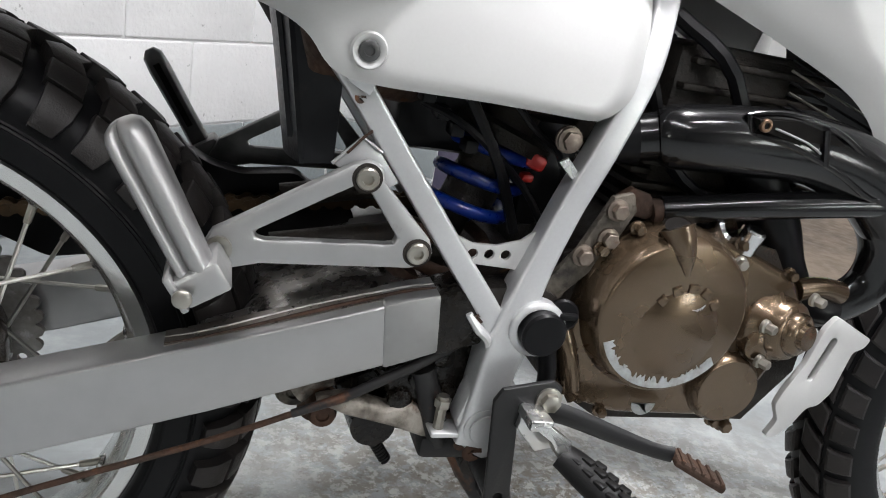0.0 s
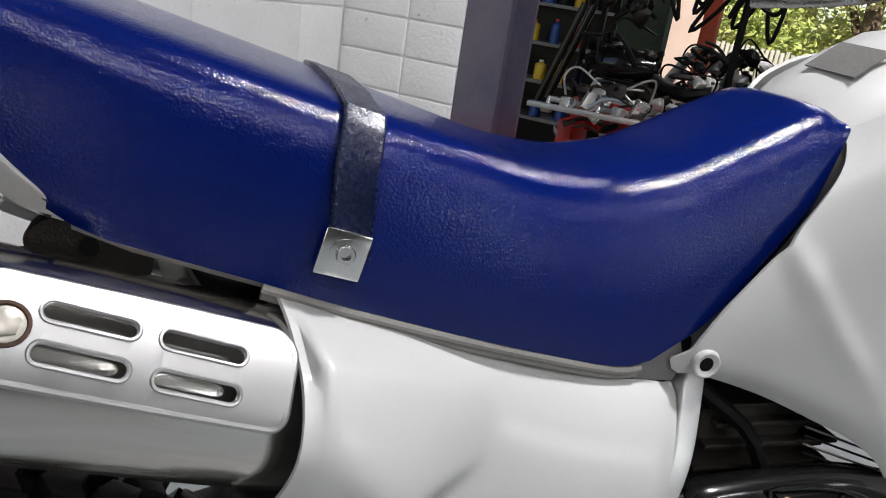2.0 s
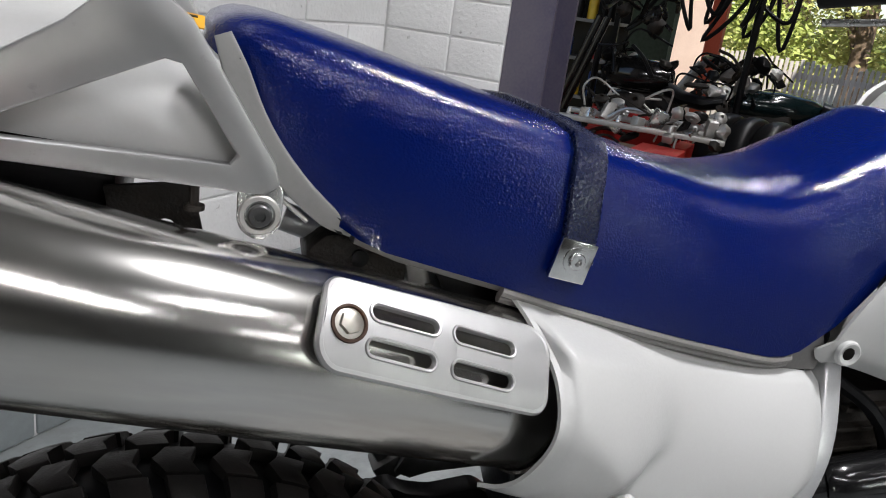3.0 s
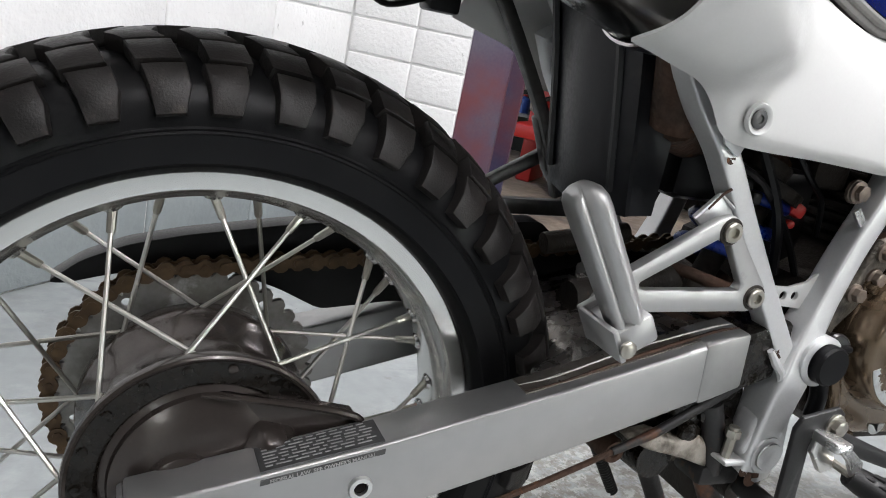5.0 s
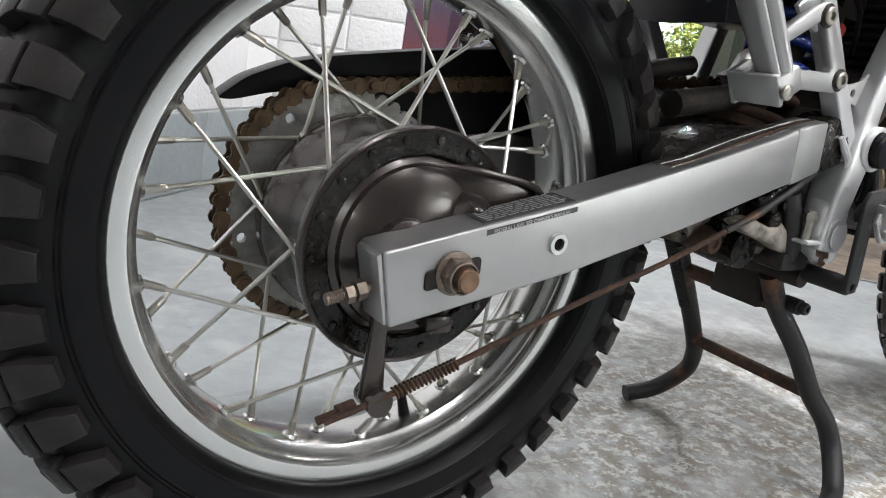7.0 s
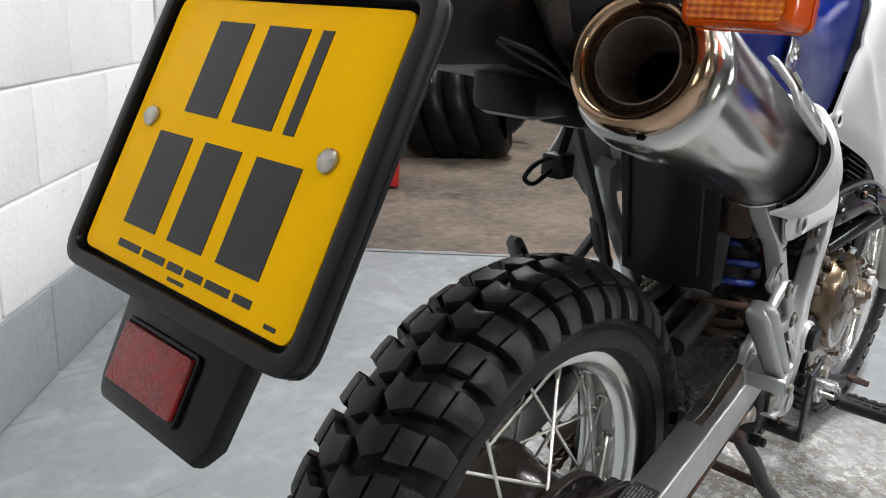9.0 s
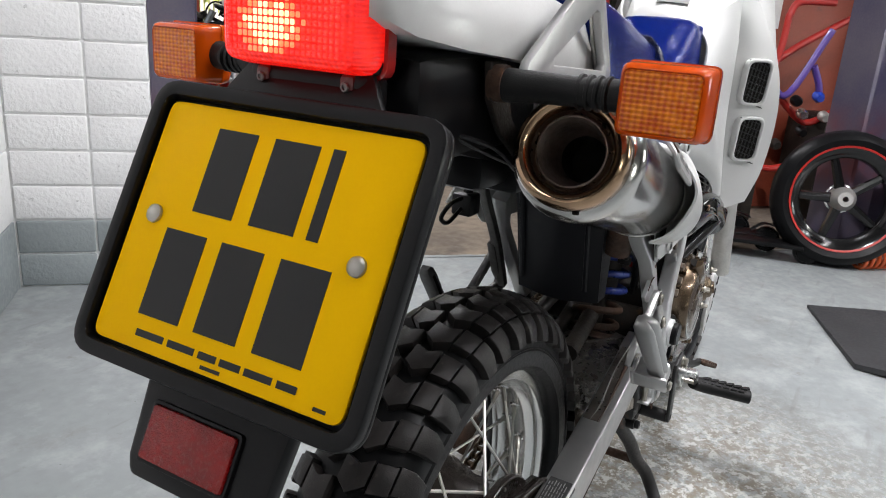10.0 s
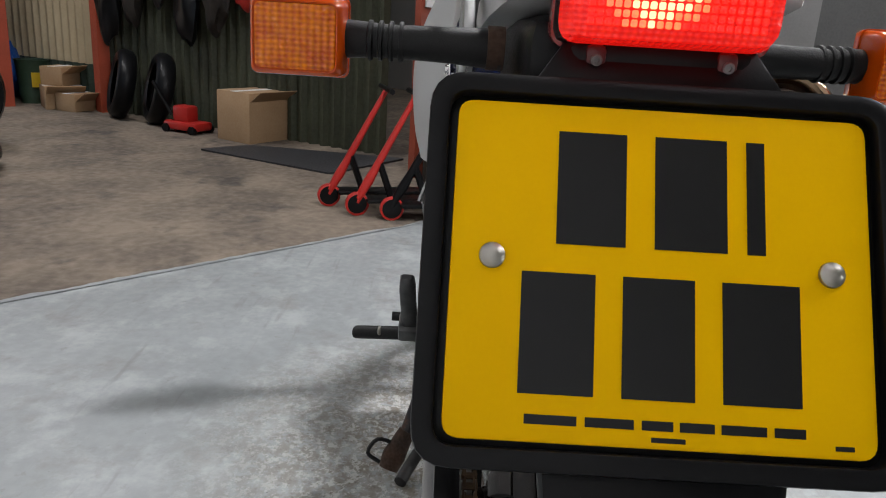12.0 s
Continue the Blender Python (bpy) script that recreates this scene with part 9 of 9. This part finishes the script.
# ---- by the blue post ----
wm = place(1.80, 2.22, 0.285, 62, 9)
wheel = new_thing("spare_wheel", "black cast wheel with a red rim stripe and tyre, leaning", "wheel", wm)
part("wheel_tyre", lathe([(0.205, -0.055), (0.245, -0.075), (0.275, -0.05), (0.285, 0), (0.275, 0.05), (0.245, 0.075), (0.205, 0.055)], (0, 0, 0), (0, 1, 0), 48), TYRE, wheel)
part("wheel_rim", lathe([(0.205, -0.058), (0.213, -0.062), (0.207, -0.05), (0.18, -0.03), (0.175, 0.03), (0.207, 0.05), (0.213, 0.062), (0.205, 0.058), (0.17, 0.02), (0.17, -0.02)], (0, 0, 0), (0, 1, 0), 48, closed=True), BLACKG, wheel)
for s in (-1, 1):
    part("rim_stripe", lathe([(0.212, s * 0.0635), (0.220, s * 0.067), (0.221, s * 0.064), (0.213, s * 0.0605)], (0, 0, 0), (0, 1, 0), 48, closed=True), REDP, wheel, "red rim stripe")
for k in range(5):
    a = 2 * math.pi * k / 5
    part("wheel_spoke", tube([(0.03 * math.cos(a), 0, 0.03 * math.sin(a)), (0.178 * math.cos(a), 0, 0.178 * math.sin(a))], [0.022, 0.017], 8, 1), BLACKG, wheel)
part("wheel_hub", lathe([(0.012, -0.06), (0.03, -0.06), (0.05, -0.03), (0.05, 0.03), (0.03, 0.06), (0.012, 0.06)], (0, 0, 0), (0, 1, 0), 24, closed=True), ALUDULL, wheel)
part("hub_ring", lathe([(0.055, -0.035), (0.062, -0.033), (0.062, -0.028), (0.055, -0.026)], (0, 0, 0), (0, 1, 0), 24, closed=True), ALU, wheel)
quad = new_thing("tube_frame_kart", "red tubular frame with purple tubes and blue fittings", "kart", room(2.45, 2.25, 0))
for a, b, c, mt in (((0, 0.00, 0.70), (0, 0.043, 0.845), (0, 0.056, 1.02), REDP), ((0, 0.056, 1.01), (0, 0.10, 1.075), (0, 0.30, 1.085), REDP), ((0, 0.09, 0.63), (0.02, 0.28, 0.51), (0, 0.42, 0.57), REDP), ((-0.02, 0.012, 0.69), (-0.03, 0.115, 0.655), (-0.02, 0.30, 0.96), PURT),
                    ((-0.04, 0.22, 0.79), (-0.04, 0.27, 0.70), (-0.04, 0.29, 0.62), PURT), ((0.05, -0.02, 0.28), (0.06, 0.05, 0.45), (0.0, 0.09, 0.64), REDP), ((0.05, -0.02, 0.30), (0.05, 0.2, 0.27), (0.05, 0.5, 0.40), REDP), ((0.08, 0.0, 0.72), (0.10, 0.2, 0.86), (0.1, 0.5, 1.02), REDP)):
    part("frame_tube", moved(tube([a, b, c], 0.017, 10, 5), ROOM), mt, quad)
for c, mt in (((-0.05, 0.274, 0.645), BLUEP), ((-0.05, 0.20, 0.56), ALU), ((-0.04, 0.16, 0.62), BLACKP), ((-0.05, 0.33, 0.55), ALUDULL), ((-0.02, 0.24, 0.47), BLACKP), ((0.0, 0.12, 0.40), GRIME)):
    part("fitting", moved(lathe([(0.018, -0.03), (0.026, -0.01), (0.026, 0.02), (0.012, 0.03)], c, (1, 0.3, 0.2), 16, caps=True), ROOM), mt, quad)
part("kart_engine", moved(box((0.1, 0.52, 0.33), (0.3, 0.34, 0.44), 0.04), ROOM), GRIME, quad)
part("kart_foot", moved(join(box((0.05, 0.02, 0.14), (0.10, 0.07, 0.28), 0.01), box((0.05, 0.46, 0.12), (0.3, 0.08, 0.24), 0.01)), ROOM), GRIME, quad)
solo("oxide_door", room_box(2.75, 2.80, 2.36, 3.1, 0.0, 2.2), REDBROWN, "red oxide painted sheet door", "door", kind="structure")
solo("poster", room_box(2.735, 2.745, 2.38, 2.48, 0.95, 1.25), PAPER, "faded pale notice on the door", "notice")
hose = new_thing("air_hose", "orange coiled plastic air hose", "hose", room(1.74, 2.40, 0))
part("floor_coil", spring((-0.095, 0.067, 0.055), (0.12, -0.145, 0.055), 0.05, 0.008, 10, 7, 16), ORANGE, hose)
part("hanging_coil", spring((0.13, -0.075, 0.06), (0.16, -0.070, 0.62), 0.032, 0.007, 12, 7, 14), ORANGE, hose)
part("hose_lead", tube([(0.16, -0.070, 0.62), (0.17, -0.06, 1.0), (0.22, -0.02, 1.4), (0.22, 0.0, 2.0)], 0.007, 7, 5), ORANGE, hose)
can = new_thing("jerrycan", "milky plastic can part filled with yellowish fluid", "can", place(1.70, 2.80, 0, 20))
part("can_body", box((0, 0, 0.20), (0.20, 0.28, 0.30), 0.03), WHITEP, can)
part("can_base", box((0, 0, 0.035), (0.202, 0.282, 0.07), 0.02), LIQUID, can)
part("can_cap", lathe([(0.03, 0.34), (0.03, 0.38), (0, 0.38)], (0, 0.06, 0), (0, 0, 1), 16), REDP, can)
part("can_handle", tube([(0, -0.10, 0.34), (0, -0.06, 0.39), (0, 0.02, 0.39), (0, 0.03, 0.34)], 0.014, 8, 4), WHITEP, can)
cans = new_thing("fuel_can", "red plastic fuel can", "can", place(1.72, 3.05, 0, 10))
part("can_body", box((0, 0, 0.11), (0.2, 0.26, 0.22), 0.03), REDP, cans)
part("spout", tube([(0, 0.08, 0.21), (0, 0.14, 0.27)], 0.02, 10, 1), BLACKP, cans)
# low black ramp board
ramp = bmesh.new()
corners = [(2.168, -0.279, 0.002, 0.012), (1.690, -0.450, 0.002, 0.018), (1.55, -1.35, 0.06, 0.09), (2.45, -1.25, 0.06, 0.085)]
lo = [ramp.verts.new((x, y, a)) for x, y, a, b in corners]
hi = [ramp.verts.new((x, y, b)) for x, y, a, b in corners]
ramp.faces.new(lo)
ramp.faces.new(hi)
for i in range(4):
    ramp.faces.new((lo[i], lo[(i + 1) % 4], hi[(i + 1) % 4], hi[i]))
solo("ramp_board", ramp, MATB, "black rubber-faced ramp board lying on the floor", "ramp")
solo("ramp_block", box((2.0, -1.15, 0.028), (0.7, 0.12, 0.056), 0.004), BLACKP, "black block under the ramp board", "block")
drum = new_thing("oil_drum", "blue painted steel oil drum", "drum", room(2.0, 3.85, 0))
part("drum_shell", lathe([(0.0, 0), (0.22, 0), (0.225, 0.02), (0.22, 0.03), (0.22, 0.28), (0.227, 0.29), (0.22, 0.30), (0.22, 0.58), (0.227, 0.60), (0.21, 0.60), (0.20, 0.59), (0, 0.59)], (0, 0, 0), (0, 0, 1), 32), BLUEP, drum)
part("bung", lathe([(0.03, 0.59), (0.03, 0.605), (0, 0.605)], (0.12, 0.05, 0), (0, 0, 1), 12), ZINC, drum)
tres = new_thing("trestle", "red painted steel work trestle", "trestle", room(1.9, 4.35, 0))
part("top_rail", moved(box((0, 0, 0.40), (0.12, 1.1, 0.05), 0.008), ROOM), REDP, tres)
for y in (-0.45, 0.45):
    for x in (-0.18, 0.18):
        part("leg", moved(tube([(x * 0.3, y, 0.4), (x, y, 0.0)], 0.02, 8, 1), ROOM), REDP, tres)
part("diagonal", moved(tube([(0, -0.45, 0.38), (0.05, -0.3, 1.2)], 0.03, 8, 1), ROOM), REDP, tres)
cabinet = new_thing("tool_cabinet", "black tool cabinet with papers and a white panel", "cabinet", room(2.35, 4.1, 0))
part("body", moved(box((0.2, 0, 0.75), (0.5, 1.6, 1.5), 0.01), ROOM), BLACKP, cabinet)
for k in range(5):
    part("drawer", moved(box((-0.055, 0.0, 0.2 + 0.27 * k), (0.02, 1.5, 0.24), 0.006), ROOM), BLACKG, cabinet)
part("white_panel", moved(box((-0.07, -0.62, 1.05), (0.01, 0.28, 0.8)), ROOM), PAPER, cabinet)
part("notice", moved(box((-0.075, -0.2, 1.15), (0.01, 0.26, 0.16)), ROOM), BLUEP, cabinet)

# ---- blocks of the wall and the pier, laid one by one ----
def block_mesh(name, length, height, material):
    bm = box((0, 0, 0), (length - 0.006, 0.026, height - 0.006), 0.0045, seg=3)
    for v in bm.verts:
        v.co += Vector((noise.noise(v.co * 17) * 0.0012, noise.noise(v.co * 13 + Vector((3, 1, 7))) * 0.0012, 0))
    return finish(bm, name, material, 50)


BH, BL = 0.2205, 0.415
full = {True: block_mesh("block", BL, BH, BLOCKG), False: block_mesh("block", BL, BH, BLOCKW)}
half = {True: block_mesh("block", BL / 2, BH, BLOCKG), False: block_mesh("block", BL / 2, BH, BLOCKW)}
for c in range(13):
    off = 0.0 if c % 2 else BL / 2
    u = 1.77 - (BL if c % 2 else BL / 2)
    first = True
    u = U_PIER
    while u > -2.9:
        n_len = BL / 2 if (first and c % 2) else BL
        me = (half if n_len < BL else full)[c == 0]
        part("block", me, None, wall_left, m=Matrix.Translation(room(u - n_len / 2, W_LEFT - 0.013, BH * (c + 0.5))) @ pose(0, 0, 0, 0, 0, 45))
        u -= n_len
        first = False
PH = BH / 2
pw = {}
for wid in (0.230, 0.185):
    for dark in (True, False):
        pw[(wid, dark)] = block_mesh("brick", wid, PH, BLOCKG if dark else BLOCKW)
for c in range(26):
    for wid, wc in ((0.230, W_LEFT + 0.115), (0.185, W_LEFT + 0.3225)):
        part("brick", pw[(wid, c < 2)], None, pier, m=Matrix.Translation(room(U_PIER + 0.013, wc, PH * (c + 0.5))) @ pose(0, 0, 0, 0, 0, -45))
